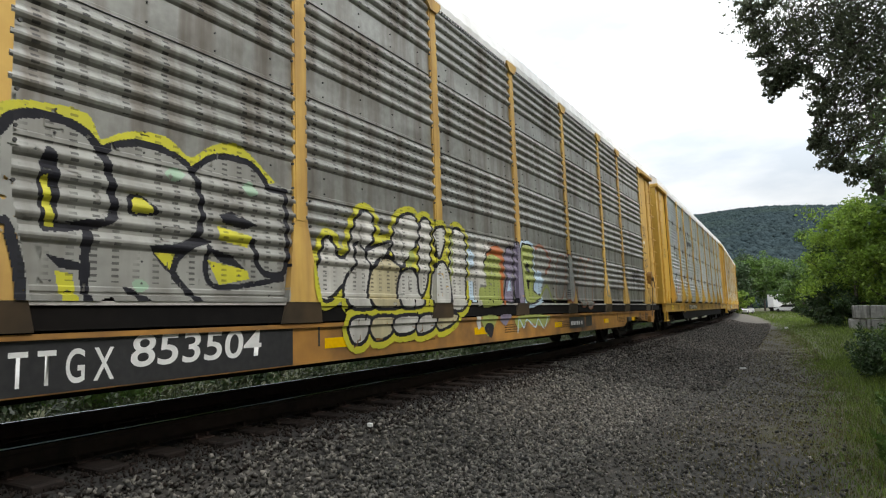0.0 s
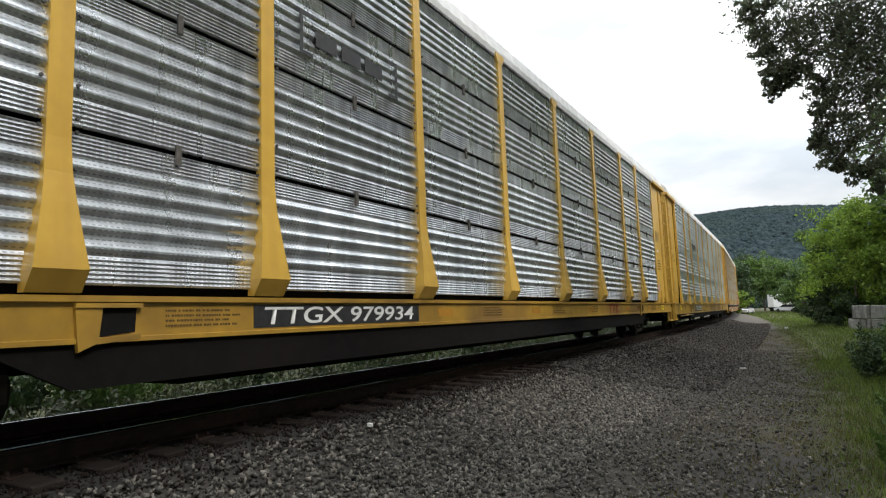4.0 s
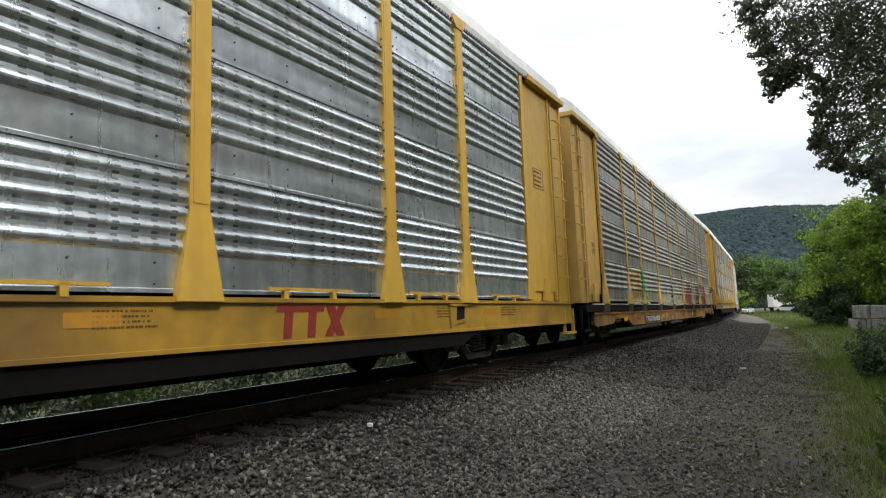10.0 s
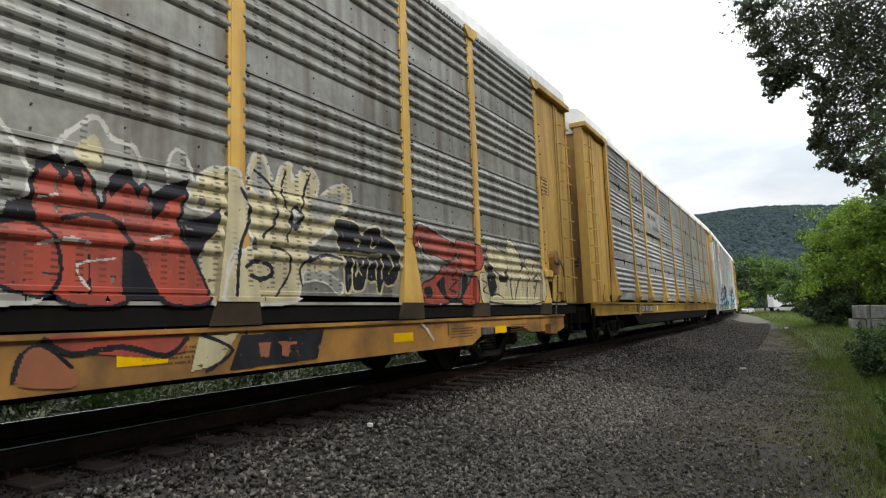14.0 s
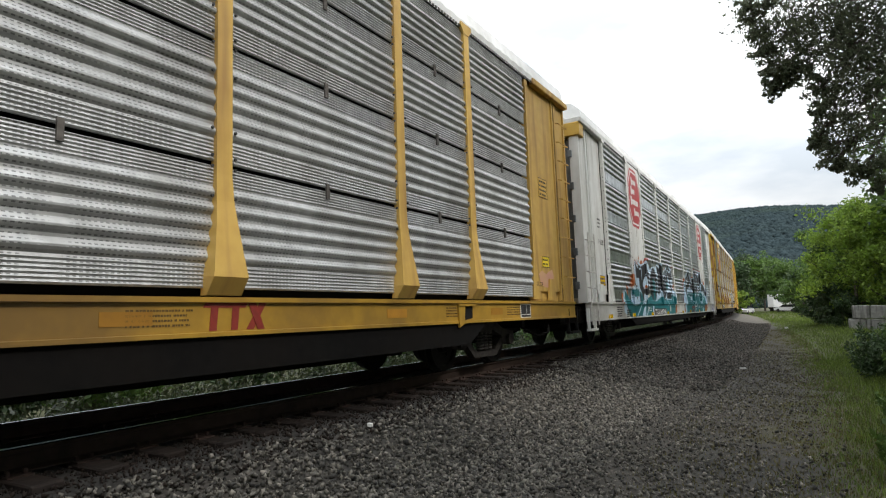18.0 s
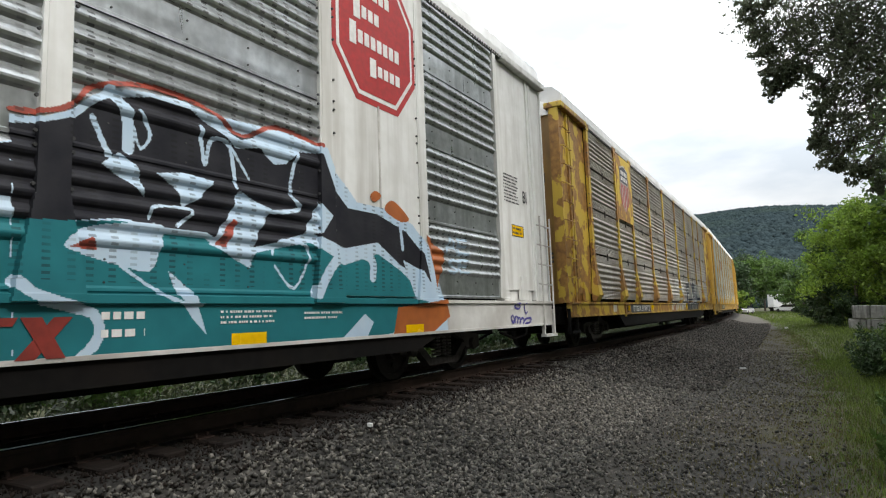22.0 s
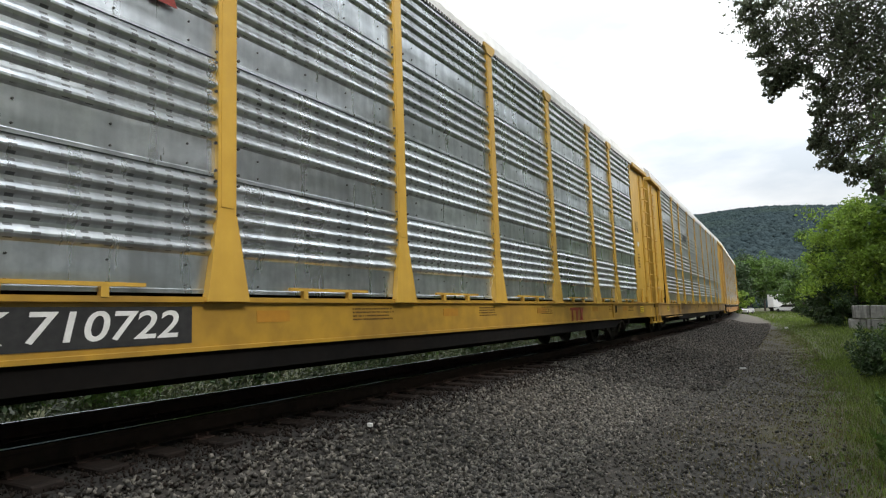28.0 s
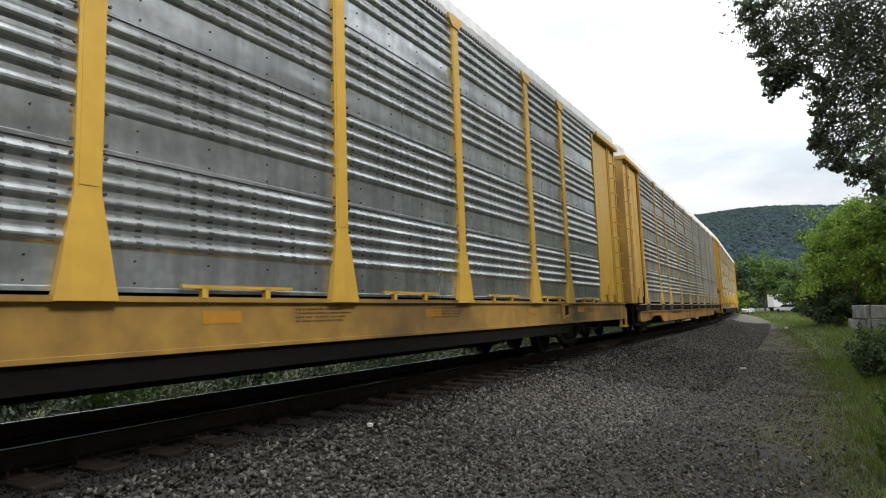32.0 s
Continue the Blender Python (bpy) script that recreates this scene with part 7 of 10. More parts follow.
    w.shape([(-1.63, 1.03), (-1.61, 1.35), (-1.53, 1.57), (-1.33, 1.60), (-1.23, 1.36), (-1.29, 1.03)], SPRAY_WHITE, SPRAY_YELLOW, 0.12)
    w.shape([(-1.51, 1.83), (-1.53, 2.07), (-1.29, 2.11), (-1.31, 1.93), (-1.47, 1.71)], SPRAY_WHITE, SPRAY_YELLOW, 0.12)
    w.shape([(-1.17, 1.03), (-1.13, 1.61), (-1.05, 2.04), (-0.87, 2.16), (-0.67, 2.03), (-0.65, 1.64), (-0.73, 1.03)], SPRAY_WHITE, SPRAY_YELLOW, 0.12)
    w.shape([(-3.39, 0.85), (-3.05, 0.86), (-3.13, 0.64), (-3.33, 0.62)], SPRAY_WHITE, SPRAY_YELLOW, 0.12)
    w.shape([(-2.99, 0.86), (-2.55, 0.86), (-2.63, 0.68), (-2.93, 0.64)], SPRAY_CREAM, SPRAY_YELLOW, 0.12)
    w.shape([(-2.53, 0.86), (-2.01, 0.87), (-2.11, 0.71), (-2.47, 0.69)], SPRAY_WHITE, SPRAY_YELLOW, 0.12)
    w.shape([(-1.95, 0.87), (-1.55, 0.87), (-1.63, 0.72), (-1.99, 0.67)], SPRAY_WHITE, SPRAY_YELLOW, 0.12)
    w.shape([(-1.49, 0.87), (-1.01, 0.88), (-1.07, 0.78), (-1.45, 0.70)], SPRAY_CREAM, SPRAY_YELLOW, 0.12)
    w.shape([(-3.87, 1.10), (-3.91, 1.39), (-3.81, 1.71), (-3.71, 1.73), (-3.59, 1.55), (-3.43, 1.58), (-3.33, 1.88), (-3.19, 2.09), (-3.03, 2.12), (-2.95, 1.99), (-2.99, 1.81), (-3.13, 1.65), (-2.63, 1.80), (-2.67, 1.70), (-2.97, 1.52), (-3.21, 1.29), (-3.47, 1.29), (-3.67, 1.16)], SPRAY_WHITE, SPRAY_BLACK, 0.045)
    w.shape([(-3.43, 1.03), (-3.45, 1.29), (-3.27, 1.49), (-3.29, 1.69), (-3.19, 1.70), (-3.05, 1.50), (-2.99, 1.30), (-2.95, 1.03)], SPRAY_WHITE, SPRAY_BLACK, 0.045)
    w.shape([(-2.99, 1.03), (-3.01, 1.30), (-2.89, 1.51), (-2.65, 1.60), (-2.43, 1.50), (-2.37, 1.25), (-2.41, 1.03)], SPRAY_CREAM, SPRAY_BLACK, 0.045)
    w.shape([(-2.41, 1.03), (-2.39, 1.36), (-2.21, 1.49), (-2.01, 1.41), (-1.93, 1.18), (-1.95, 1.03)], SPRAY_WHITE, SPRAY_BLACK, 0.045)
    w.shape([(-2.55, 1.67), (-2.51, 1.97), (-2.35, 2.15), (-2.07, 2.22), (-1.97, 2.10), (-1.99, 1.91), (-2.23, 1.66), (-2.37, 1.54)], SPRAY_WHITE, SPRAY_BLACK, 0.045)
    w.shape([(-1.95, 1.49), (-1.89, 2.11), (-1.67, 2.19), (-1.65, 1.98), (-1.75, 1.34), (-1.91, 1.18)], SPRAY_WHITE, SPRAY_BLACK, 0.045)
    w.shape([(-1.63, 1.03), (-1.61, 1.35), (-1.53, 1.57), (-1.33, 1.60), (-1.23, 1.36), (-1.29, 1.03)], SPRAY_WHITE, SPRAY_BLACK, 0.045)
    w.shape([(-1.51, 1.83), (-1.53, 2.07), (-1.29, 2.11), (-1.31, 1.93), (-1.47, 1.71)], SPRAY_WHITE, SPRAY_BLACK, 0.045)
    w.shape([(-1.17, 1.03), (-1.13, 1.61), (-1.05, 2.04), (-0.87, 2.16), (-0.67, 2.03), (-0.65, 1.64), (-0.73, 1.03)], SPRAY_WHITE, SPRAY_BLACK, 0.045)
    w.shape([(-3.39, 0.85), (-3.05, 0.86), (-3.13, 0.64), (-3.33, 0.62)], SPRAY_WHITE, SPRAY_BLACK, 0.045)
    w.shape([(-2.99, 0.86), (-2.55, 0.86), (-2.63, 0.68), (-2.93, 0.64)], SPRAY_CREAM, SPRAY_BLACK, 0.045)
    w.shape([(-2.53, 0.86), (-2.01, 0.87), (-2.11, 0.71), (-2.47, 0.69)], SPRAY_WHITE, SPRAY_BLACK, 0.045)
    w.shape([(-1.95, 0.87), (-1.55, 0.87), (-1.63, 0.72), (-1.99, 0.67)], SPRAY_WHITE, SPRAY_BLACK, 0.045)
    w.shape([(-1.49, 0.87), (-1.01, 0.88), (-1.07, 0.78), (-1.45, 0.70)], SPRAY_CREAM, SPRAY_BLACK, 0.045)
    w.line([(-2.51, 2.04), (-2.33, 1.84), (-2.37, 1.61)], SPRAY_GREY, 0.020)
    w.line([(-3.21, 1.69), (-3.19, 1.96)], SPRAY_GREY, 0.020)
    w.line([(-1.05, 2.04), (-1.11, 1.28)], SPRAY_LIME, 0.030)
    w.sharp([(-2.19, 1.70), (-2.05, 1.79), (-2.09, 1.56), (-2.25, 1.51)], SPRAY_LIME)
    w.done(car, "P", True, "fat white bubble letters with black outline and yellow edge")
    w = Wall(-0.65, 6.0, 0.46, 2.4, seed=3)
    w.fill([(-0.58, 1.88), (-0.42, 1.87), (-0.38, 1.68), (-0.56, 1.59)], PALE_BLUE)
    w.sharp([(-0.56, 1.40), (-0.42, 1.41), (-0.40, 1.07), (-0.54, 1.07)], PALE_BLUE)
    w.fill([(-0.38, 1.57), (-0.36, 1.81), (-0.30, 2.00), (-0.14, 2.07), (0.02, 2.08), (0.18, 2.02), (0.22, 1.94), (-0.04, 1.71), (-0.08, 1.56), (-0.18, 1.35), (-0.20, 1.07), (-0.32, 1.01), (-0.38, 1.18)], SPRAY_WHITE)
    w.sharp([(-0.56, 1.53), (0.04, 1.57), (0.06, 1.34), (-0.56, 1.41)], SPRAY_WHITE)
    w.fill([(-0.04, 1.65), (0.06, 1.85), (0.22, 1.97), (0.48, 1.92), (0.64, 1.68), (0.58, 1.35), (0.52, 1.06), (0.22, 1.01), (-0.18, 1.01), (-0.20, 1.29), (0.06, 1.33)], SPRAY_LIME)
    w.fill([(0.06, 1.82), (0.20, 1.97), (0.54, 2.03), (0.70, 1.93), (0.68, 1.69), (0.54, 1.81), (0.30, 1.87)], SPRAY_ORANGE)
    w.sharp([(0.56, 1.72), (0.70, 1.83), (0.72, 1.50), (0.66, 1.03), (0.60, 1.03)], SPRAY_ORANGE)
    w.line([(-0.04, 1.67), (0.06, 1.85), (0.22, 1.95)], SPRAY_BLACK, 0.020)
    w.shape([(0.74, 1.83), (0.88, 2.00), (1.06, 2.00), (1.08, 1.58), (1.04, 1.13), (0.72, 1.13), (0.82, 1.46)], SPRAY_VIOLET, SPRAY_BLACK, 0.03)
    w.sharp([(0.84, 1.27), (0.98, 1.52), (1.02, 1.28)], PALE_BLUE)
    w.shape([(1.46, 2.04), (1.74, 2.14), (2.02, 2.12), (2.04, 1.93), (1.98, 1.72), (2.08, 1.55), (2.02, 1.29), (2.36, 1.18), (1.48, 1.11)], SPRAY_LIME, PALE_BLUE, 0.09)
    w.shape([(1.46, 2.04), (1.74, 2.14), (2.02, 2.12), (2.04, 1.93), (1.98, 1.72), (2.08, 1.55), (2.02, 1.29), (2.36, 1.18), (1.48, 1.11)], SPRAY_LIME, SPRAY_BLACK, 0.035)
    w.shape([(1.20, 1.03), (1.16, 2.01), (1.40, 2.05), (1.38, 1.03)], SPRAY_VIOLET, SPRAY_BLACK, 0.03)
    w.sharp([(1.68, 1.83), (1.84, 1.76), (1.82, 1.63), (1.66, 1.64)], SPRAY_BLACK)
    w.sharp([(1.68, 1.50), (1.86, 1.47), (1.82, 1.32), (1.68, 1.34)], SPRAY_BLACK)
    w.fill([(2.10, 1.61), (2.34, 1.69), (2.52, 1.46), (2.28, 1.24), (2.14, 1.31)], PALE_BLUE)
    w.line([(2.14, 2.09), (2.48, 2.20), (2.84, 2.03), (2.94, 1.87), (2.64, 1.65)], SPRAY_BROWN, 0.030)
    w.line([(2.36, 1.18), (2.74, 1.41), (3.02, 1.10)], SPRAY_LIME, 0.030)
    w.shape([(3.28, 1.23), (3.30, 1.78), (3.48, 2.04), (3.72, 2.06), (3.80, 1.89), (3.72, 1.31), (3.46, 1.15)], SPRAY_GREY, SPRAY_BROWN, 0.03)
    w.shape([(3.88, 1.32), (3.96, 2.06), (4.30, 2.02), (4.26, 1.33), (4.04, 1.10)], SPRAY_GREY, SPRAY_BROWN, 0.03)
    w.shape([(4.74, 1.07), (4.64, 1.58), (4.88, 2.08), (5.10, 2.02), (5.18, 1.86), (5.14, 1.07)], SPRAY_GREY, SPRAY_BROWN, 0.03)
    w.shape([(5.24, 1.05), (5.24, 1.78), (5.52, 2.10), (5.78, 1.99), (5.66, 1.05)], SPRAY_GREY, SPRAY_BROWN, 0.03)
    w.fill([(-0.20, 0.85), (0.38, 0.84), (0.22, 0.61), (0.04, 0.53), (-0.12, 0.72)], SPRAY_LIME)
    w.fill([(-0.06, 0.64), (0.04, 0.74), (0.26, 0.70), (0.16, 0.50)], SPRAY_BLACK)
    w.fill([(0.48, 0.85), (0.92, 0.86), (0.76, 0.69), (0.60, 0.72)], SPRAY_VIOLET)
    w.fill([(1.22, 0.83), (2.76, 0.82), (2.48, 0.61), (1.74, 0.72), (1.50, 0.66), (1.24, 0.62)], SPRAY_LIME)
    w.line([(1.22, 0.54), (1.30, 0.78), (1.50, 0.62), (1.66, 0.77), (2.04, 0.61), (2.20, 0.77), (2.48, 0.58), (2.72, 0.80)], PALE_BLUE, 0.015)
    w.sharp([(-0.38, 0.85), (-0.22, 0.85), (-0.18, 0.68), (-0.28, 0.65)], SPRAY_WHITE)
    w.done(car, "P", True, "mixed lime, violet, white and orange graffiti shapes")
    w = Wall(6.6, 8.8, 1.1, 1.9, seed=5)
    w.coat((w.word("CA~E", 6.75, 8.6, 1.2, 1.75, 0.05, 0.05, 0.1, 4) < 0.03) & (w.wob < 0.12), SPRAY_GREY)
    w.done(car, "P", True, "faded pale tag")
    w = Wall(9.2, 11.3, 1.5, 2.3, seed=5)
    for line in ([(9.92, 1.6), (9.91, 1.8), (9.82, 1.86), (9.88, 1.98), (10.0, 1.99), (9.99, 1.88), (9.91, 1.8)], [(10.03, 1.79), (10.06, 1.97), (10.18, 2.02), (10.2, 1.85), (10.07, 1.86)], [(10.26, 2.01), (10.28, 1.9), (10.42, 1.89), (10.41, 2.0)]):
        w.line(line, SPRAY_BLACK, 0.026)
    for line in ([(10.61, 2.08), (10.53, 2.13), (10.55, 2.0), (10.62, 1.89), (10.57, 1.74), (10.42, 1.71), (10.29, 1.84)], [(10.77, 2.11), (10.67, 1.9), (10.71, 1.83), (10.81, 1.88), (10.79, 2.02)], [(10.87, 1.87), (10.82, 1.81), (10.97, 1.71), (11.07, 1.79)], [(10.66, 1.74), (10.97, 1.67), (10.99, 1.64)]):
        w.line(line, SPRAY_BLACK, 0.019)
    w.done(car, "P", True, "loose black tag across the last bay")
    brush(car, [[(12.01, 2.58), (11.85, 2.5), (11.9, 2.42), (11.98, 2.34), (11.88, 2.25)], [(12.15, 2.53), (12.04, 2.46), (12.04, 2.32), (12.15, 2.35)], [(12.18, 2.4), (12.33, 2.54), (12.21, 2.54), (12.16, 2.3), (12.39, 2.41)], [(11.96, 2.24), (12.39, 2.34)], [(12.11, 2.68), (12.02, 2.48), (12.1, 2.25)]], 0.026, SPRAY_GREY_DARK, -1.502, "faded dark tag on the end plate")
    brush(car, [[(11.49, 1.12), (11.49, 1.26), (11.60, 1.23), (11.51, 1.17), (11.63, 1.12), (11.68, 1.21), (11.73, 1.12), (11.75, 1.21), (11.78, 1.12), (11.82, 1.28), (11.84, 1.12)]], 0.013, SPRAY_BLACK, -1.635, "thin scrawled tag on the post foot")
    brush(car, [[(13.10, 1.50), (13.22, 1.62), (13.12, 1.30)], [(13.26, 1.56), (13.16, 1.42), (13.24, 1.22)]], 0.022, SPRAY_WHITE, -1.492, "white scrawl on the corner strip")
    plates(car, "label_plate", [(11.91, 12.14, 3.06, 3.17)], WHITE, -1.506, "small white label")
    bars(car, 11.92, 12.16, 2.93, 3.03, 2, STENCIL, -1.504, seed=4)
    bars(car, 11.95, 12.35, 2.72, 2.82, 1, STENCIL, -1.504, seed=6)
    sign(car, 11.81, 12.35, 3.30, 3.68, -1.506, YELLOW_OLD, BLACK, 4, 1, "stencilled box on the end plate")


def marks_b(car):
    plates(car, "number_panel", [(-7.1, -4.3, 0.82, 1.035)], BLACK, -1.564, "black number panel")
    lettering(car, "TTGX 979934", -7.0, -4.45, 0.845, 1.015, WHITE, -1.568, 0.2, label="white slanted car number")
    three_bars(car, 4.84, 5.76, 0.80, 1.05, DARK_RED)
    common_marks(car, -1.564, BLACK, 21)
    no_entry(car, -11.55, 1.62, -1.78)
    no_entry(car, 11.42, 1.62, -1.58)
    sign(car, -12.05, -11.6, 0.82, 1.03, -1.566, SIGN_YELLOW, BLACK, 3, 2, "yellow sign with black border")
    sign(car, 11.6, 12.05, 0.82, 1.03, -1.566, SIGN_YELLOW, BLACK, 3, 2, "yellow sign with black border")
    lettering(car, "806927", -12.55, -12.08, 2.86, 3.0, BLACK, -1.506)
    lettering(car, "CSXT", -12.52, -12.14, 3.05, 3.19, BLACK, -1.506)
    sign(car, 11.85, 12.4, 3.35, 3.72, -1.506, YELLOW, BLACK, 4, 3, "stencilled box on the end plate")
    plates(car, "label_plate", [(11.95, 12.15, 2.95, 3.05)], WHITE, -1.506, "small white label")
    bars(car, 11.9, 12.4, 2.3, 2.7, 4, STENCIL, -1.506, seed=5)
    bracket_mark(car, -6.5, -4.7, 3.7, 4.2, BLACK, -W - 0.05)


def marks_c(car):
    plates(car, "number_panel", [(-6.98, -4.35, 0.71, 1.02)], BLACK, -1.564, "black number panel")
    lettering(car, "TTGX 702588", -6.85, -4.48, 0.76, 0.98, WHITE, -1.568, 0.2, label="white slanted car number")
    three_bars(car, 5.05, 6.05, 0.70, 1.03, DARK_RED)
    common_marks(car, -1.564, BLACK, 31)
    bracket_mark(car, -6.5, -4.7, 3.65, 4.25, BLACK, -W - 0.042)
    sign(car, -12.0, -11.55, 0.8, 1.02, -1.566, SIGN_YELLOW, BLACK, 3, 4, "yellow sign with black border")
    lettering(car, "NKCR", -12.46, -12.04, 2.99, 3.12, BLACK, -1.506)
    lettering(car, "5789", -12.44, -12.06, 2.82, 2.95, BLACK, -1.506)
    sign(car, 11.85, 12.35, 3.35, 3.75, -1.506, YELLOW, BLACK, 4, 3, "stencilled box on the end plate")
    bars(car, -3.6, -2.2, 0.7, 0.78, 1, BLACK, seed=6)
    sign(car, -3.05, -2.75, 0.76, 1.0, -1.566, YELLOW, BROWN_PATCH, 2, 4, "outlined yellow plate")


def marks_d(car):
    plates(car, "number_panel", [(-6.85, -4.1, 0.45, 0.70)], BLACK, -1.549, "black number panel")
    lettering(car, "TTGX 851818", -6.7, -4.3, 0.49, 0.66, WHITE, -1.552, 0.2, label="white slanted car number")
    common_marks(car, -1.549, BLACK, 41, old=True)
    lettering(car, "TINX", -12.3, -11.98, 2.46, 2.58, BLACK, -1.506)
    lettering(car, "4277", -12.3, -11.98, 2.30, 2.42, BLACK, -1.506)
    w = Wall(-9.6, -5.6, 1.06, 2.35, seed=6)
    w.shape([(-8.64, 1.63), (-8.58, 1.89), (-8.32, 1.97), (-8.20, 1.81), (-8.38, 1.64), (-8.36, 1.47), (-8.16, 1.46), (-8.14, 1.28), (-8.44, 1.17), (-8.58, 1.31)], SPRAY_BROWN, SPRAY_CREAM, 0.15)
    w.shape([(-8.12, 1.94), (-7.90, 2.01), (-7.84, 1.76), (-8.10, 1.69)], SPRAY_BROWN, SPRAY_CREAM, 0.15)
    w.shape([(-8.08, 1.15), (-8.02, 1.56), (-7.84, 1.63), (-7.80, 1.26), (-7.96, 1.14)], SPRAY_BROWN, SPRAY_CREAM, 0.15)
    w.shape([(-7.78, 1.95), (-7.40, 2.04), (-7.20, 1.53), (-7.14, 1.27), (-7.40, 1.32), (-7.54, 1.61), (-7.58, 1.30), (-7.74, 1.25)], SPRAY_BROWN, SPRAY_CREAM, 0.15)
    w.shape([(-7.12, 2.05), (-6.78, 2.13), (-6.86, 1.83), (-6.48, 1.94), (-6.64, 1.73), (-6.52, 1.53), (-6.14, 1.21), (-6.48, 1.25), (-6.82, 1.54), (-7.06, 1.35), (-7.10, 1.64)], SPRAY_GREEN, SPRAY_CREAM, 0.15)
    w.shape([(-8.64, 1.63), (-8.58, 1.89), (-8.32, 1.97), (-8.20, 1.81), (-8.38, 1.64), (-8.36, 1.47), (-8.16, 1.46), (-8.14, 1.28), (-8.44, 1.17), (-8.58, 1.31)], SPRAY_BROWN, SPRAY_LIME, 0.08)
    w.shape([(-8.12, 1.94), (-7.90, 2.01), (-7.84, 1.76), (-8.10, 1.69)], SPRAY_BROWN, SPRAY_LIME, 0.08)
    w.shape([(-8.08, 1.15), (-8.02, 1.56), (-7.84, 1.63), (-7.80, 1.26), (-7.96, 1.14)], SPRAY_BROWN, SPRAY_LIME, 0.08)
    w.shape([(-7.78, 1.95), (-7.40, 2.04), (-7.20, 1.53), (-7.14, 1.27), (-7.40, 1.32), (-7.54, 1.61), (-7.58, 1.30), (-7.74, 1.25)], SPRAY_BROWN, SPRAY_LIME, 0.08)
    w.shape([(-7.12, 2.05), (-6.78, 2.13), (-6.86, 1.83), (-6.48, 1.94), (-6.64, 1.73), (-6.52, 1.53), (-6.14, 1.21), (-6.48, 1.25), (-6.82, 1.54), (-7.06, 1.35), (-7.10, 1.64)], SPRAY_GREEN, SPRAY_LIME, 0.08)
    w.line([(-9.10, 1.45), (-8.78, 1.53)], SPRAY_WHITE, 0.050)
    w.line([(-6.54, 1.64), (-6.26, 1.60)], SPRAY_WHITE, 0.040)
    w.line([(-7.94, 1.21), (-7.90, 1.07)], SPRAY_CREAM, 0.050)
    w.done(car, "P", True, "brown and green bubble letters with lime edge")
    w = Wall(-4.6, 1.1, 0.46, 2.1, seed=7)
    w.shape([(-3.43, 1.30), (-3.34, 1.52), (-3.23, 1.53), (-3.20, 1.44), (-2.86, 1.47), (-2.82, 1.65), (-2.67, 1.74), (-2.29, 1.76), (-2.20, 1.57), (-2.07, 1.44), (-1.91, 1.37), (-1.64, 1.41), (-1.59, 1.54), (-1.70, 1.64), (-1.60, 1.80), (-1.32, 1.81), (-1.21, 1.73), (-0.71, 1.77), (-0.43, 1.77), (-0.35, 1.91), (-0.04, 1.91), (0.20, 1.77), (0.42, 1.59), (0.37, 1.39), (0.64, 1.40), (0.74, 1.07), (-3.42, 1.05)], SPRAY_GREY, SPRAY_WHITE, 0.03)
    w.fill([(-3.28, 1.45), (-3.23, 1.46), (-3.21, 1.16), (-3.30, 1.12)], SPRAY_CREAM)
    w.fill([(-2.96, 1.40), (-2.73, 1.34), (-2.58, 1.14), (-3.27, 1.08), (-3.19, 1.25)], SPRAY_CREAM)
    w.fill([(-2.66, 1.56), (-2.52, 1.67), (-2.28, 1.68), (-2.16, 1.50), (-2.11, 1.34), (-2.32, 1.31), (-2.51, 1.17), (-2.60, 1.32)], SPRAY_CREAM)
    w.fill([(-2.11, 1.46), (-1.93, 1.33), (-1.98, 1.21), (-2.50, 1.10), (-2.15, 1.26)], SPRAY_CREAM)
    w.fill([(-1.91, 1.31), (-1.49, 1.42), (-1.44, 1.78), (-1.27, 1.77), (-1.21, 1.44), (-1.32, 1.25), (-1.84, 1.21)], SPRAY_CREAM)
    w.sharp([(-1.51, 1.16), (-1.21, 1.23), (-1.18, 1.06), (-1.56, 1.06)], SPRAY_CREAM)
    w.fill([(-1.06, 1.66), (-0.71, 1.66), (-0.78, 1.46), (-0.71, 1.37), (-0.97, 1.12), (-1.15, 1.07), (-1.03, 1.40)], SPRAY_CREAM)
    w.fill([(-0.64, 1.62), (-0.43, 1.59), (-0.51, 1.33), (-0.78, 1.08), (-0.91, 1.07), (-0.71, 1.37)], SPRAY_CREAM)
    w.fill([(-0.36, 1.64), (-0.04, 1.83), (0.29, 1.64), (0.33, 1.53), (0.03, 1.40), (0.19, 1.30), (0.59, 1.31), (0.68, 1.08), (-0.29, 1.08), (-0.44, 1.33)], SPRAY_CREAM)
    w.line([(-1.57, 1.78), (-1.49, 1.42), (-1.64, 1.35)], SPRAY_BLACK, 0.035)
    w.line([(-0.97, 1.59), (-0.88, 1.36), (-1.00, 1.12)], SPRAY_BLACK, 0.018)
    w.line([(-0.47, 1.58), (-0.40, 1.33), (-0.51, 1.10)], SPRAY_BLACK, 0.018)
    w.fill([(0.06, 1.30), (0.36, 1.37), (0.45, 1.32), (0.19, 1.25)], SPRAY_BLACK)
    w.sharp([(-3.10, 1.18), (-3.06, 1.22), (-2.98, 1.21), (-2.97, 1.15), (-3.04, 1.11)], SPRAY_RED)
    w.line([(-2.79, 1.62), (-2.80, 1.44), (-2.65, 1.29)], SPRAY_BLACK, 0.015)
    w.sharp([(-3.03, 0.77), (-2.92, 0.70), (-2.89, 0.80), (-2.84, 0.69), (-2.72, 0.70), (-2.80, 0.63), (-2.75, 0.49), (-2.87, 0.58), (-2.97, 0.50), (-2.95, 0.62)], SPRAY_CREAM)
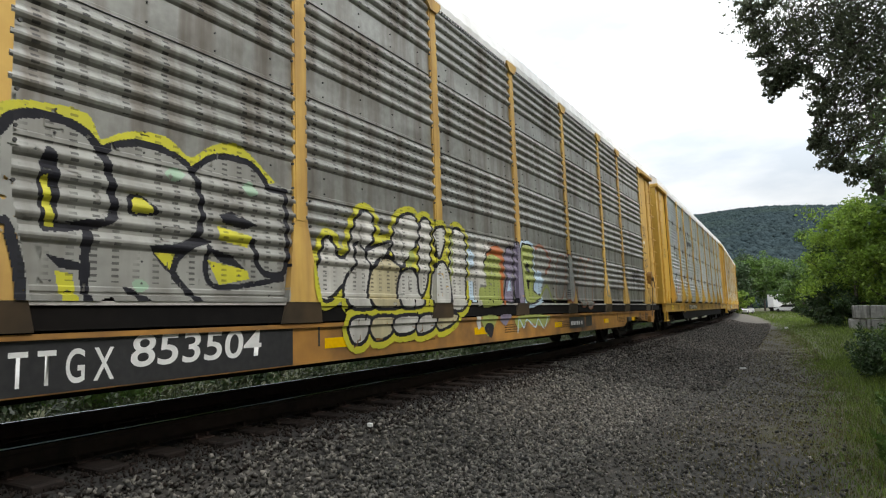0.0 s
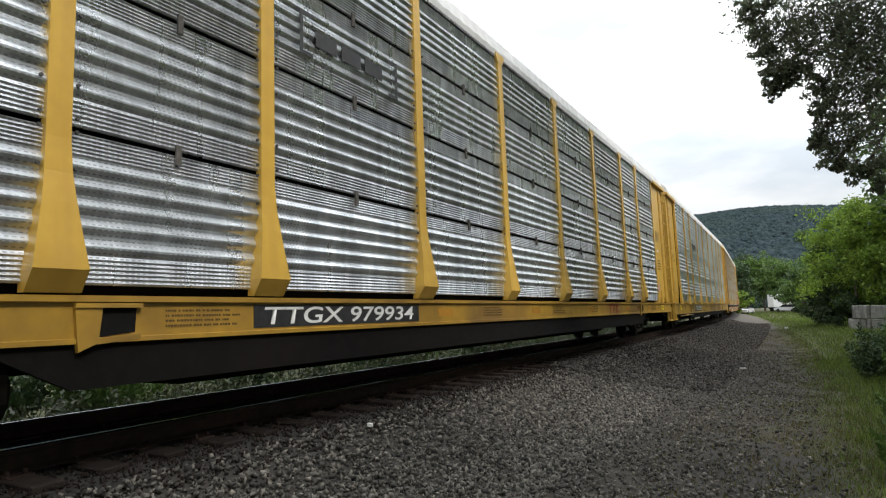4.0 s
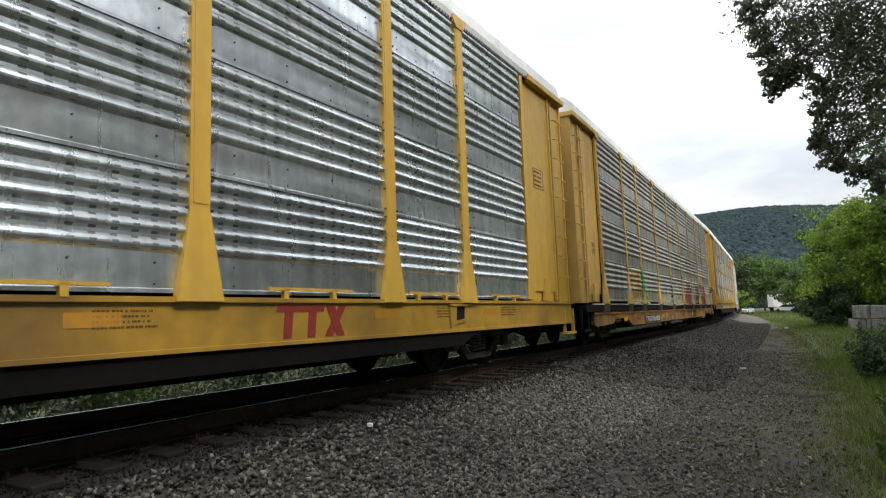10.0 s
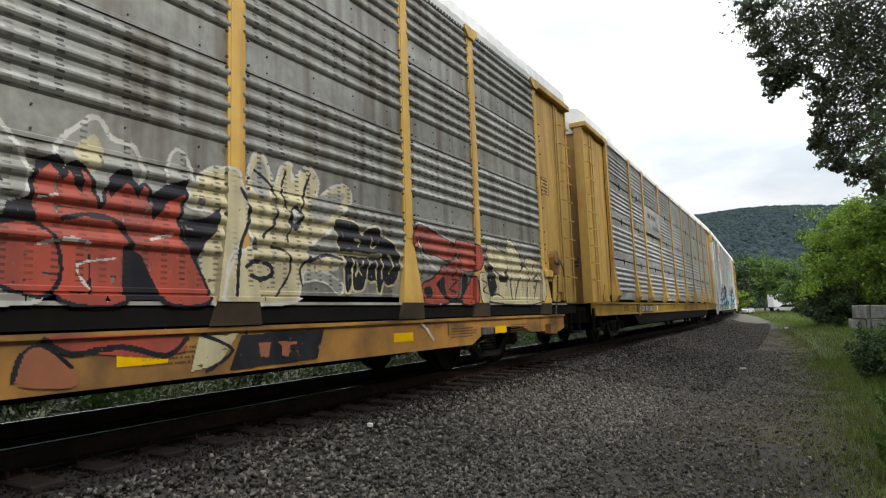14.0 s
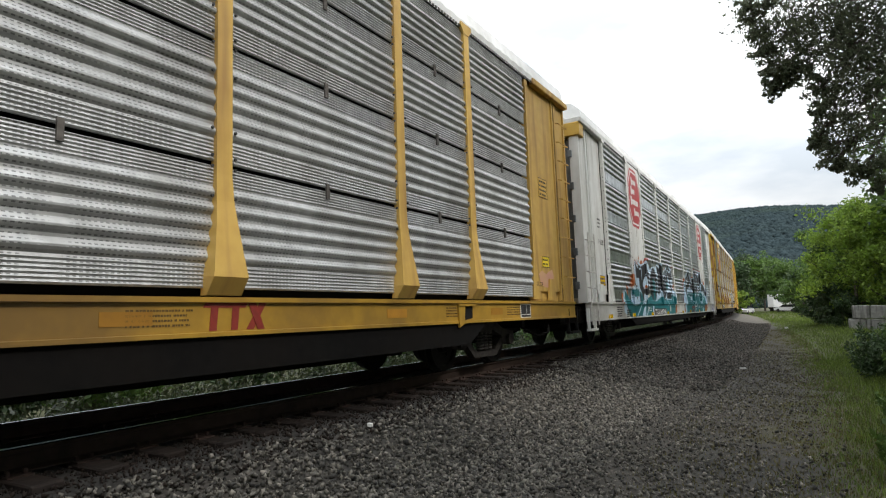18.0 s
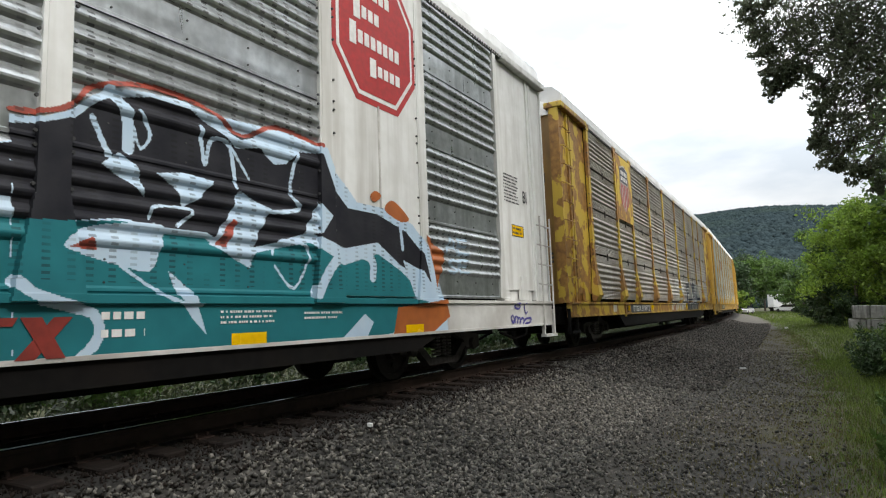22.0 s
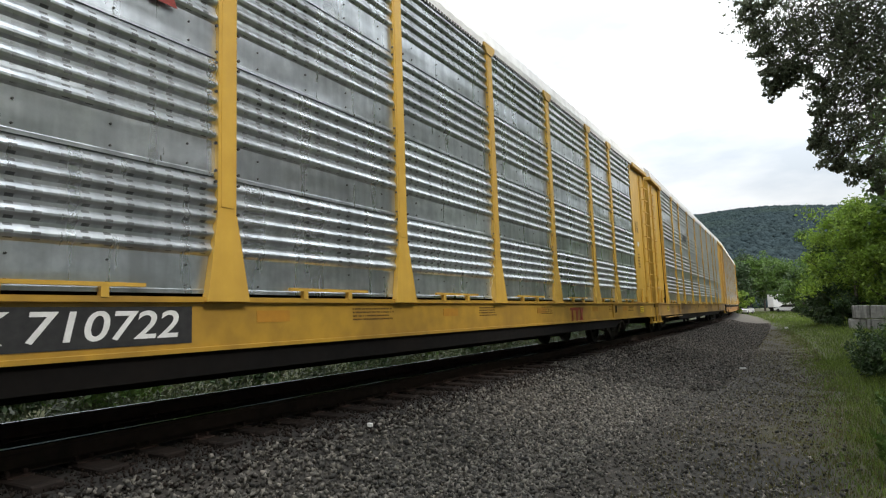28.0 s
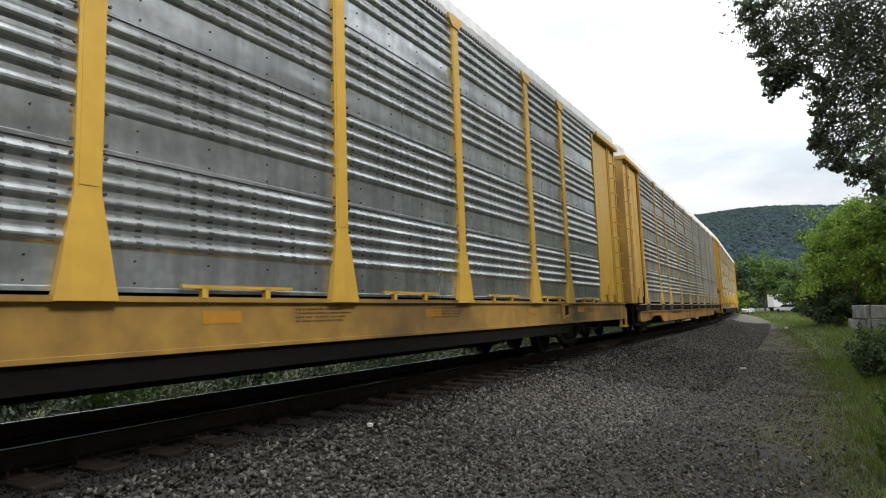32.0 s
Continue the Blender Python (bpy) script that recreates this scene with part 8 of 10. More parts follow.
    w.sharp([(-2.74, 0.82), (-2.46, 0.82), (-2.46, 0.74), (-2.70, 0.55)], SPRAY_BROWN)
    w.sharp([(-1.81, 0.56), (-1.64, 0.58), (-1.58, 0.71), (-1.49, 0.58), (-1.38, 0.66), (-1.44, 0.51), (-1.48, 0.43), (-1.60, 0.51), (-1.73, 0.46)], SPRAY_CREAM)
    w.sharp([(-1.30, 0.81), (-0.72, 0.81), (-0.91, 0.47), (-1.32, 0.47)], SPRAY_BROWN)
    w.sharp([(-1.97, 0.71), (-1.83, 0.75), (-1.80, 0.46), (-1.92, 0.44)], SPRAY_BROWN)
    w.fill([(-0.94, 0.45), (-0.79, 0.72), (-0.65, 0.76), (-0.48, 0.63), (-0.45, 0.47)], SPRAY_GREY)
    w.line([(-0.72, 0.81), (-0.45, 0.73), (-0.39, 0.48)], SPRAY_BLACK, 0.03)
    w.sharp([(-0.07, 0.81), (0.13, 0.80), (0.01, 0.66), (-0.13, 0.66)], SPRAY_CREAM)
    w.sharp([(0.17, 0.80), (0.48, 0.80), (0.34, 0.50), (0.18, 0.49)], SPRAY_RED)
    w.done(car, "P", True, "cream bubble letters with dark shadow")
    w = Wall(1.6, 11.7, 0.46, 2.65, seed=8)
    w.shape([(1.75, 2.28), (1.85, 2.34), (2.01, 2.33), (2.07, 2.42), (2.15, 2.36), (2.32, 2.14), (2.44, 1.87), (2.29, 1.62), (2.15, 1.58), (1.99, 1.77), (1.81, 1.96), (1.74, 2.13)], SPRAY_GREY, SPRAY_WHITE, 0.035)
    w.fill([(1.85, 2.23), (1.99, 2.17), (2.18, 1.88), (2.21, 1.66), (2.01, 1.86), (1.86, 2.06)], SPRAY_CREAM)
    w.line([(2.05, 2.32), (2.09, 2.19), (2.29, 1.85)], SPRAY_BLACK, 0.012)
    w.shape([(1.74, 1.15), (1.86, 1.22), (2.07, 1.27), (2.18, 1.38), (2.24, 1.21), (2.50, 1.10), (2.41, 1.06), (1.81, 1.07)], SPRAY_GREY, SPRAY_WHITE, 0.035)
    w.line([(1.81, 1.13), (2.02, 1.18), (2.12, 1.27)], SPRAY_BLACK, 0.012)
    w.shape([(2.63, 2.14), (2.80, 2.34), (2.90, 2.41), (3.01, 2.28), (3.19, 2.25), (3.24, 1.99), (3.13, 2.01), (3.00, 1.94), (2.93, 1.73), (2.79, 1.86), (2.66, 1.95)], SPRAY_GREY, SPRAY_WHITE, 0.04)
    w.fill([(2.73, 2.13), (2.88, 2.30), (2.95, 2.14), (2.86, 2.00)], SPRAY_CREAM)
    w.shape([(3.48, 2.13), (3.56, 2.32), (3.65, 2.27), (3.69, 2.08), (3.54, 2.00)], SPRAY_GREY, SPRAY_WHITE, 0.03)
    w.shape([(3.67, 1.89), (3.84, 2.19), (4.14, 2.26), (4.21, 2.14), (4.28, 1.84), (4.18, 1.60), (4.04, 1.42), (3.99, 1.09), (3.89, 1.09), (3.82, 1.44), (3.84, 1.61), (3.93, 1.86)], SPRAY_CREAM, SPRAY_WHITE, 0.03)
    w.shape([(4.33, 2.28), (4.42, 2.48), (4.51, 2.45), (4.65, 2.20), (4.75, 2.41), (4.87, 2.46), (4.88, 2.28), (5.02, 2.41), (5.13, 2.48), (5.26, 2.35), (5.19, 2.08), (5.42, 2.27), (5.68, 2.38), (5.81, 2.25), (5.57, 2.03), (5.41, 1.84), (5.11, 1.66), (5.11, 1.51), (5.64, 1.60), (5.60, 1.47), (5.04, 1.29), (4.87, 1.08), (4.09, 1.06), (4.03, 1.18), (4.14, 1.45), (4.36, 1.60), (4.30, 1.91)], SPRAY_CREAM, SPRAY_WHITE, 0.035)
    w.fill([(4.36, 2.27), (4.48, 2.44), (4.58, 2.21), (4.53, 2.06), (4.39, 2.09)], SPRAY_GREY)
    w.fill([(5.14, 2.13), (5.53, 2.27), (5.71, 2.27), (5.44, 1.98), (5.21, 1.90)], SPRAY_GREY)
    w.line([(4.39, 2.32), (4.60, 2.19), (4.66, 1.89), (4.48, 1.68)], SPRAY_BLACK, 0.014)
    w.line([(4.80, 2.38), (4.73, 2.14), (4.86, 1.91), (4.79, 1.66)], SPRAY_BLACK, 0.012)
    w.line([(5.15, 2.42), (5.03, 2.14), (5.00, 1.83)], SPRAY_BLACK, 0.012)
    w.fill([(4.85, 1.98), (4.94, 2.05), (5.03, 1.93), (4.91, 1.78), (4.83, 1.86)], SPRAY_BLACK)
    w.fill([(4.87, 1.97), (4.93, 2.01), (4.98, 1.93), (4.91, 1.86)], SPRAY_WHITE)
    w.line([(4.25, 1.38), (4.36, 1.44), (4.57, 1.42), (4.61, 1.33), (4.45, 1.27), (4.30, 1.30)], SPRAY_BLACK, 0.022)
    w.line([(4.60, 1.59), (4.79, 1.56), (4.85, 1.37), (4.66, 1.12)], SPRAY_BLACK, 0.014)
    w.line([(5.13, 1.53), (4.99, 1.40), (5.02, 1.23)], SPRAY_BLACK, 0.014)
    w.line([(4.21, 2.10), (4.33, 1.89), (4.19, 1.56), (4.13, 1.12)], SPRAY_BLACK, 0.018)
    w.sharp([(2.28, 1.57), (2.32, 1.71), (2.47, 1.77), (2.53, 1.59)], SPRAY_BLACK)
    w.shape([(2.49, 1.64), (2.50, 1.95), (2.60, 2.03), (2.67, 1.92), (2.73, 2.03), (2.83, 1.99), (2.93, 1.73), (3.02, 1.97), (3.13, 2.05), (3.22, 1.91), (3.28, 1.97), (3.37, 1.82), (3.54, 2.00), (3.64, 1.99), (3.57, 1.68), (3.73, 1.41), (3.87, 1.08), (3.44, 1.07), (3.21, 1.44), (3.14, 1.49), (3.13, 1.07), (2.66, 1.08), (2.66, 1.41)], SPRAY_RED, SPRAY_BLACK, 0.03)
    w.shape([(2.21, 1.45), (2.29, 1.55), (2.47, 1.59), (2.63, 1.46), (2.66, 1.22), (2.53, 1.10), (2.29, 1.19), (2.21, 1.34)], SPRAY_RED, SPRAY_BLACK, 0.03)
    w.sharp([(3.12, 1.49), (3.27, 1.42), (3.45, 1.07), (3.12, 1.07)], SPRAY_BLACK)
    w.sharp([(2.49, 2.03), (2.61, 2.09), (2.68, 2.04), (2.66, 1.90), (2.59, 2.02), (2.51, 1.95)], SPRAY_BLACK)
    w.sharp([(2.70, 2.03), (2.80, 2.04), (2.81, 1.84), (2.74, 1.91)], SPRAY_BLACK)
    w.sharp([(2.99, 1.98), (3.11, 2.07), (3.22, 1.99), (3.25, 1.85), (3.13, 1.98), (3.01, 1.83)], SPRAY_BLACK)
    w.sharp([(3.30, 1.89), (3.46, 2.01), (3.67, 2.10), (3.64, 1.96), (3.49, 1.88), (3.36, 1.70)], SPRAY_BLACK)
    w.sharp([(3.58, 1.72), (3.83, 1.78), (4.01, 1.90), (3.98, 1.71), (3.82, 1.53), (3.76, 1.40)], SPRAY_BLACK)
    w.line([(2.67, 1.64), (2.86, 1.69), (3.07, 1.65), (3.18, 1.49)], SPRAY_BLACK, 0.02)
    w.line([(2.87, 1.40), (2.88, 1.10)], SPRAY_BLACK, 0.008)
    w.line([(2.53, 1.45), (2.72, 1.50), (2.86, 1.48)], SPRAY_WHITE, 0.012)
    w.line([(3.34, 1.55), (3.53, 1.61)], SPRAY_WHITE, 0.012)
    w.line([(2.51, 1.77), (2.62, 1.80)], SPRAY_WHITE, 0.012)
    w.line([(2.87, 1.15), (2.79, 1.32), (3.06, 1.38)], SPRAY_WHITE, 0.008)
    w.shape([(5.06, 1.36), (5.26, 1.38), (5.48, 1.33), (5.65, 1.24), (5.57, 1.15), (5.42, 1.26), (5.23, 1.30), (5.06, 1.28)], SPRAY_GREY, SPRAY_WHITE, 0.022)
    w.fill([(5.11, 1.50), (5.37, 1.56), (5.59, 1.55), (5.62, 1.47), (5.35, 1.39), (5.11, 1.39)], SPRAY_CREAM)
    w.line([(5.11, 1.49), (5.37, 1.57), (5.60, 1.54)], SPRAY_BLACK, 0.02)
    w.shape([(5.51, 1.97), (5.84, 1.98), (5.98, 1.84), (6.04, 1.89), (6.13, 1.94), (6.28, 1.96), (6.37, 1.87), (6.48, 1.84), (6.68, 1.72), (6.73, 1.54), (6.66, 1.34), (6.49, 1.27), (6.40, 1.32), (6.33, 1.18), (6.28, 1.21), (6.26, 1.32), (6.14, 1.31), (6.06, 1.34), (6.00, 1.22), (5.86, 1.20), (5.81, 1.28), (5.76, 1.19), (5.70, 1.21), (5.67, 1.57), (5.58, 1.62), (5.55, 1.79)], SPRAY_BLACK, SPRAY_CREAM, 0.03)
    w.line([(5.60, 1.61), (5.89, 1.61), (6.05, 1.61), (6.33, 1.63)], SPRAY_CREAM, 0.022)
    w.line([(5.86, 1.51), (5.98, 1.38)], SPRAY_CREAM, 0.012)
    w.line([(5.99, 1.54), (5.87, 1.37)], SPRAY_CREAM, 0.012)
    w.line([(5.83, 1.78), (5.95, 1.76), (5.91, 1.70)], SPRAY_CREAM, 0.012)
    w.line([(6.15, 1.83), (6.17, 1.71), (6.26, 1.74)], SPRAY_CREAM, 0.01)
    w.line([(6.46, 1.64), (6.58, 1.57), (6.51, 1.42)], SPRAY_CREAM, 0.012)
    w.line([(6.10, 1.57), (6.08, 1.35)], SPRAY_CREAM, 0.014)
    w.line([(5.81, 1.56), (5.81, 1.28)], SPRAY_CREAM, 0.014)
    w.line([(6.36, 1.59), (6.37, 1.35)], SPRAY_CREAM, 0.014)
    w.line([(6.24, 1.56), (6.26, 1.34)], SPRAY_CREAM, 0.012)
    w.fill([(7.26, 1.75), (7.60, 1.72), (7.79, 1.65), (7.60, 1.51), (7.23, 1.35), (7.16, 1.62)], SPRAY_GREY)
    w.line([(7.14, 2.06), (7.26, 1.76), (7.60, 1.52)], SPRAY_WHITE, 0.02)
    w.line([(7.22, 2.12), (7.61, 2.05), (8.12, 1.94)], SPRAY_WHITE, 0.025)
    w.shape([(7.04, 1.95), (7.14, 2.06), (7.17, 1.85), (7.06, 1.80)], SPRAY_RED, SPRAY_BLACK, 0.02)
    w.shape([(7.19, 2.10), (8.12, 1.90), (8.15, 1.75), (7.88, 1.67), (7.60, 1.73), (7.29, 1.76), (7.23, 1.91)], SPRAY_RED, SPRAY_BLACK, 0.022)
    w.shape([(7.77, 1.56), (7.54, 1.39), (7.26, 1.29), (7.23, 1.06), (7.87, 1.07), (7.68, 1.25), (7.89, 1.40)], SPRAY_RED, SPRAY_BLACK, 0.022)
    w.shape([(8.65, 1.44), (8.73, 1.42), (8.69, 1.07), (8.24, 1.07), (8.50, 1.30)], SPRAY_RED, SPRAY_BLACK, 0.022)
    w.shape([(8.18, 1.98), (8.68, 1.97), (8.97, 1.90), (8.89, 1.61), (8.38, 1.55), (8.26, 1.72), (8.15, 1.79)], SPRAY_RED, SPRAY_BLACK, 0.022)
    w.sharp([(7.60, 1.32), (7.88, 1.48), (7.87, 1.15), (8.09, 1.09), (8.32, 1.16), (8.37, 1.51), (8.53, 1.44), (8.49, 1.27), (8.24, 1.07), (7.87, 1.07)], SPRAY_BLACK)
    w.shape([(7.95, 1.64), (8.18, 1.68), (8.29, 1.50), (8.24, 1.21), (8.05, 1.12), (7.89, 1.18), (7.85, 1.38)], SPRAY_RED, SPRAY_BLACK, 0.015)
    w.line([(7.99, 1.56), (8.17, 1.55), (8.02, 1.41), (8.21, 1.39), (7.98, 1.26), (8.17, 1.22)], SPRAY_BLACK, 0.012)
    w.fill([(7.30, 1.25), (7.47, 1.28), (7.50, 1.16), (7.35, 1.13)], SPRAY_BLACK)
    w.shape([(8.80, 1.48), (8.98, 1.53), (9.12, 1.44), (9.06, 1.09), (8.83, 1.08)], SPRAY_CREAM, SPRAY_BLACK, 0.015)
    w.line([(8.86, 1.42), (9.04, 1.36), (8.88, 1.26), (9.04, 1.20)], SPRAY_BLACK, 0.012)
    w.shape([(9.19, 2.00), (9.83, 1.91), (10.00, 2.20), (10.44, 1.91), (10.49, 1.72), (10.77, 1.89), (11.05, 1.88), (11.42, 1.75), (11.36, 1.10), (9.21, 1.08), (9.50, 1.27), (9.23, 1.56)], SPRAY_CREAM, SPRAY_BLACK, 0.02)
    w.sharp([(9.20, 1.74), (9.35, 1.63), (9.54, 1.32), (9.21, 1.14), (9.09, 1.23)], SPRAY_BLACK)
    w.sharp([(9.41, 1.62), (9.75, 1.50), (9.90, 1.68), (9.93, 1.41), (9.64, 1.41)], SPRAY_BLACK)
    w.line([(10.04, 1.48), (10.08, 1.12)], SPRAY_BLACK, 0.02)
    w.line([(10.41, 1.50), (10.20, 1.12)], SPRAY_BLACK, 0.02)
    w.line([(10.42, 1.63), (10.62, 1.73), (10.82, 1.62), (10.72, 1.16)], SPRAY_BLACK, 0.02)
    w.line([(11.08, 1.80), (10.97, 1.52), (11.25, 1.57), (11.07, 1.17)], SPRAY_BLACK, 0.02)
    w.line([(9.29, 1.17), (9.52, 1.21), (9.73, 1.15)], SPRAY_BLACK, 0.012)
    w.sharp([(7.52, 0.81), (7.83, 0.81), (7.67, 0.69)], SPRAY_BROWN)
    w.line([(7.20, 0.79), (7.34, 0.71), (7.50, 0.56)], SPRAY_WHITE, 0.018)
    w.sharp([(1.91, 0.80), (2.02, 0.81), (2.02, 0.60), (2.18, 0.81), (2.26, 0.81), (2.07, 0.51), (1.94, 0.57)], SPRAY_GREY)
    w.line([(1.92, 0.78), (1.96, 0.56), (2.07, 0.52), (2.26, 0.79)], SPRAY_WHITE, 0.014)
    w.sharp([(2.56, 0.82), (3.67, 0.80), (3.68, 0.65), (3.42, 0.62), (2.78, 0.70)], SPRAY_RED)
    w.line([(2.58, 0.80), (2.78, 0.69), (3.13, 0.72), (3.50, 0.63), (3.69, 0.76)], SPRAY_BLACK, 0.02)
    w.fill([(2.44, 0.66), (2.53, 0.76), (2.65, 0.70), (2.81, 0.55), (2.78, 0.46), (2.44, 0.51)], SPRAY_BROWN)
    w.line([(2.41, 0.53), (2.46, 0.71), (2.59, 0.76), (2.78, 0.60)], SPRAY_BLACK, 0.014)
    w.sharp([(3.80, 0.76), (4.21, 0.78), (4.01, 0.52), (3.73, 0.48)], SPRAY_CREAM)
    w.line([(3.84, 0.78), (4.15, 0.63), (3.88, 0.47)], SPRAY_BLACK, 0.016)
    w.sharp([(4.25, 0.76), (5.34, 0.78), (5.23, 0.48), (4.12, 0.46)], SPRAY_BLACK)
    w.sharp([(4.45, 0.68), (4.60, 0.68), (4.57, 0.54), (4.47, 0.55)], SPRAY_BROWN)
    w.sharp([(4.68, 0.68), (4.94, 0.67), (4.94, 0.64), (4.85, 0.64), (4.83, 0.53), (4.74, 0.54), (4.74, 0.64)], SPRAY_BROWN)
    w.done(car, "P", True, "spiky red and cream graffiti with black lines and white edges")
    sign(car, 11.85, 12.25, 3.3, 3.65, -1.506, YELLOW_OLD, BLACK, 4, 7, "stencilled box on the end plate")


def marks_e(car):
    plates(car, "number_panel", [(-9.0, -6.5, 0.80, 1.03)], BLACK, -1.564, "black number panel")
    lettering(car, "TTGX 971391", -8.85, -6.62, 0.83, 1.0, WHITE, -1.568, 0.2, label="white slanted car number")
    three_bars(car, 3.98, 4.66, 0.81, 1.06, DARK_RED)
    common_marks(car, -1.564, BLACK, 51)
    plates(car, "label_plate", [(-5.75, -5.6, 0.82, 1.0)], WHITE, -1.566, "small white label")
    plates(car, "grey_board", [(-6.85, -4.25, 3.5, 4.42)], GALV_SLOT_GREY, -W - 0.046, "plain grey board with lettering")
    bars(car, -6.4, -4.7, 3.98, 4.35, 1, BLACK, -W - 0.05, seed=2)
    lettering(car, "SOUTHERN", -5.6, -4.5, 3.7, 3.84, BLACK, -W - 0.05)
    plates(car, "data_panel", [(10.55, 11.0, 0.80, 1.05)], WHITE, -1.564, "white framed black data panel")
    plates(car, "data_panel", [(10.575, 10.80, 0.865, 1.035), (10.82, 10.975, 0.865, 1.035), (10.575, 10.975, 0.815, 0.850)], BLACK, -1.568)
    sign(car, 11.85, 12.3, 3.2, 3.6, -1.506, YELLOW, BLACK, 4, 7, "stencilled box on the end plate")
    sign(car, 11.85, 12.2, 1.78, 2.0, -1.506, SIGN_YELLOW, BLACK, 2, 8, "yellow warning sign")
    part("graffiti", Build().prism([(11.64, 1.63), (11.80, 1.71), (12.01, 1.64), (12.16, 1.70), (12.35, 1.75), (12.43, 1.61), (12.30, 1.37), (11.94, 1.38), (11.73, 1.43)], "y", -1.501, -1.504).done("graffiti", SPRAY_PINK), car, "faded pink overspray on the end plate")
    lettering(car, "FR 529", 11.36, 11.64, 1.38, 1.47, STENCIL, -1.574)


def marks_f(car):
    # flat white boards in place of ribbed sheets, with red heralds
    for x0, x1 in ((-8.87, -6.95), (6.95, 8.87)):
        b = Build()
        b.box(x0 + 0.02, x1 - 0.02, -W - 0.03, -W + 0.02, 1.13, 5.5)
        board = part("herald_board", b.done("herald_board", WHITE_CAR), car, "flat white board")
        b = Build()
        xm = (x0 + x1) / 2
        b.box(xm - 0.015, xm + 0.015, -W - 0.04, -W - 0.028, 1.13, 3.5)
        part("seam", b.done("seam", STRIPE_WHITE), board)
        for g, mat, dy in ((0.84, RED, 0.034), (0.77, WHITE, 0.038), (0.72, RED, 0.042)):
            b = Build()
            k = g * 0.5
            b.prism([(xm - g, 4.42 - k), (xm - k, 4.42 - g * 1.12), (xm + k, 4.42 - g * 1.12), (xm + g, 4.42 - k), (xm + g, 4.42 + k), (xm + k, 4.42 + g * 1.12), (xm - k, 4.42 + g * 1.12), (xm - g, 4.42 + k)], "y", -W - dy, -W - dy + 0.003)
            part("herald", b.done("herald", mat), board, "red and white octagonal herald")
        for a, z, count, big in ((-0.36, 4.93, 4, 0.24), (-0.46, 4.62, 3, 0.24), (-0.54, 4.28, 7, 0.26), (-0.16, 3.95, 4, 0.22)):
            row = [(xm + a, xm + a + 0.12, z - big * 0.5, z + big * 0.6)]
            row += [(xm + a + 0.155 + q * 0.125, xm + a + 0.245 + q * 0.125, z - big * 0.32, z + big * 0.32) for q in range(count)]
            plates(board, "herald_bar", row, WHITE, -W - 0.048, "white bar")
    plates(car, "number_panel", [(-5.9, -3.5, 0.66, 0.90)], BLACK, -1.572, "black number panel")
    lettering(car, "TTGX 697145", -5.75, -3.65, 0.70, 0.87, WHITE, -1.577, 0.1, label="white car number")
    plates(car, "reflector", [(x, x + 0.4, 0.67, 0.78) for x in (-11.9, -9.2, -6.4, -3.4, 0.3, 2.6, 5.7, 8.4)], REFLECTOR, -1.574, "amber reflective patch")
    bars(car, -10.95, -10.35, 0.70, 1.0, 5, BLACK, -1.566, seed=4)
    bars(car, -9.9, -9.3, 0.68, 0.90, 4, BLACK, -1.576, seed=14)
    bars(car, -6.9, -6.3, 0.82, 0.98, 3, WHITE, -1.576, seed=15)
    bars(car, 4.54, 4.9, 0.77, 1.03, 2, WHITE, -1.576, seed=16)
    bars(car, 5.58, 6.3, 0.86, 1.0, 3, WHITE, -1.576, seed=17)
    bars(car, 6.6, 7.2, 0.88, 0.98, 2, WHITE, -1.576, seed=18)
    bars(car, -0.9, 0.9, 0.67, 0.72, 1, BLACK, -1.564, seed=5)
    three_bars(car, 3.3, 4.3, 0.67, 0.95, DARK_RED, -1.578)
    sign(car, -12.25, -11.78, 1.52, 1.78, -1.506, REFLECTOR, BLACK, 2, 9, "amber warning sign")
    sign(car, 11.88, 12.38, 2.27, 2.48, -1.506, REFLECTOR, BLACK, 2, 10, "amber warning sign")
    lettering(car, "BI", 12.42, 12.6, 2.94, 3.17, BLACK, -1.506)
    lettering(car, "V 5038", -12.2, -11.75, 2.58, 2.72, BLACK, -1.506)
    bars(car, -12.2, -11.9, 3.0, 3.3, 3, BLACK, -1.506, seed=6)
    bars(car, 11.62, 12.25, 2.86, 3.4, 9, BLACK, -1.506, seed=7)
    w = Wall(-10.7, -1.0, 0.665, 3.1, seed=11)
    w.fill([(-10.38, 1.24), (-10.36, 1.32), (-10.28, 1.36), (-10.18, 1.36), (-10.08, 1.30), (-10.14, 1.15), (-10.14, 1.01), (-10.20, 0.98), (-10.26, 1.03), (-10.34, 1.14)], SPRAY_ORANGE)
    w.fill([(-9.84, 1.54), (-9.72, 1.60), (-9.62, 1.56), (-9.58, 1.43), (-9.54, 1.22), (-9.66, 1.31), (-9.78, 1.44)], SPRAY_ORANGE)
    w.fill([(-9.16, 1.82), (-9.14, 1.90), (-9.02, 1.96), (-8.86, 1.95), (-8.68, 1.91), (-8.56, 1.59), (-8.74, 1.59), (-8.96, 1.63), (-9.14, 1.49)], SPRAY_ORANGE)
    w.fill([(-9.38, 1.63), (-9.30, 1.68), (-9.24, 1.63), (-9.28, 1.57), (-9.36, 1.57)], SPRAY_ORANGE)
    w.fill([(-7.86, 2.27), (-7.76, 2.40), (-7.56, 2.47), (-7.38, 2.40), (-7.44, 2.28)], SPRAY_ORANGE)
    w.fill([(-8.00, 2.49), (-7.94, 2.56), (-7.86, 2.52), (-7.94, 2.44)], SPRAY_ORANGE)
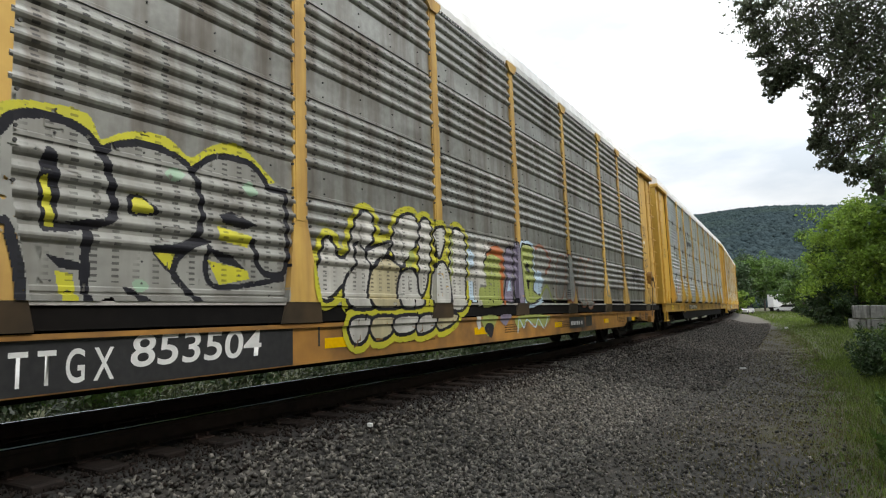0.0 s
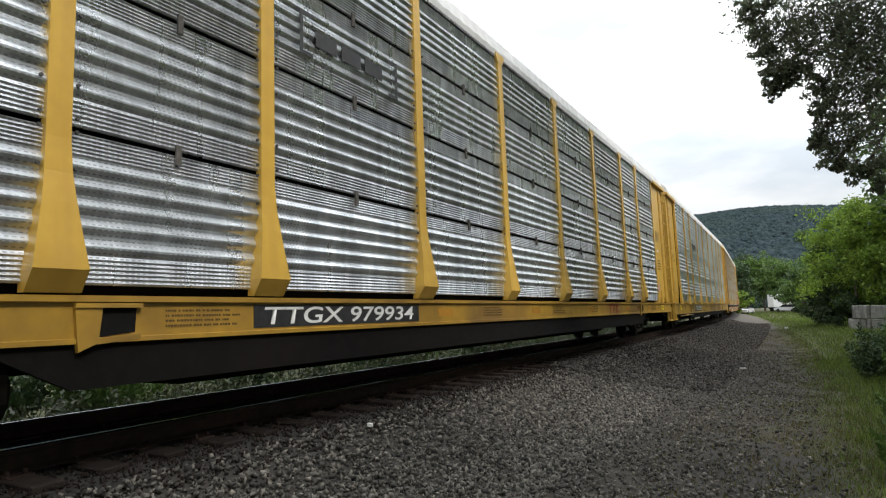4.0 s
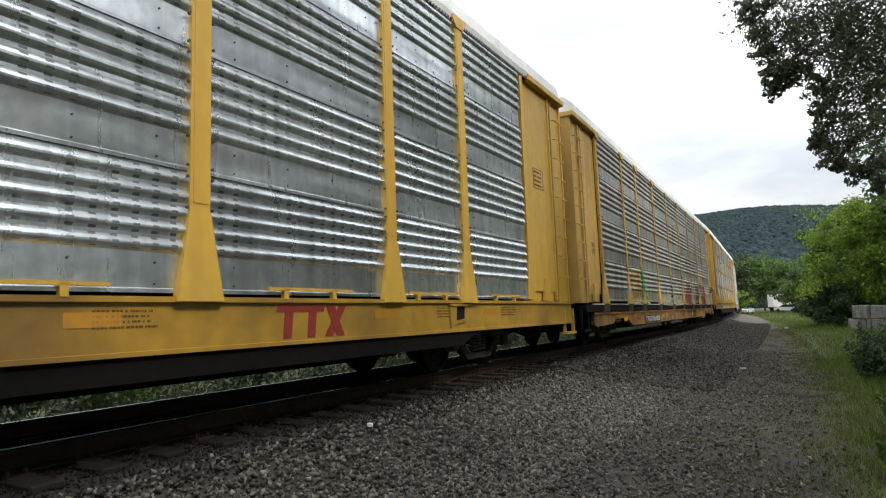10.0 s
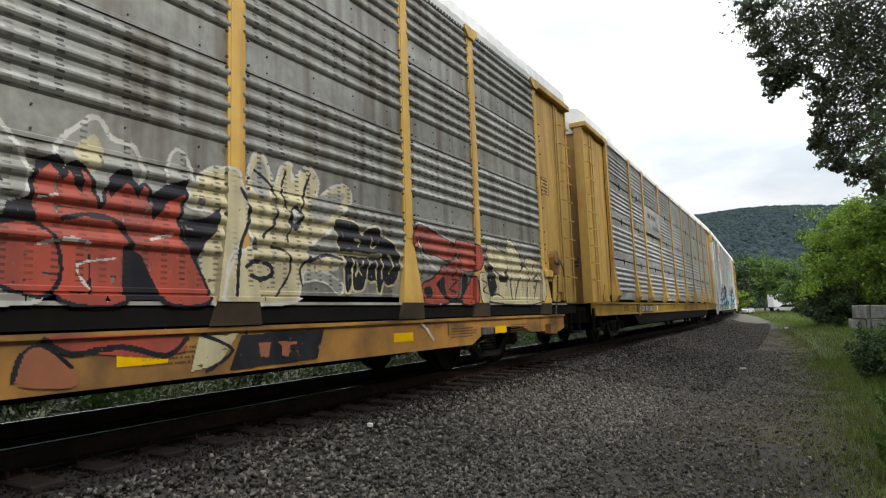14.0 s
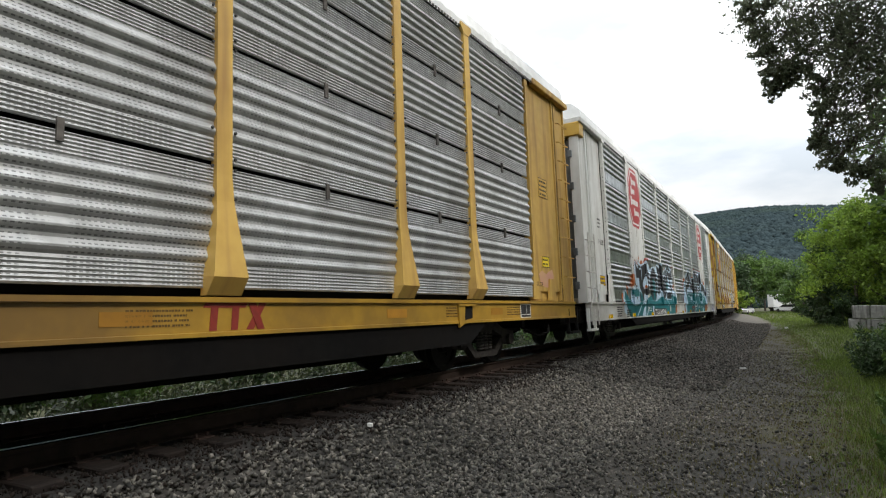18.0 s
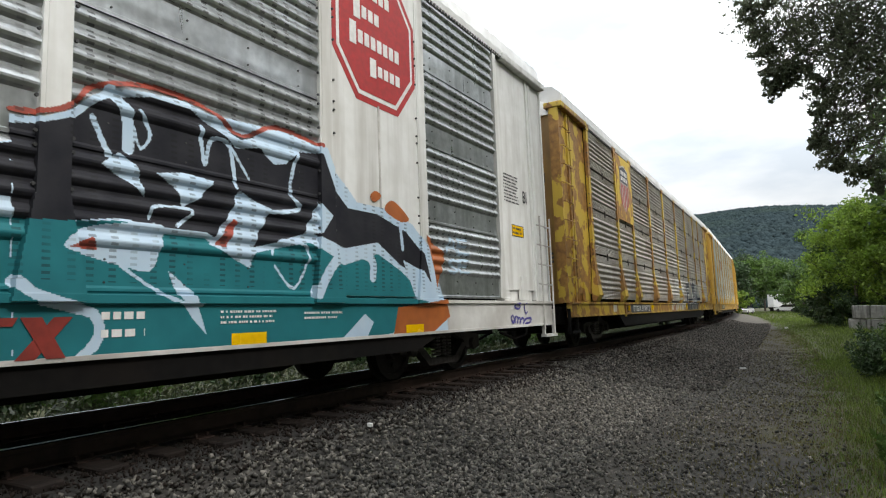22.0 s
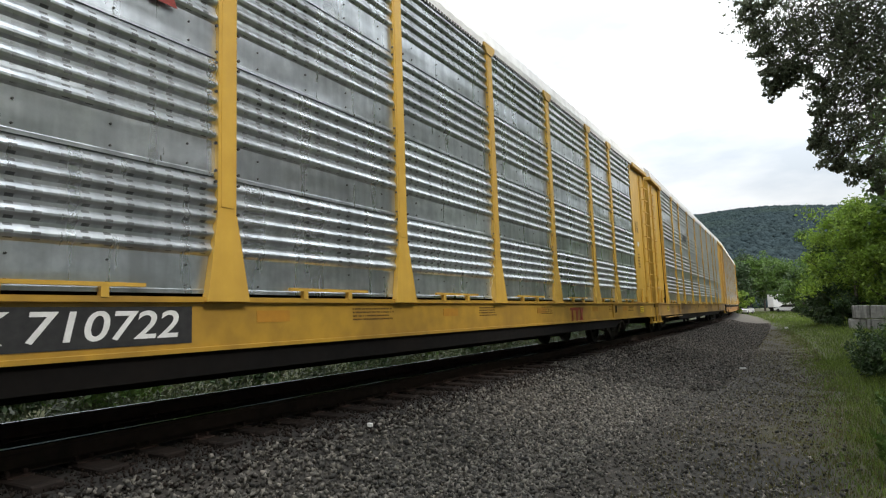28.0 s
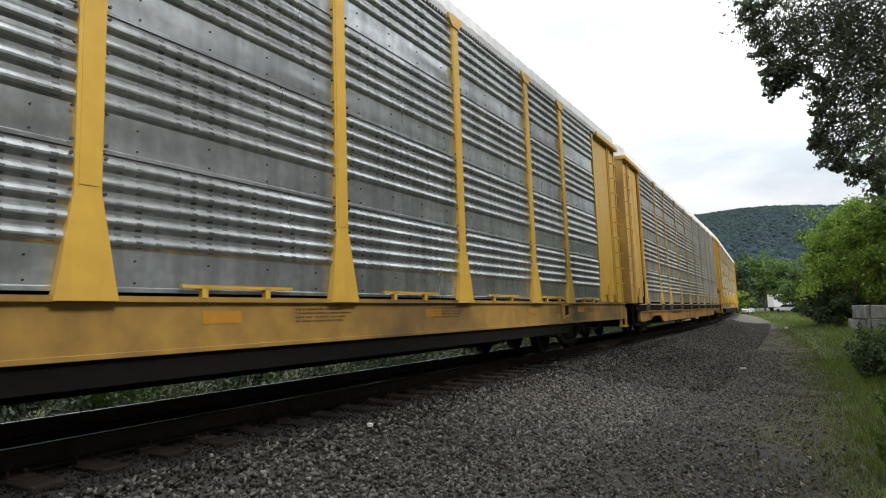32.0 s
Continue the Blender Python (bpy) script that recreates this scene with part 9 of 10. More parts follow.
    w.sharp([(-10.20, 1.18), (-10.14, 1.33), (-10.06, 1.49), (-9.98, 1.60), (-9.90, 1.57), (-9.78, 1.44), (-9.62, 1.31), (-9.46, 1.19), (-9.52, 1.01), (-9.76, 0.94), (-9.82, 0.72), (-10.16, 0.82)], PALE_BLUE)
    w.sharp([(-9.98, 1.45), (-9.78, 1.39), (-9.44, 1.19), (-8.38, 1.12), (-6.60, 1.31), (-1.56, 1.50), (-1.34, 0.47), (-8.38, 0.53), (-8.88, 0.59), (-9.50, 0.69), (-9.76, 0.94), (-9.96, 1.05)], TEAL)
    w.sharp([(-9.24, 1.21), (-9.18, 1.38), (-9.06, 1.52), (-8.74, 1.62), (-8.56, 1.59), (-8.66, 1.80), (-8.76, 1.96), (-8.72, 2.13), (-8.60, 2.32), (-8.50, 2.40), (-8.16, 2.25), (-8.20, 2.45), (-8.02, 2.37), (-7.66, 2.31), (-7.24, 2.40), (-6.90, 2.51), (-6.54, 2.50), (-6.20, 2.31), (-6.10, 2.01), (-6.26, 1.70), (-6.60, 1.53), (-6.98, 1.44), (-7.12, 1.30), (-7.20, 1.10), (-7.70, 1.00), (-8.04, 1.15), (-8.46, 1.00), (-8.88, 1.01), (-9.22, 1.08)], PALE_BLUE)
    w.line([(-8.74, 1.95), (-8.72, 2.13), (-8.62, 2.33), (-8.50, 2.41), (-8.18, 2.28), (-8.20, 2.48)], SPRAY_RED, 0.020)
    w.line([(-7.24, 2.42), (-6.90, 2.55), (-6.48, 2.55)], SPRAY_RED, 0.040)
    w.sharp([(-9.06, 1.48), (-8.22, 1.51), (-8.18, 1.29), (-9.06, 1.26)], TEAL)
    w.line([(-8.74, 1.65), (-8.80, 1.70), (-8.88, 1.56)], SPRAY_BLACK, 0.030)
    w.line([(-8.42, 1.60), (-8.50, 1.61), (-8.52, 1.53), (-8.60, 1.25), (-8.64, 1.18), (-8.70, 1.25)], SPRAY_BLACK, 0.035)
    w.sharp([(-8.52, 2.35), (-8.16, 2.15), (-8.12, 2.30), (-7.66, 2.24), (-7.26, 2.33), (-6.80, 2.40), (-6.50, 2.27), (-6.42, 1.98), (-6.52, 1.68), (-6.72, 1.45), (-7.06, 1.33), (-7.44, 1.39), (-7.58, 1.27), (-7.70, 1.25), (-7.78, 1.40), (-8.04, 1.57), (-8.08, 1.75), (-7.94, 1.86), (-8.46, 1.86)], SPRAY_BLACK)
    w.fill([(-8.10, 1.79), (-7.90, 1.86), (-7.56, 1.67), (-7.46, 1.48), (-7.54, 1.16), (-7.68, 1.28), (-7.78, 1.53)], SPRAY_BLACK)
    w.line([(-7.96, 2.16), (-7.66, 2.16), (-7.68, 1.84)], PALE_BLUE, 0.025)
    w.fill([(-7.56, 1.73), (-7.16, 1.94), (-6.94, 1.93), (-6.84, 1.78), (-6.96, 1.61), (-7.28, 1.54), (-7.48, 1.57)], PALE_BLUE)
    w.fill([(-7.32, 1.57), (-7.14, 1.68), (-6.96, 1.61), (-7.14, 1.57)], SPRAY_ORANGE)
    w.line([(-7.18, 1.97), (-6.96, 2.04), (-6.80, 1.94), (-6.76, 1.73)], PALE_BLUE, 0.015)
    w.sharp([(-8.18, 1.44), (-7.92, 1.42), (-7.68, 1.28), (-7.54, 1.00), (-8.06, 1.03)], TEAL)
    w.fill([(-8.14, 1.27), (-8.00, 1.39), (-8.04, 1.21), (-8.08, 1.06)], SPRAY_BLACK)
    w.sharp([(-6.38, 1.76), (-6.24, 2.06), (-5.96, 2.26), (-5.54, 2.38), (-5.14, 2.30), (-4.82, 2.54), (-4.40, 2.42), (-4.30, 2.57), (-3.98, 2.54), (-3.60, 2.08), (-3.52, 2.48), (-3.26, 2.36), (-2.92, 2.50), (-2.74, 2.68), (-2.14, 2.48), (-1.44, 2.68), (-0.92, 2.53), (-0.74, 1.62), (-0.30, 1.15), (-0.84, 0.97), (-3.20, 1.30), (-3.88, 1.03), (-4.26, 1.34), (-5.34, 1.15), (-6.08, 1.29)], PALE_BLUE)
    w.fill([(-6.36, 1.73), (-6.20, 2.00), (-5.94, 2.20), (-5.54, 2.32), (-5.24, 2.23), (-5.02, 1.87), (-5.12, 1.53), (-5.34, 1.21), (-5.74, 1.17), (-6.06, 1.29), (-6.28, 1.51)], SPRAY_BLACK)
    w.fill([(-5.86, 1.80), (-5.64, 1.97), (-5.48, 1.83), (-5.40, 1.51), (-5.56, 1.15), (-5.76, 1.42)], TEAL)
    w.line([(-5.64, 1.94), (-5.42, 1.84), (-5.38, 1.52)], PALE_BLUE, 0.020)
    w.sharp([(-4.88, 2.44), (-4.44, 2.35), (-4.32, 2.50), (-4.04, 2.46), (-3.74, 1.97), (-3.24, 1.87), (-3.62, 1.50), (-3.92, 1.12), (-4.30, 1.34), (-4.34, 1.66), (-4.74, 1.37), (-5.06, 1.49), (-4.88, 1.88)], SPRAY_BLACK)
    w.sharp([(-3.48, 2.37), (-3.26, 2.29), (-2.92, 2.41), (-3.10, 2.03), (-3.50, 1.70), (-3.72, 1.88)], SPRAY_BLACK)
    w.sharp([(-2.74, 2.58), (-2.16, 2.41), (-1.48, 2.59), (-1.62, 2.14), (-2.34, 2.03), (-1.96, 1.79), (-1.82, 1.36), (-3.08, 1.31), (-3.20, 1.62), (-2.96, 2.04)], SPRAY_BLACK)
    w.fill([(-2.78, 1.74), (-2.36, 1.87), (-2.24, 1.56), (-2.72, 1.49)], TEAL)
    w.sharp([(-7.80, 0.67), (-7.56, 0.91), (-7.20, 1.00), (-7.30, 0.64), (-7.70, 0.54)], PALE_BLUE)
    w.sharp([(-6.18, 0.66), (-6.08, 0.99), (-5.82, 0.99), (-5.90, 0.67)], PALE_BLUE)
    w.line([(-8.54, 0.68), (-8.06, 0.91), (-7.28, 1.29)], PALE_BLUE, 0.020)
    w.line([(-7.42, 0.52), (-6.74, 0.93)], PALE_BLUE, 0.030)
    w.id[(w.gx > -1.85) & (w.gz > 1.12)] = -1
    w.sharp([(-3.58, 2.26), (-3.40, 2.35), (-3.32, 2.25), (-3.32, 2.03), (-3.16, 2.25), (-3.02, 2.43), (-2.90, 2.54), (-2.74, 2.54), (-2.56, 2.38), (-2.30, 2.32), (-1.98, 2.47), (-1.78, 2.47), (-1.86, 2.25), (-1.94, 1.98), (-1.78, 1.75), (-1.46, 1.51), (-1.28, 1.31), (-1.52, 1.14), (-3.54, 1.18)], PALE_BLUE)
    w.line([(-3.46, 2.35), (-3.34, 2.41), (-3.32, 2.33)], SPRAY_RED, 0.030)
    w.line([(-2.90, 2.58), (-2.74, 2.60)], SPRAY_RED, 0.030)
    w.line([(-1.94, 2.52), (-1.78, 2.56), (-1.78, 2.40)], SPRAY_RED, 0.030)
    w.sharp([(-3.58, 2.20), (-3.42, 2.30), (-3.38, 2.04), (-3.56, 1.77)], SPRAY_BLACK)
    w.sharp([(-3.54, 1.25), (-3.18, 1.31), (-1.78, 1.46), (-1.36, 1.25), (-1.52, 1.09), (-3.54, 1.07)], TEAL)
    w.sharp([(-3.34, 1.92), (-3.16, 2.19), (-3.00, 2.38), (-2.90, 2.45), (-2.84, 2.15), (-2.92, 1.92), (-3.20, 1.83), (-3.22, 1.62), (-3.24, 1.35), (-3.54, 1.29), (-3.56, 1.73), (-3.38, 1.92)], SPRAY_BLACK)
    w.sharp([(-2.84, 2.48), (-2.74, 2.49), (-2.58, 2.32), (-2.26, 2.26), (-1.96, 2.40), (-1.88, 2.37), (-1.96, 2.03), (-2.36, 2.01), (-2.76, 2.03)], SPRAY_BLACK)
    w.fill([(-3.22, 1.81), (-3.08, 1.91), (-2.94, 1.89), (-2.82, 1.78), (-2.98, 1.67), (-3.08, 1.60), (-3.18, 1.62)], TEAL)
    w.sharp([(-2.80, 1.92), (-2.74, 1.97), (-2.40, 1.57), (-2.92, 1.57), (-2.82, 1.72)], PALE_BLUE)
    w.sharp([(-2.60, 1.97), (-2.36, 1.97), (-2.10, 1.71), (-1.90, 1.53), (-2.34, 1.57)], SPRAY_BLACK)
    w.sharp([(-3.16, 1.46), (-2.90, 1.51), (-2.10, 1.53), (-2.12, 1.26), (-3.16, 1.27)], SPRAY_BLACK)
    w.line([(-2.96, 1.54), (-2.10, 1.55), (-2.12, 1.25), (-3.18, 1.26)], PALE_BLUE, 0.015)
    w.sharp([(-2.30, 1.95), (-1.86, 1.99), (-2.04, 1.73), (-2.10, 1.72)], PALE_BLUE)
    w.line([(-3.24, 1.52), (-3.26, 1.29), (-3.10, 1.24), (-2.96, 1.01)], PALE_BLUE, 0.040)
    w.line([(-1.96, 1.73), (-1.76, 1.44), (-1.70, 1.19)], PALE_BLUE, 0.020)
    w.fill([(-1.88, 1.74), (-1.76, 1.83), (-1.52, 1.83), (-1.60, 1.66), (-1.76, 1.62)], SPRAY_ORANGE)
    w.sharp([(-1.26, 1.14), (-1.02, 1.03), (-1.06, 0.81), (-1.22, 0.71), (-1.56, 0.70)], SPRAY_ORANGE)
    w.sharp([(-2.68, 1.01), (-2.48, 1.01), (-2.52, 0.78), (-2.74, 0.79)], SPRAY_WHITE)
    w.done(car, "P", False, "huge black and teal graffiti with pale blue outline", boards=((-8.87, -6.95), (6.95, 8.87)))
    w = Wall(0.9, 9.7, 0.665, 3.1, seed=12)
    w.sharp([(0.92, 1.32), (0.88, 1.90), (1.06, 2.14), (1.32, 2.21), (1.40, 1.18), (1.30, 0.73), (1.02, 0.67)], SPRAY_ORANGE)
    w.sharp([(0.98, 1.39), (1.10, 1.92), (1.46, 2.23), (2.34, 2.47), (2.78, 2.71), (3.16, 2.72), (3.44, 2.33), (3.84, 2.09), (4.30, 2.28), (5.12, 2.69), (6.62, 2.81), (7.24, 2.39), (8.24, 1.55), (7.70, 0.78), (6.60, 0.56), (1.30, 0.66)], PALE_BLUE)
    w.sharp([(1.30, 1.63), (1.52, 2.12), (2.32, 2.34), (2.92, 2.62), (3.32, 2.23), (3.62, 2.02), (4.06, 2.15), (5.10, 2.57), (6.44, 2.67), (6.66, 1.98), (5.82, 1.70), (4.24, 1.72), (2.80, 1.82), (2.28, 1.78), (1.42, 1.49)], SPRAY_BLACK)
    w.sharp([(1.56, 1.34), (2.26, 1.57), (3.78, 1.60), (6.62, 1.74), (7.78, 1.15), (6.60, 0.62), (1.70, 0.68), (1.72, 1.03)], TEAL)
    w.sharp([(1.82, 1.91), (2.68, 2.38), (2.32, 2.02)], PALE_BLUE)
    w.sharp([(2.92, 2.01), (3.46, 2.15), (3.02, 1.82)], PALE_BLUE)
    w.sharp([(3.18, 1.28), (3.56, 1.51), (3.78, 1.24)], PALE_BLUE)
    w.line([(2.44, 1.62), (2.46, 1.45), (3.14, 1.39), (3.70, 0.84)], PALE_BLUE, 0.030)
    w.sharp([(3.90, 2.30), (4.10, 2.33), (4.28, 2.43), (4.42, 2.58), (4.56, 2.68), (4.86, 2.74), (5.22, 2.77), (5.50, 2.68), (5.78, 2.56), (6.16, 2.71), (6.54, 2.72), (6.94, 2.75), (7.16, 2.36), (7.44, 2.22), (7.96, 2.22), (8.58, 2.08), (8.96, 1.80), (9.20, 1.42), (9.40, 1.03), (9.44, 0.56), (5.70, 0.61), (3.98, 0.60)], PALE_BLUE)
    w.line([(3.90, 2.34), (4.10, 2.37), (4.28, 2.47), (4.44, 2.66), (4.82, 2.79), (5.22, 2.80), (5.50, 2.74), (5.82, 2.61), (6.22, 2.80), (6.88, 2.76)], SPRAY_RED, 0.020)
    w.sharp([(3.90, 2.24), (4.10, 2.29), (4.32, 2.39), (4.46, 2.54), (4.58, 2.62), (4.86, 2.70), (5.22, 2.71), (5.50, 2.61), (5.76, 2.48), (6.02, 2.54), (6.22, 2.42), (6.38, 2.46), (6.54, 2.62), (6.88, 2.67), (7.06, 2.31), (7.28, 2.13), (7.84, 2.12), (8.42, 1.97), (8.82, 1.71), (8.94, 1.33), (8.28, 1.53), (7.82, 1.78), (7.22, 1.66), (6.68, 1.79), (6.22, 1.64), (5.76, 1.52), (5.40, 1.66), (4.94, 1.66), (4.66, 1.69), (4.26, 1.62), (3.94, 1.60)], SPRAY_BLACK)
    w.sharp([(3.94, 1.60), (4.26, 1.62), (4.66, 1.67), (4.94, 1.61), (5.40, 1.61), (5.76, 1.47), (6.22, 1.58), (6.68, 1.68), (7.20, 1.47), (7.82, 1.64), (8.28, 1.46), (8.90, 1.11), (8.12, 0.69), (7.18, 0.57), (5.70, 0.61), (3.98, 0.62)], TEAL)
    w.sharp([(4.50, 2.08), (4.64, 2.20), (4.78, 2.13), (4.86, 1.88), (4.72, 1.98)], PALE_BLUE)
    w.sharp([(4.94, 2.09), (5.22, 2.15), (5.50, 2.12), (5.36, 1.95), (5.20, 1.85), (5.12, 2.01)], PALE_BLUE)
    w.fill([(4.24, 1.44), (4.38, 1.58), (4.66, 1.65), (5.00, 1.67), (5.00, 1.48), (4.92, 1.30), (4.68, 1.33), (4.42, 1.39)], PALE_BLUE)
    w.sharp([(4.28, 1.44), (4.46, 1.53), (4.50, 1.44), (4.38, 1.43)], SPRAY_RED)
    w.sharp([(5.46, 1.56), (5.70, 1.90), (5.76, 2.08), (6.16, 1.96), (5.98, 1.67), (5.92, 1.37), (5.70, 1.46)], PALE_BLUE)
    w.sharp([(5.52, 1.56), (5.70, 1.81), (5.76, 1.78), (5.64, 1.54)], SPRAY_RED)
    w.line([(4.44, 2.43), (4.56, 2.17)], PALE_BLUE, 0.025)
    w.line([(4.56, 2.66), (4.70, 2.52), (4.72, 2.25)], PALE_BLUE, 0.050)
    w.line([(4.80, 2.57), (4.90, 2.41), (4.82, 2.27), (4.76, 2.42)], PALE_BLUE, 0.015)
    w.line([(5.36, 2.58), (5.42, 2.26), (5.48, 2.50), (5.68, 2.47), (5.74, 2.11)], PALE_BLUE, 0.020)
    w.line([(5.68, 2.50), (5.90, 2.22)], PALE_BLUE, 0.015)
    w.line([(4.90, 1.72), (4.94, 1.82), (5.28, 1.83), (5.14, 1.68)], PALE_BLUE, 0.015)
    w.line([(6.54, 2.64), (6.42, 2.17), (6.56, 2.02), (6.16, 1.93)], PALE_BLUE, 0.022)
    w.sharp([(6.58, 1.74), (6.82, 2.13), (7.02, 2.00), (6.86, 1.80)], PALE_BLUE)
    w.line([(6.76, 1.15), (7.02, 1.49), (7.40, 1.62), (7.70, 1.56), (7.72, 1.36)], PALE_BLUE, 0.060)
    w.line([(6.16, 1.52), (6.30, 1.67), (6.68, 1.59), (6.48, 1.20), (6.22, 1.41)], PALE_BLUE, 0.015)
    w.line([(8.30, 2.04), (8.34, 1.75)], PALE_BLUE, 0.030)
    w.sharp([(8.34, 1.60), (8.78, 1.48), (9.18, 1.03), (8.62, 1.10)], PALE_BLUE)
    w.sharp([(5.08, 1.31), (5.32, 1.13), (5.44, 0.78), (5.30, 0.92), (5.14, 1.15)], PALE_BLUE)
    w.line([(3.96, 1.18), (4.14, 1.07), (4.48, 0.97), (4.52, 0.79), (4.38, 0.64)], PALE_BLUE, 0.040)
    w.line([(4.68, 1.33), (5.10, 1.08), (5.40, 1.03)], PALE_BLUE, 0.015)
    w.sharp([(8.88, 1.98), (9.40, 1.75), (9.18, 1.23), (9.04, 1.49)], SPRAY_ORANGE)
    w.sharp([(8.24, 1.00), (9.40, 1.11), (9.50, 0.87), (8.80, 0.55), (8.12, 0.62)], SPRAY_ORANGE)
    w.fill([(7.70, 2.33), (7.80, 2.41), (7.92, 2.36), (7.78, 2.27)], SPRAY_ORANGE)
    w.fill([(7.98, 2.20), (8.16, 2.34), (8.50, 2.15), (8.30, 2.09)], SPRAY_ORANGE)
    w.sharp([(7.18, 0.66), (7.58, 0.93), (7.74, 0.83), (7.58, 0.61)], PALE_BLUE)
    w.done(car, "P", False, "huge black and teal graffiti with pale blue outline", boards=((-8.87, -6.95), (6.95, 8.87)))
    w = Wall(9.2, 10.3, 1.3, 2.2, seed=20)
    w.coat(w.word("AE", 9.4, 10.1, 1.75, 2.05, 0.03, 0.05, 0, 3) < 0.022, PALE_BLUE)
    w.coat(w.word("SE", 9.45, 10.1, 1.45, 1.7, 0.03, 0.05, 0, 5) < 0.022, PALE_BLUE)
    w.done(car, "P", False, "thin pale tag")
    w = Wall(11.2, 12.75, 0.665, 1.06, seed=21)
    w.line([(11.72, 1.03), (11.83, 1.06), (11.93, 1.00), (11.83, 0.96), (11.70, 0.99), (11.73, 1.03)], SPRAY_BLUE, 0.018)
    w.line([(12.19, 1.08), (12.12, 1.05), (12.10, 0.96), (12.16, 0.88), (12.22, 0.90)], SPRAY_BLUE, 0.018)
    w.line([(11.53, 0.81), (11.59, 0.85), (11.66, 0.79), (11.60, 0.72), (11.54, 0.78)], SPRAY_BLUE, 0.018)
    w.line([(11.68, 0.73), (11.71, 0.83), (11.80, 0.80), (11.77, 0.72), (11.84, 0.81), (11.91, 0.77), (11.88, 0.70), (11.97, 0.80), (12.06, 0.77), (12.02, 0.70), (12.14, 0.78), (12.37, 0.79), (12.33, 0.72), (12.11, 0.70)], SPRAY_BLUE, 0.018)
    w.done(car, "P", False, "thin violet tag on the sill")


def marks_g(car):
    plates(car, "number_panel", [(-7.9, -5.1, 0.80, 1.04)], surf_slate, -1.564, "dull slate number panel")
    lettering(car, "TTGX 979972", -7.7, -5.25, 0.83, 1.01, WHITE, -1.568, 0.2, label="white slanted car number")
    plates(car, "reflector", [(x, x + 0.42, 0.86, 1.03) for x in (-8.45, -4.9, 1.0, 3.0, 9.2)], REFLECTOR, -1.566, "amber reflective patch")
    plates(car, "label_plate", [(-9.95, -9.6, 0.84, 1.03)], STRIPE_WHITE, -1.566, "small pale plate")
    # yellow shield board
    b = Build()
    b.box(-8.80, -7.02, -W - 0.055, -W - 0.03, 3.5, 5.45)
    board = part("shield_board", b.done("shield_board", YELLOW_RUST), car, "peeling yellow board")
    sh = [(-8.4, 5.1), (-7.9, 5.22), (-7.4, 5.1), (-7.38, 4.3), (-7.55, 3.98), (-7.9, 3.78), (-8.25, 3.98), (-8.42, 4.3)]
    b = Build()
    b.prism(sh, "y", -W - 0.060, -W - 0.056)
    part("shield", b.done("shield", STRIPE_WHITE), board, "pale shield")
    b = Build()
    for k in range(5):
        x = -8.34 + k * 0.2
        lo = 3.82 + 0.5 * abs(x + 0.05 - -7.9) ** 1.2
        b.box(x, x + 0.1, -W - 0.064, -W - 0.061, lo, 4.62)
    part("stripes", b.done("stripes", RED), board, "red stripes")
    b = Build()
    b.prism([(-8.38, 4.66), (-7.42, 4.66), (-7.42, 5.06), (-7.9, 5.18), (-8.38, 5.06)], "y", -W - 0.064, -W - 0.061)
    part("shield_top", b.done("shield_top", surf_slate), board, "slate blue shield top")
    b = Build()
    for k in range(4):
        b.box(-8.28 + k * 0.2, -8.14 + k * 0.2, -W - 0.067, -W - 0.065, 4.90, 5.02)
        b.box(-8.3 + k * 0.21, -8.15 + k * 0.21, -W - 0.067, -W - 0.065, 4.72, 4.84)
    part("shield_bars", b.done("shield_bars", WHITE), board)
    w = Wall(-0.9, 3.1, 0.80, 2.3, seed=13)
    w.sharp([(-0.79, 2.05), (-0.51, 2.05), (-0.15, 1.67), (0.21, 2.05), (0.57, 2.09), (0.43, 1.24), (-0.05, 1.22), (0.06, 1.69), (-0.22, 1.32), (-0.39, 1.22), (-0.48, 1.45), (-0.57, 1.22), (-0.86, 1.21), (-0.81, 1.66)], SPRAY_WHITE)
    w.sharp([(0.63, 2.10), (1.20, 2.12), (1.22, 1.23), (0.43, 1.22)], SPRAY_WHITE)
    w.sharp([(0.89, 1.85), (0.99, 1.54), (0.86, 1.45), (0.82, 1.64)], GALV_SLOT_RUST)
    w.sharp([(1.63, 2.04), (1.82, 2.11), (2.24, 2.07), (2.30, 1.66), (2.48, 2.05), (2.83, 2.08), (2.60, 1.64), (2.47, 1.44), (2.60, 1.19), (2.24, 1.18), (2.08, 1.42), (1.93, 1.20), (1.64, 1.20), (1.66, 1.52), (1.82, 1.70), (1.65, 1.93)], SPRAY_WHITE)
    w.sharp([(1.73, 1.56), (1.85, 1.68), (1.95, 1.41), (1.92, 1.23), (1.75, 1.44)], GALV_SLOT_RUST)
    w.sharp([(1.24, 1.73), (1.59, 1.76), (1.58, 1.48), (1.33, 1.47)], SPRAY_WHITE)
    w.sharp([(-0.83, 1.12), (-0.54, 1.11), (-0.57, 0.84), (-0.94, 0.79)], SPRAY_WHITE)
    w.sharp([(-0.48, 1.11), (-0.16, 1.11), (-0.29, 0.93), (-0.42, 1.00)], SPRAY_WHITE)
    w.sharp([(0.16, 1.10), (0.51, 1.09), (0.42, 0.82), (-0.03, 0.79)], SPRAY_WHITE)
    w.sharp([(0.55, 1.09), (1.02, 1.09), (0.79, 0.82), (0.62, 0.81)], SPRAY_WHITE)
    w.sharp([(1.16, 1.10), (1.46, 1.10), (1.40, 0.82), (1.06, 0.82)], SPRAY_WHITE)
    w.sharp([(1.56, 1.11), (2.61, 1.11), (2.72, 0.78), (2.36, 1.08), (2.16, 0.80), (1.65, 0.79)], SPRAY_WHITE)
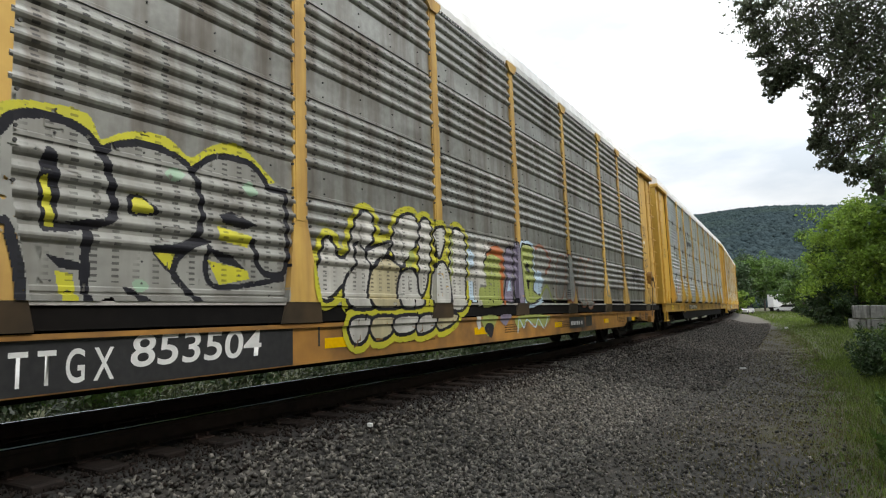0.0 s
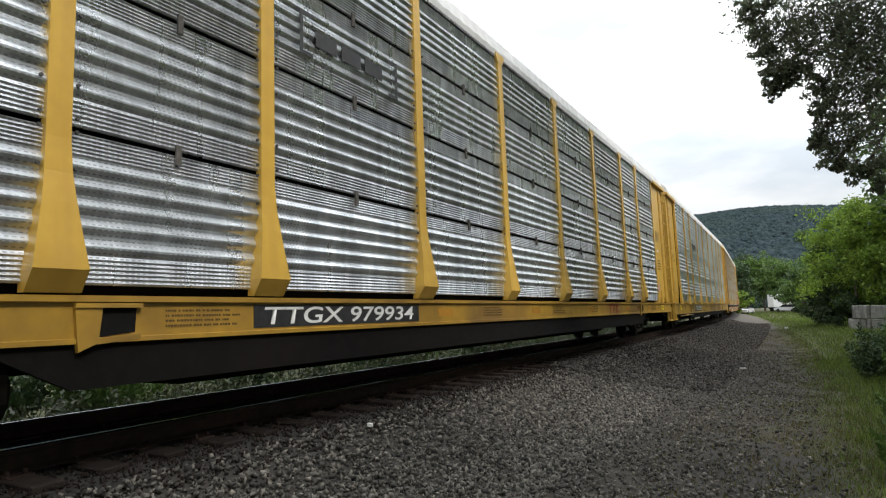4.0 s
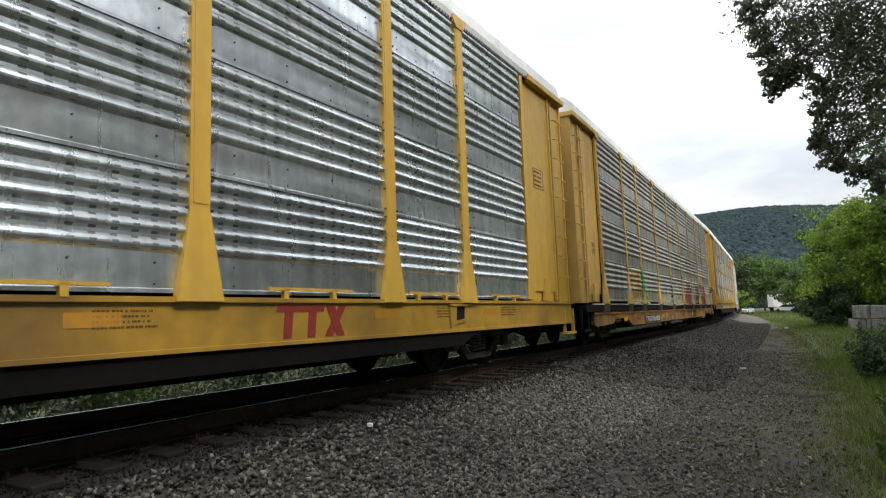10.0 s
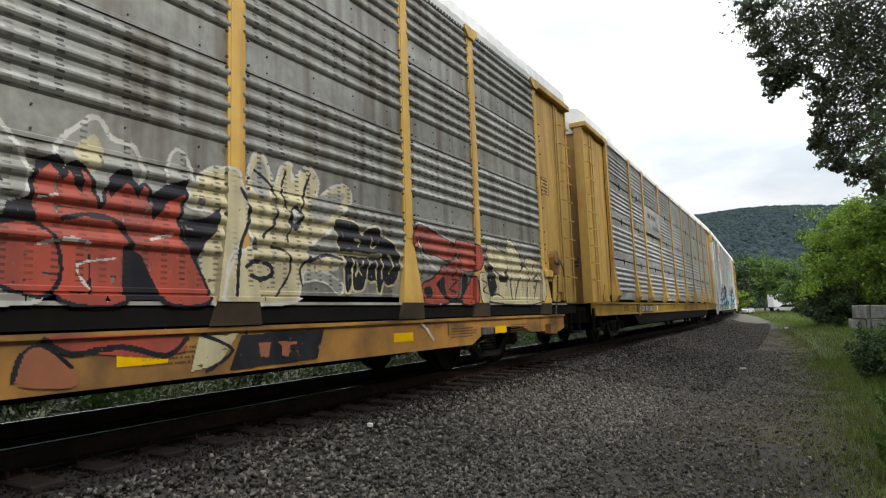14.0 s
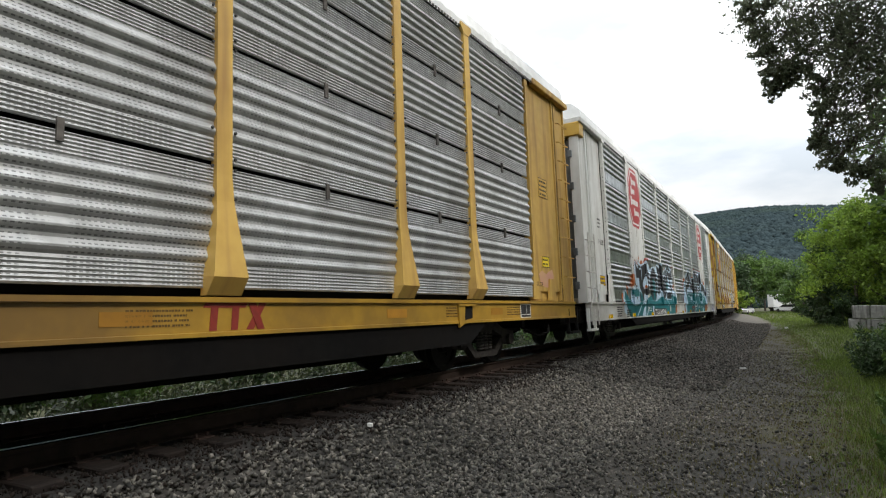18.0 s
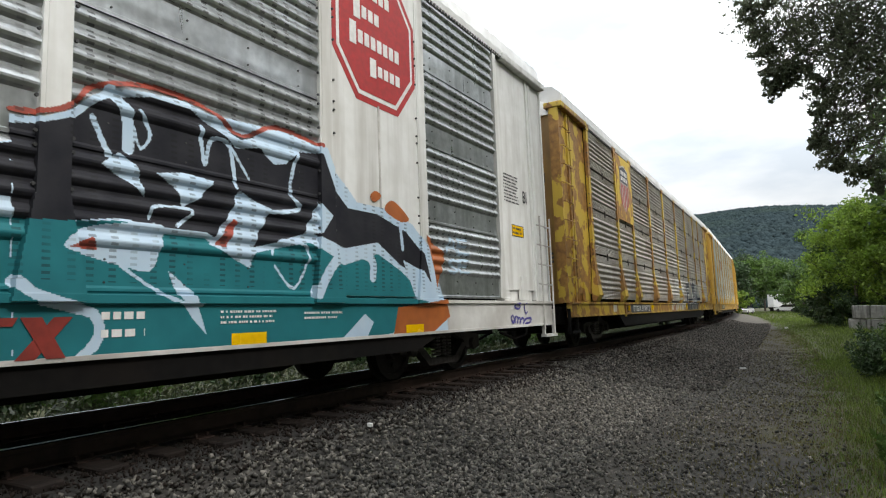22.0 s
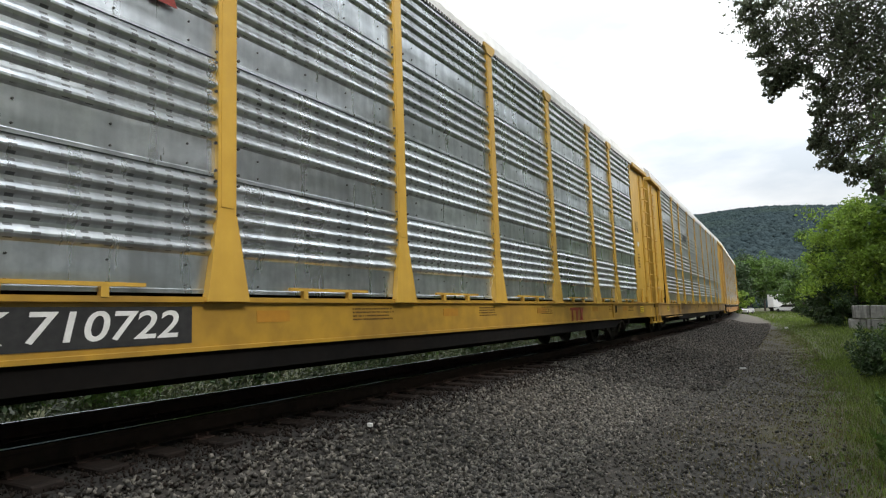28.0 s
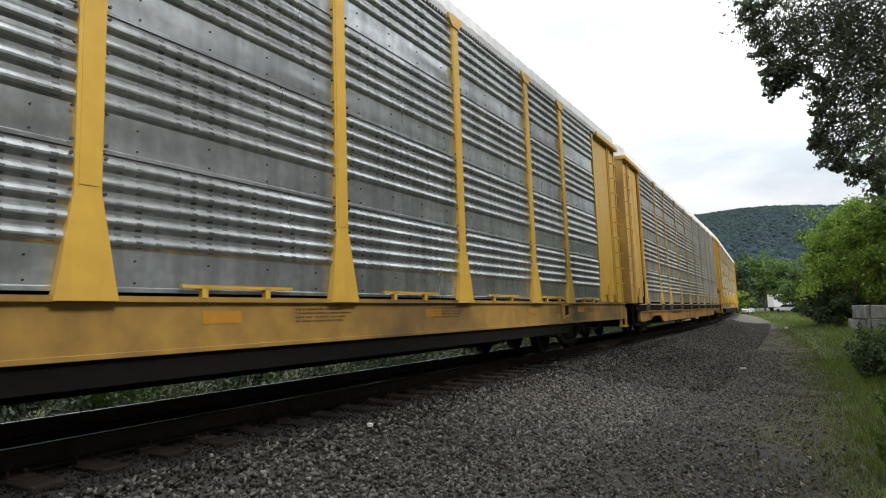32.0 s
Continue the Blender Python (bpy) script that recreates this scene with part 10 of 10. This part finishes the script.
    w.sharp([(-0.23, 1.03), (0.12, 1.10), (-0.06, 0.82), (-0.48, 0.80), (-0.39, 0.93)], SPRAY_BROWN)
    w.sharp([(2.61, 1.11), (3.17, 1.12), (3.11, 0.80), (2.76, 0.79)], REFLECTOR)
    w.done(car, "S", False, "faded white block letters")
    w = Wall(2.9, 8.4, 0.80, 2.3, seed=14)
    w.sharp([(3.08, 2.03), (4.10, 2.11), (4.09, 1.71), (4.07, 1.21), (3.18, 1.18), (3.24, 1.65)], SPRAY_WHITE)
    w.sharp([(3.16, 1.99), (4.06, 2.06), (4.05, 1.83), (3.52, 1.76), (3.59, 1.59), (4.00, 1.64), (4.02, 1.54), (3.59, 1.47), (3.68, 1.29), (4.03, 1.31), (4.03, 1.24), (3.24, 1.21), (3.30, 1.65)], surf_slate)
    w.sharp([(3.60, 1.73), (3.98, 1.78), (3.99, 1.68), (3.68, 1.64)], SPRAY_GREY)
    w.sharp([(4.35, 2.15), (5.04, 2.16), (4.97, 1.79), (4.56, 1.22), (4.07, 1.20), (4.08, 1.45)], SPRAY_WHITE)
    w.sharp([(4.42, 2.09), (4.95, 2.09), (4.88, 1.79), (4.43, 1.25), (4.12, 1.24), (4.63, 1.82), (4.41, 1.83)], surf_slate)
    w.sharp([(5.01, 2.15), (5.92, 2.18), (5.96, 1.65), (5.90, 1.19), (4.56, 1.19), (4.91, 1.78)], SPRAY_WHITE)
    w.sharp([(5.09, 2.09), (5.81, 2.11), (5.86, 1.65), (5.83, 1.24), (4.67, 1.24), (4.99, 1.76)], surf_slate)
    w.sharp([(5.45, 1.74), (5.60, 1.71), (5.50, 1.42), (5.35, 1.42)], SPRAY_GREY)
    w.line([(5.64, 1.64), (5.52, 1.26)], SPRAY_WHITE, 0.02)
    w.sharp([(5.93, 2.16), (6.32, 2.15), (6.37, 1.68), (6.49, 2.04), (6.90, 2.04), (6.89, 1.20), (5.90, 1.19)], SPRAY_WHITE)
    w.sharp([(6.01, 2.09), (6.22, 2.08), (6.27, 1.53), (6.45, 1.54), (6.57, 1.98), (6.79, 1.97), (6.78, 1.26), (5.99, 1.25)], surf_slate)
    w.line([(6.13, 1.81), (6.15, 1.45)], SPRAY_WHITE, 0.02)
    w.line([(7.23, 1.85), (7.54, 1.87)], SPRAY_WHITE, 0.03)
    w.line([(7.27, 1.73), (7.60, 1.74)], SPRAY_WHITE, 0.025)
    w.line([(7.33, 1.58), (7.77, 1.58)], SPRAY_WHITE, 0.03)
    w.line([(7.28, 1.42), (7.79, 1.42)], SPRAY_WHITE, 0.03)
    w.line([(7.26, 1.26), (7.81, 1.25)], SPRAY_WHITE, 0.025)
    w.sharp([(3.23, 1.14), (6.83, 1.14), (6.80, 0.81), (3.23, 0.78)], surf_slate)
    w.line([(3.58, 1.12), (3.70, 1.08), (4.05, 1.09)], SPRAY_WHITE, 0.02)
    w.line([(4.09, 1.09), (4.19, 0.80)], SPRAY_WHITE, 0.02)
    w.line([(4.43, 1.11), (4.90, 1.12), (4.67, 0.81)], SPRAY_WHITE, 0.025)
    w.line([(4.99, 0.81), (5.24, 1.12), (5.52, 1.12), (5.46, 0.83)], SPRAY_WHITE, 0.025)
    w.line([(5.94, 1.13), (5.78, 0.82)], SPRAY_WHITE, 0.025)
    w.line([(6.29, 1.11), (6.12, 0.81)], SPRAY_WHITE, 0.025)
    w.done(car, "S", False, "dark blue block letters with white outline")


def marks_h(car):
    plates(car, "number_panel", [(-7.12, -4.5, 0.72, 1.02)], BLACK, -1.564, "black number panel")
    lettering(car, "TTGX 710722", -6.93, -4.64, 0.77, 0.99, WHITE, -1.568, 0.2, label="white slanted car number")
    three_bars(car, -6.5, -4.7, 3.55, 4.25, DARK_RED, -W - 0.042)
    three_bars(car, 4.95, 5.85, 0.66, 0.97, DARK_RED)
    common_marks(car, -1.564, BLACK, 61)
    plates(car, "label_plate", [(12.0, 12.15, 2.9, 3.05)], WHITE, -1.506, "small white label")
    sign(car, 11.85, 12.2, 3.35, 3.7, -1.506, YELLOW, BLACK, 4, 11, "stencilled box on the end plate")
    sign(car, 11.5, 11.9, 0.78, 1.0, -1.566, SIGN_YELLOW, BLACK, 3, 12, "yellow sign with black border")
    bars(car, 11.95, 12.2, 2.2, 2.7, 5, STENCIL, -1.506, seed=9)


def marks_i(car):
    lettering(car, "NKCR 7389", -6.6, -5.2, 0.80, 1.0, BLACK, -1.568, 0.1, label="black car number on the sill")
    bracket_mark(car, -6.35, -4.8, 3.82, 4.42, BLACK, -W - 0.042)
    common_marks(car, -1.564, BLACK, 71)
    sign(car, -11.6, -11.2, 0.80, 1.0, -1.566, SIGN_YELLOW, BLACK, 3, 13, "yellow sign with black border")


surf_slate = surf("slate_paint", (0.06, 0.065, 0.085), (0.045, 0.05, 0.065), 8, 0.6, 0.0, 0.0, rnd=0)
marks_a(A)
marks_b(B)
marks_c(C)
marks_d(D)
marks_e(E_)
marks_f(F)
marks_g(G)
marks_h(H)
marks_i(I)
for far_car in (J, K, L, M):
    plates(far_car, "number_panel", [(-6.9, -4.4, 0.70, 0.84)] if far_car in (J, M) else [(-6.9, -4.4, 0.72, 1.0)], BLACK, -1.564, "black number panel")


# ---- what moves ----
def motions():
    times = [i * 0.5 for i in range(65)]
    for n, car in enumerate(CARS):
        walk(car, [(t, car_pose(n, t)) for t in times])
    beat = 32.0 / 426
    spins = [(t, run_at(t) / 0.419) for t in [i * beat for i in range(427)]]
    for ws, n, x in WHEELSETS:
        if n > 8:
            continue
        walk(ws, [(t, Matrix.Translation((x, 0, 0.419)) @ Matrix.Rotation(-a, 4, "Y")) for t, a in spins])


motions()
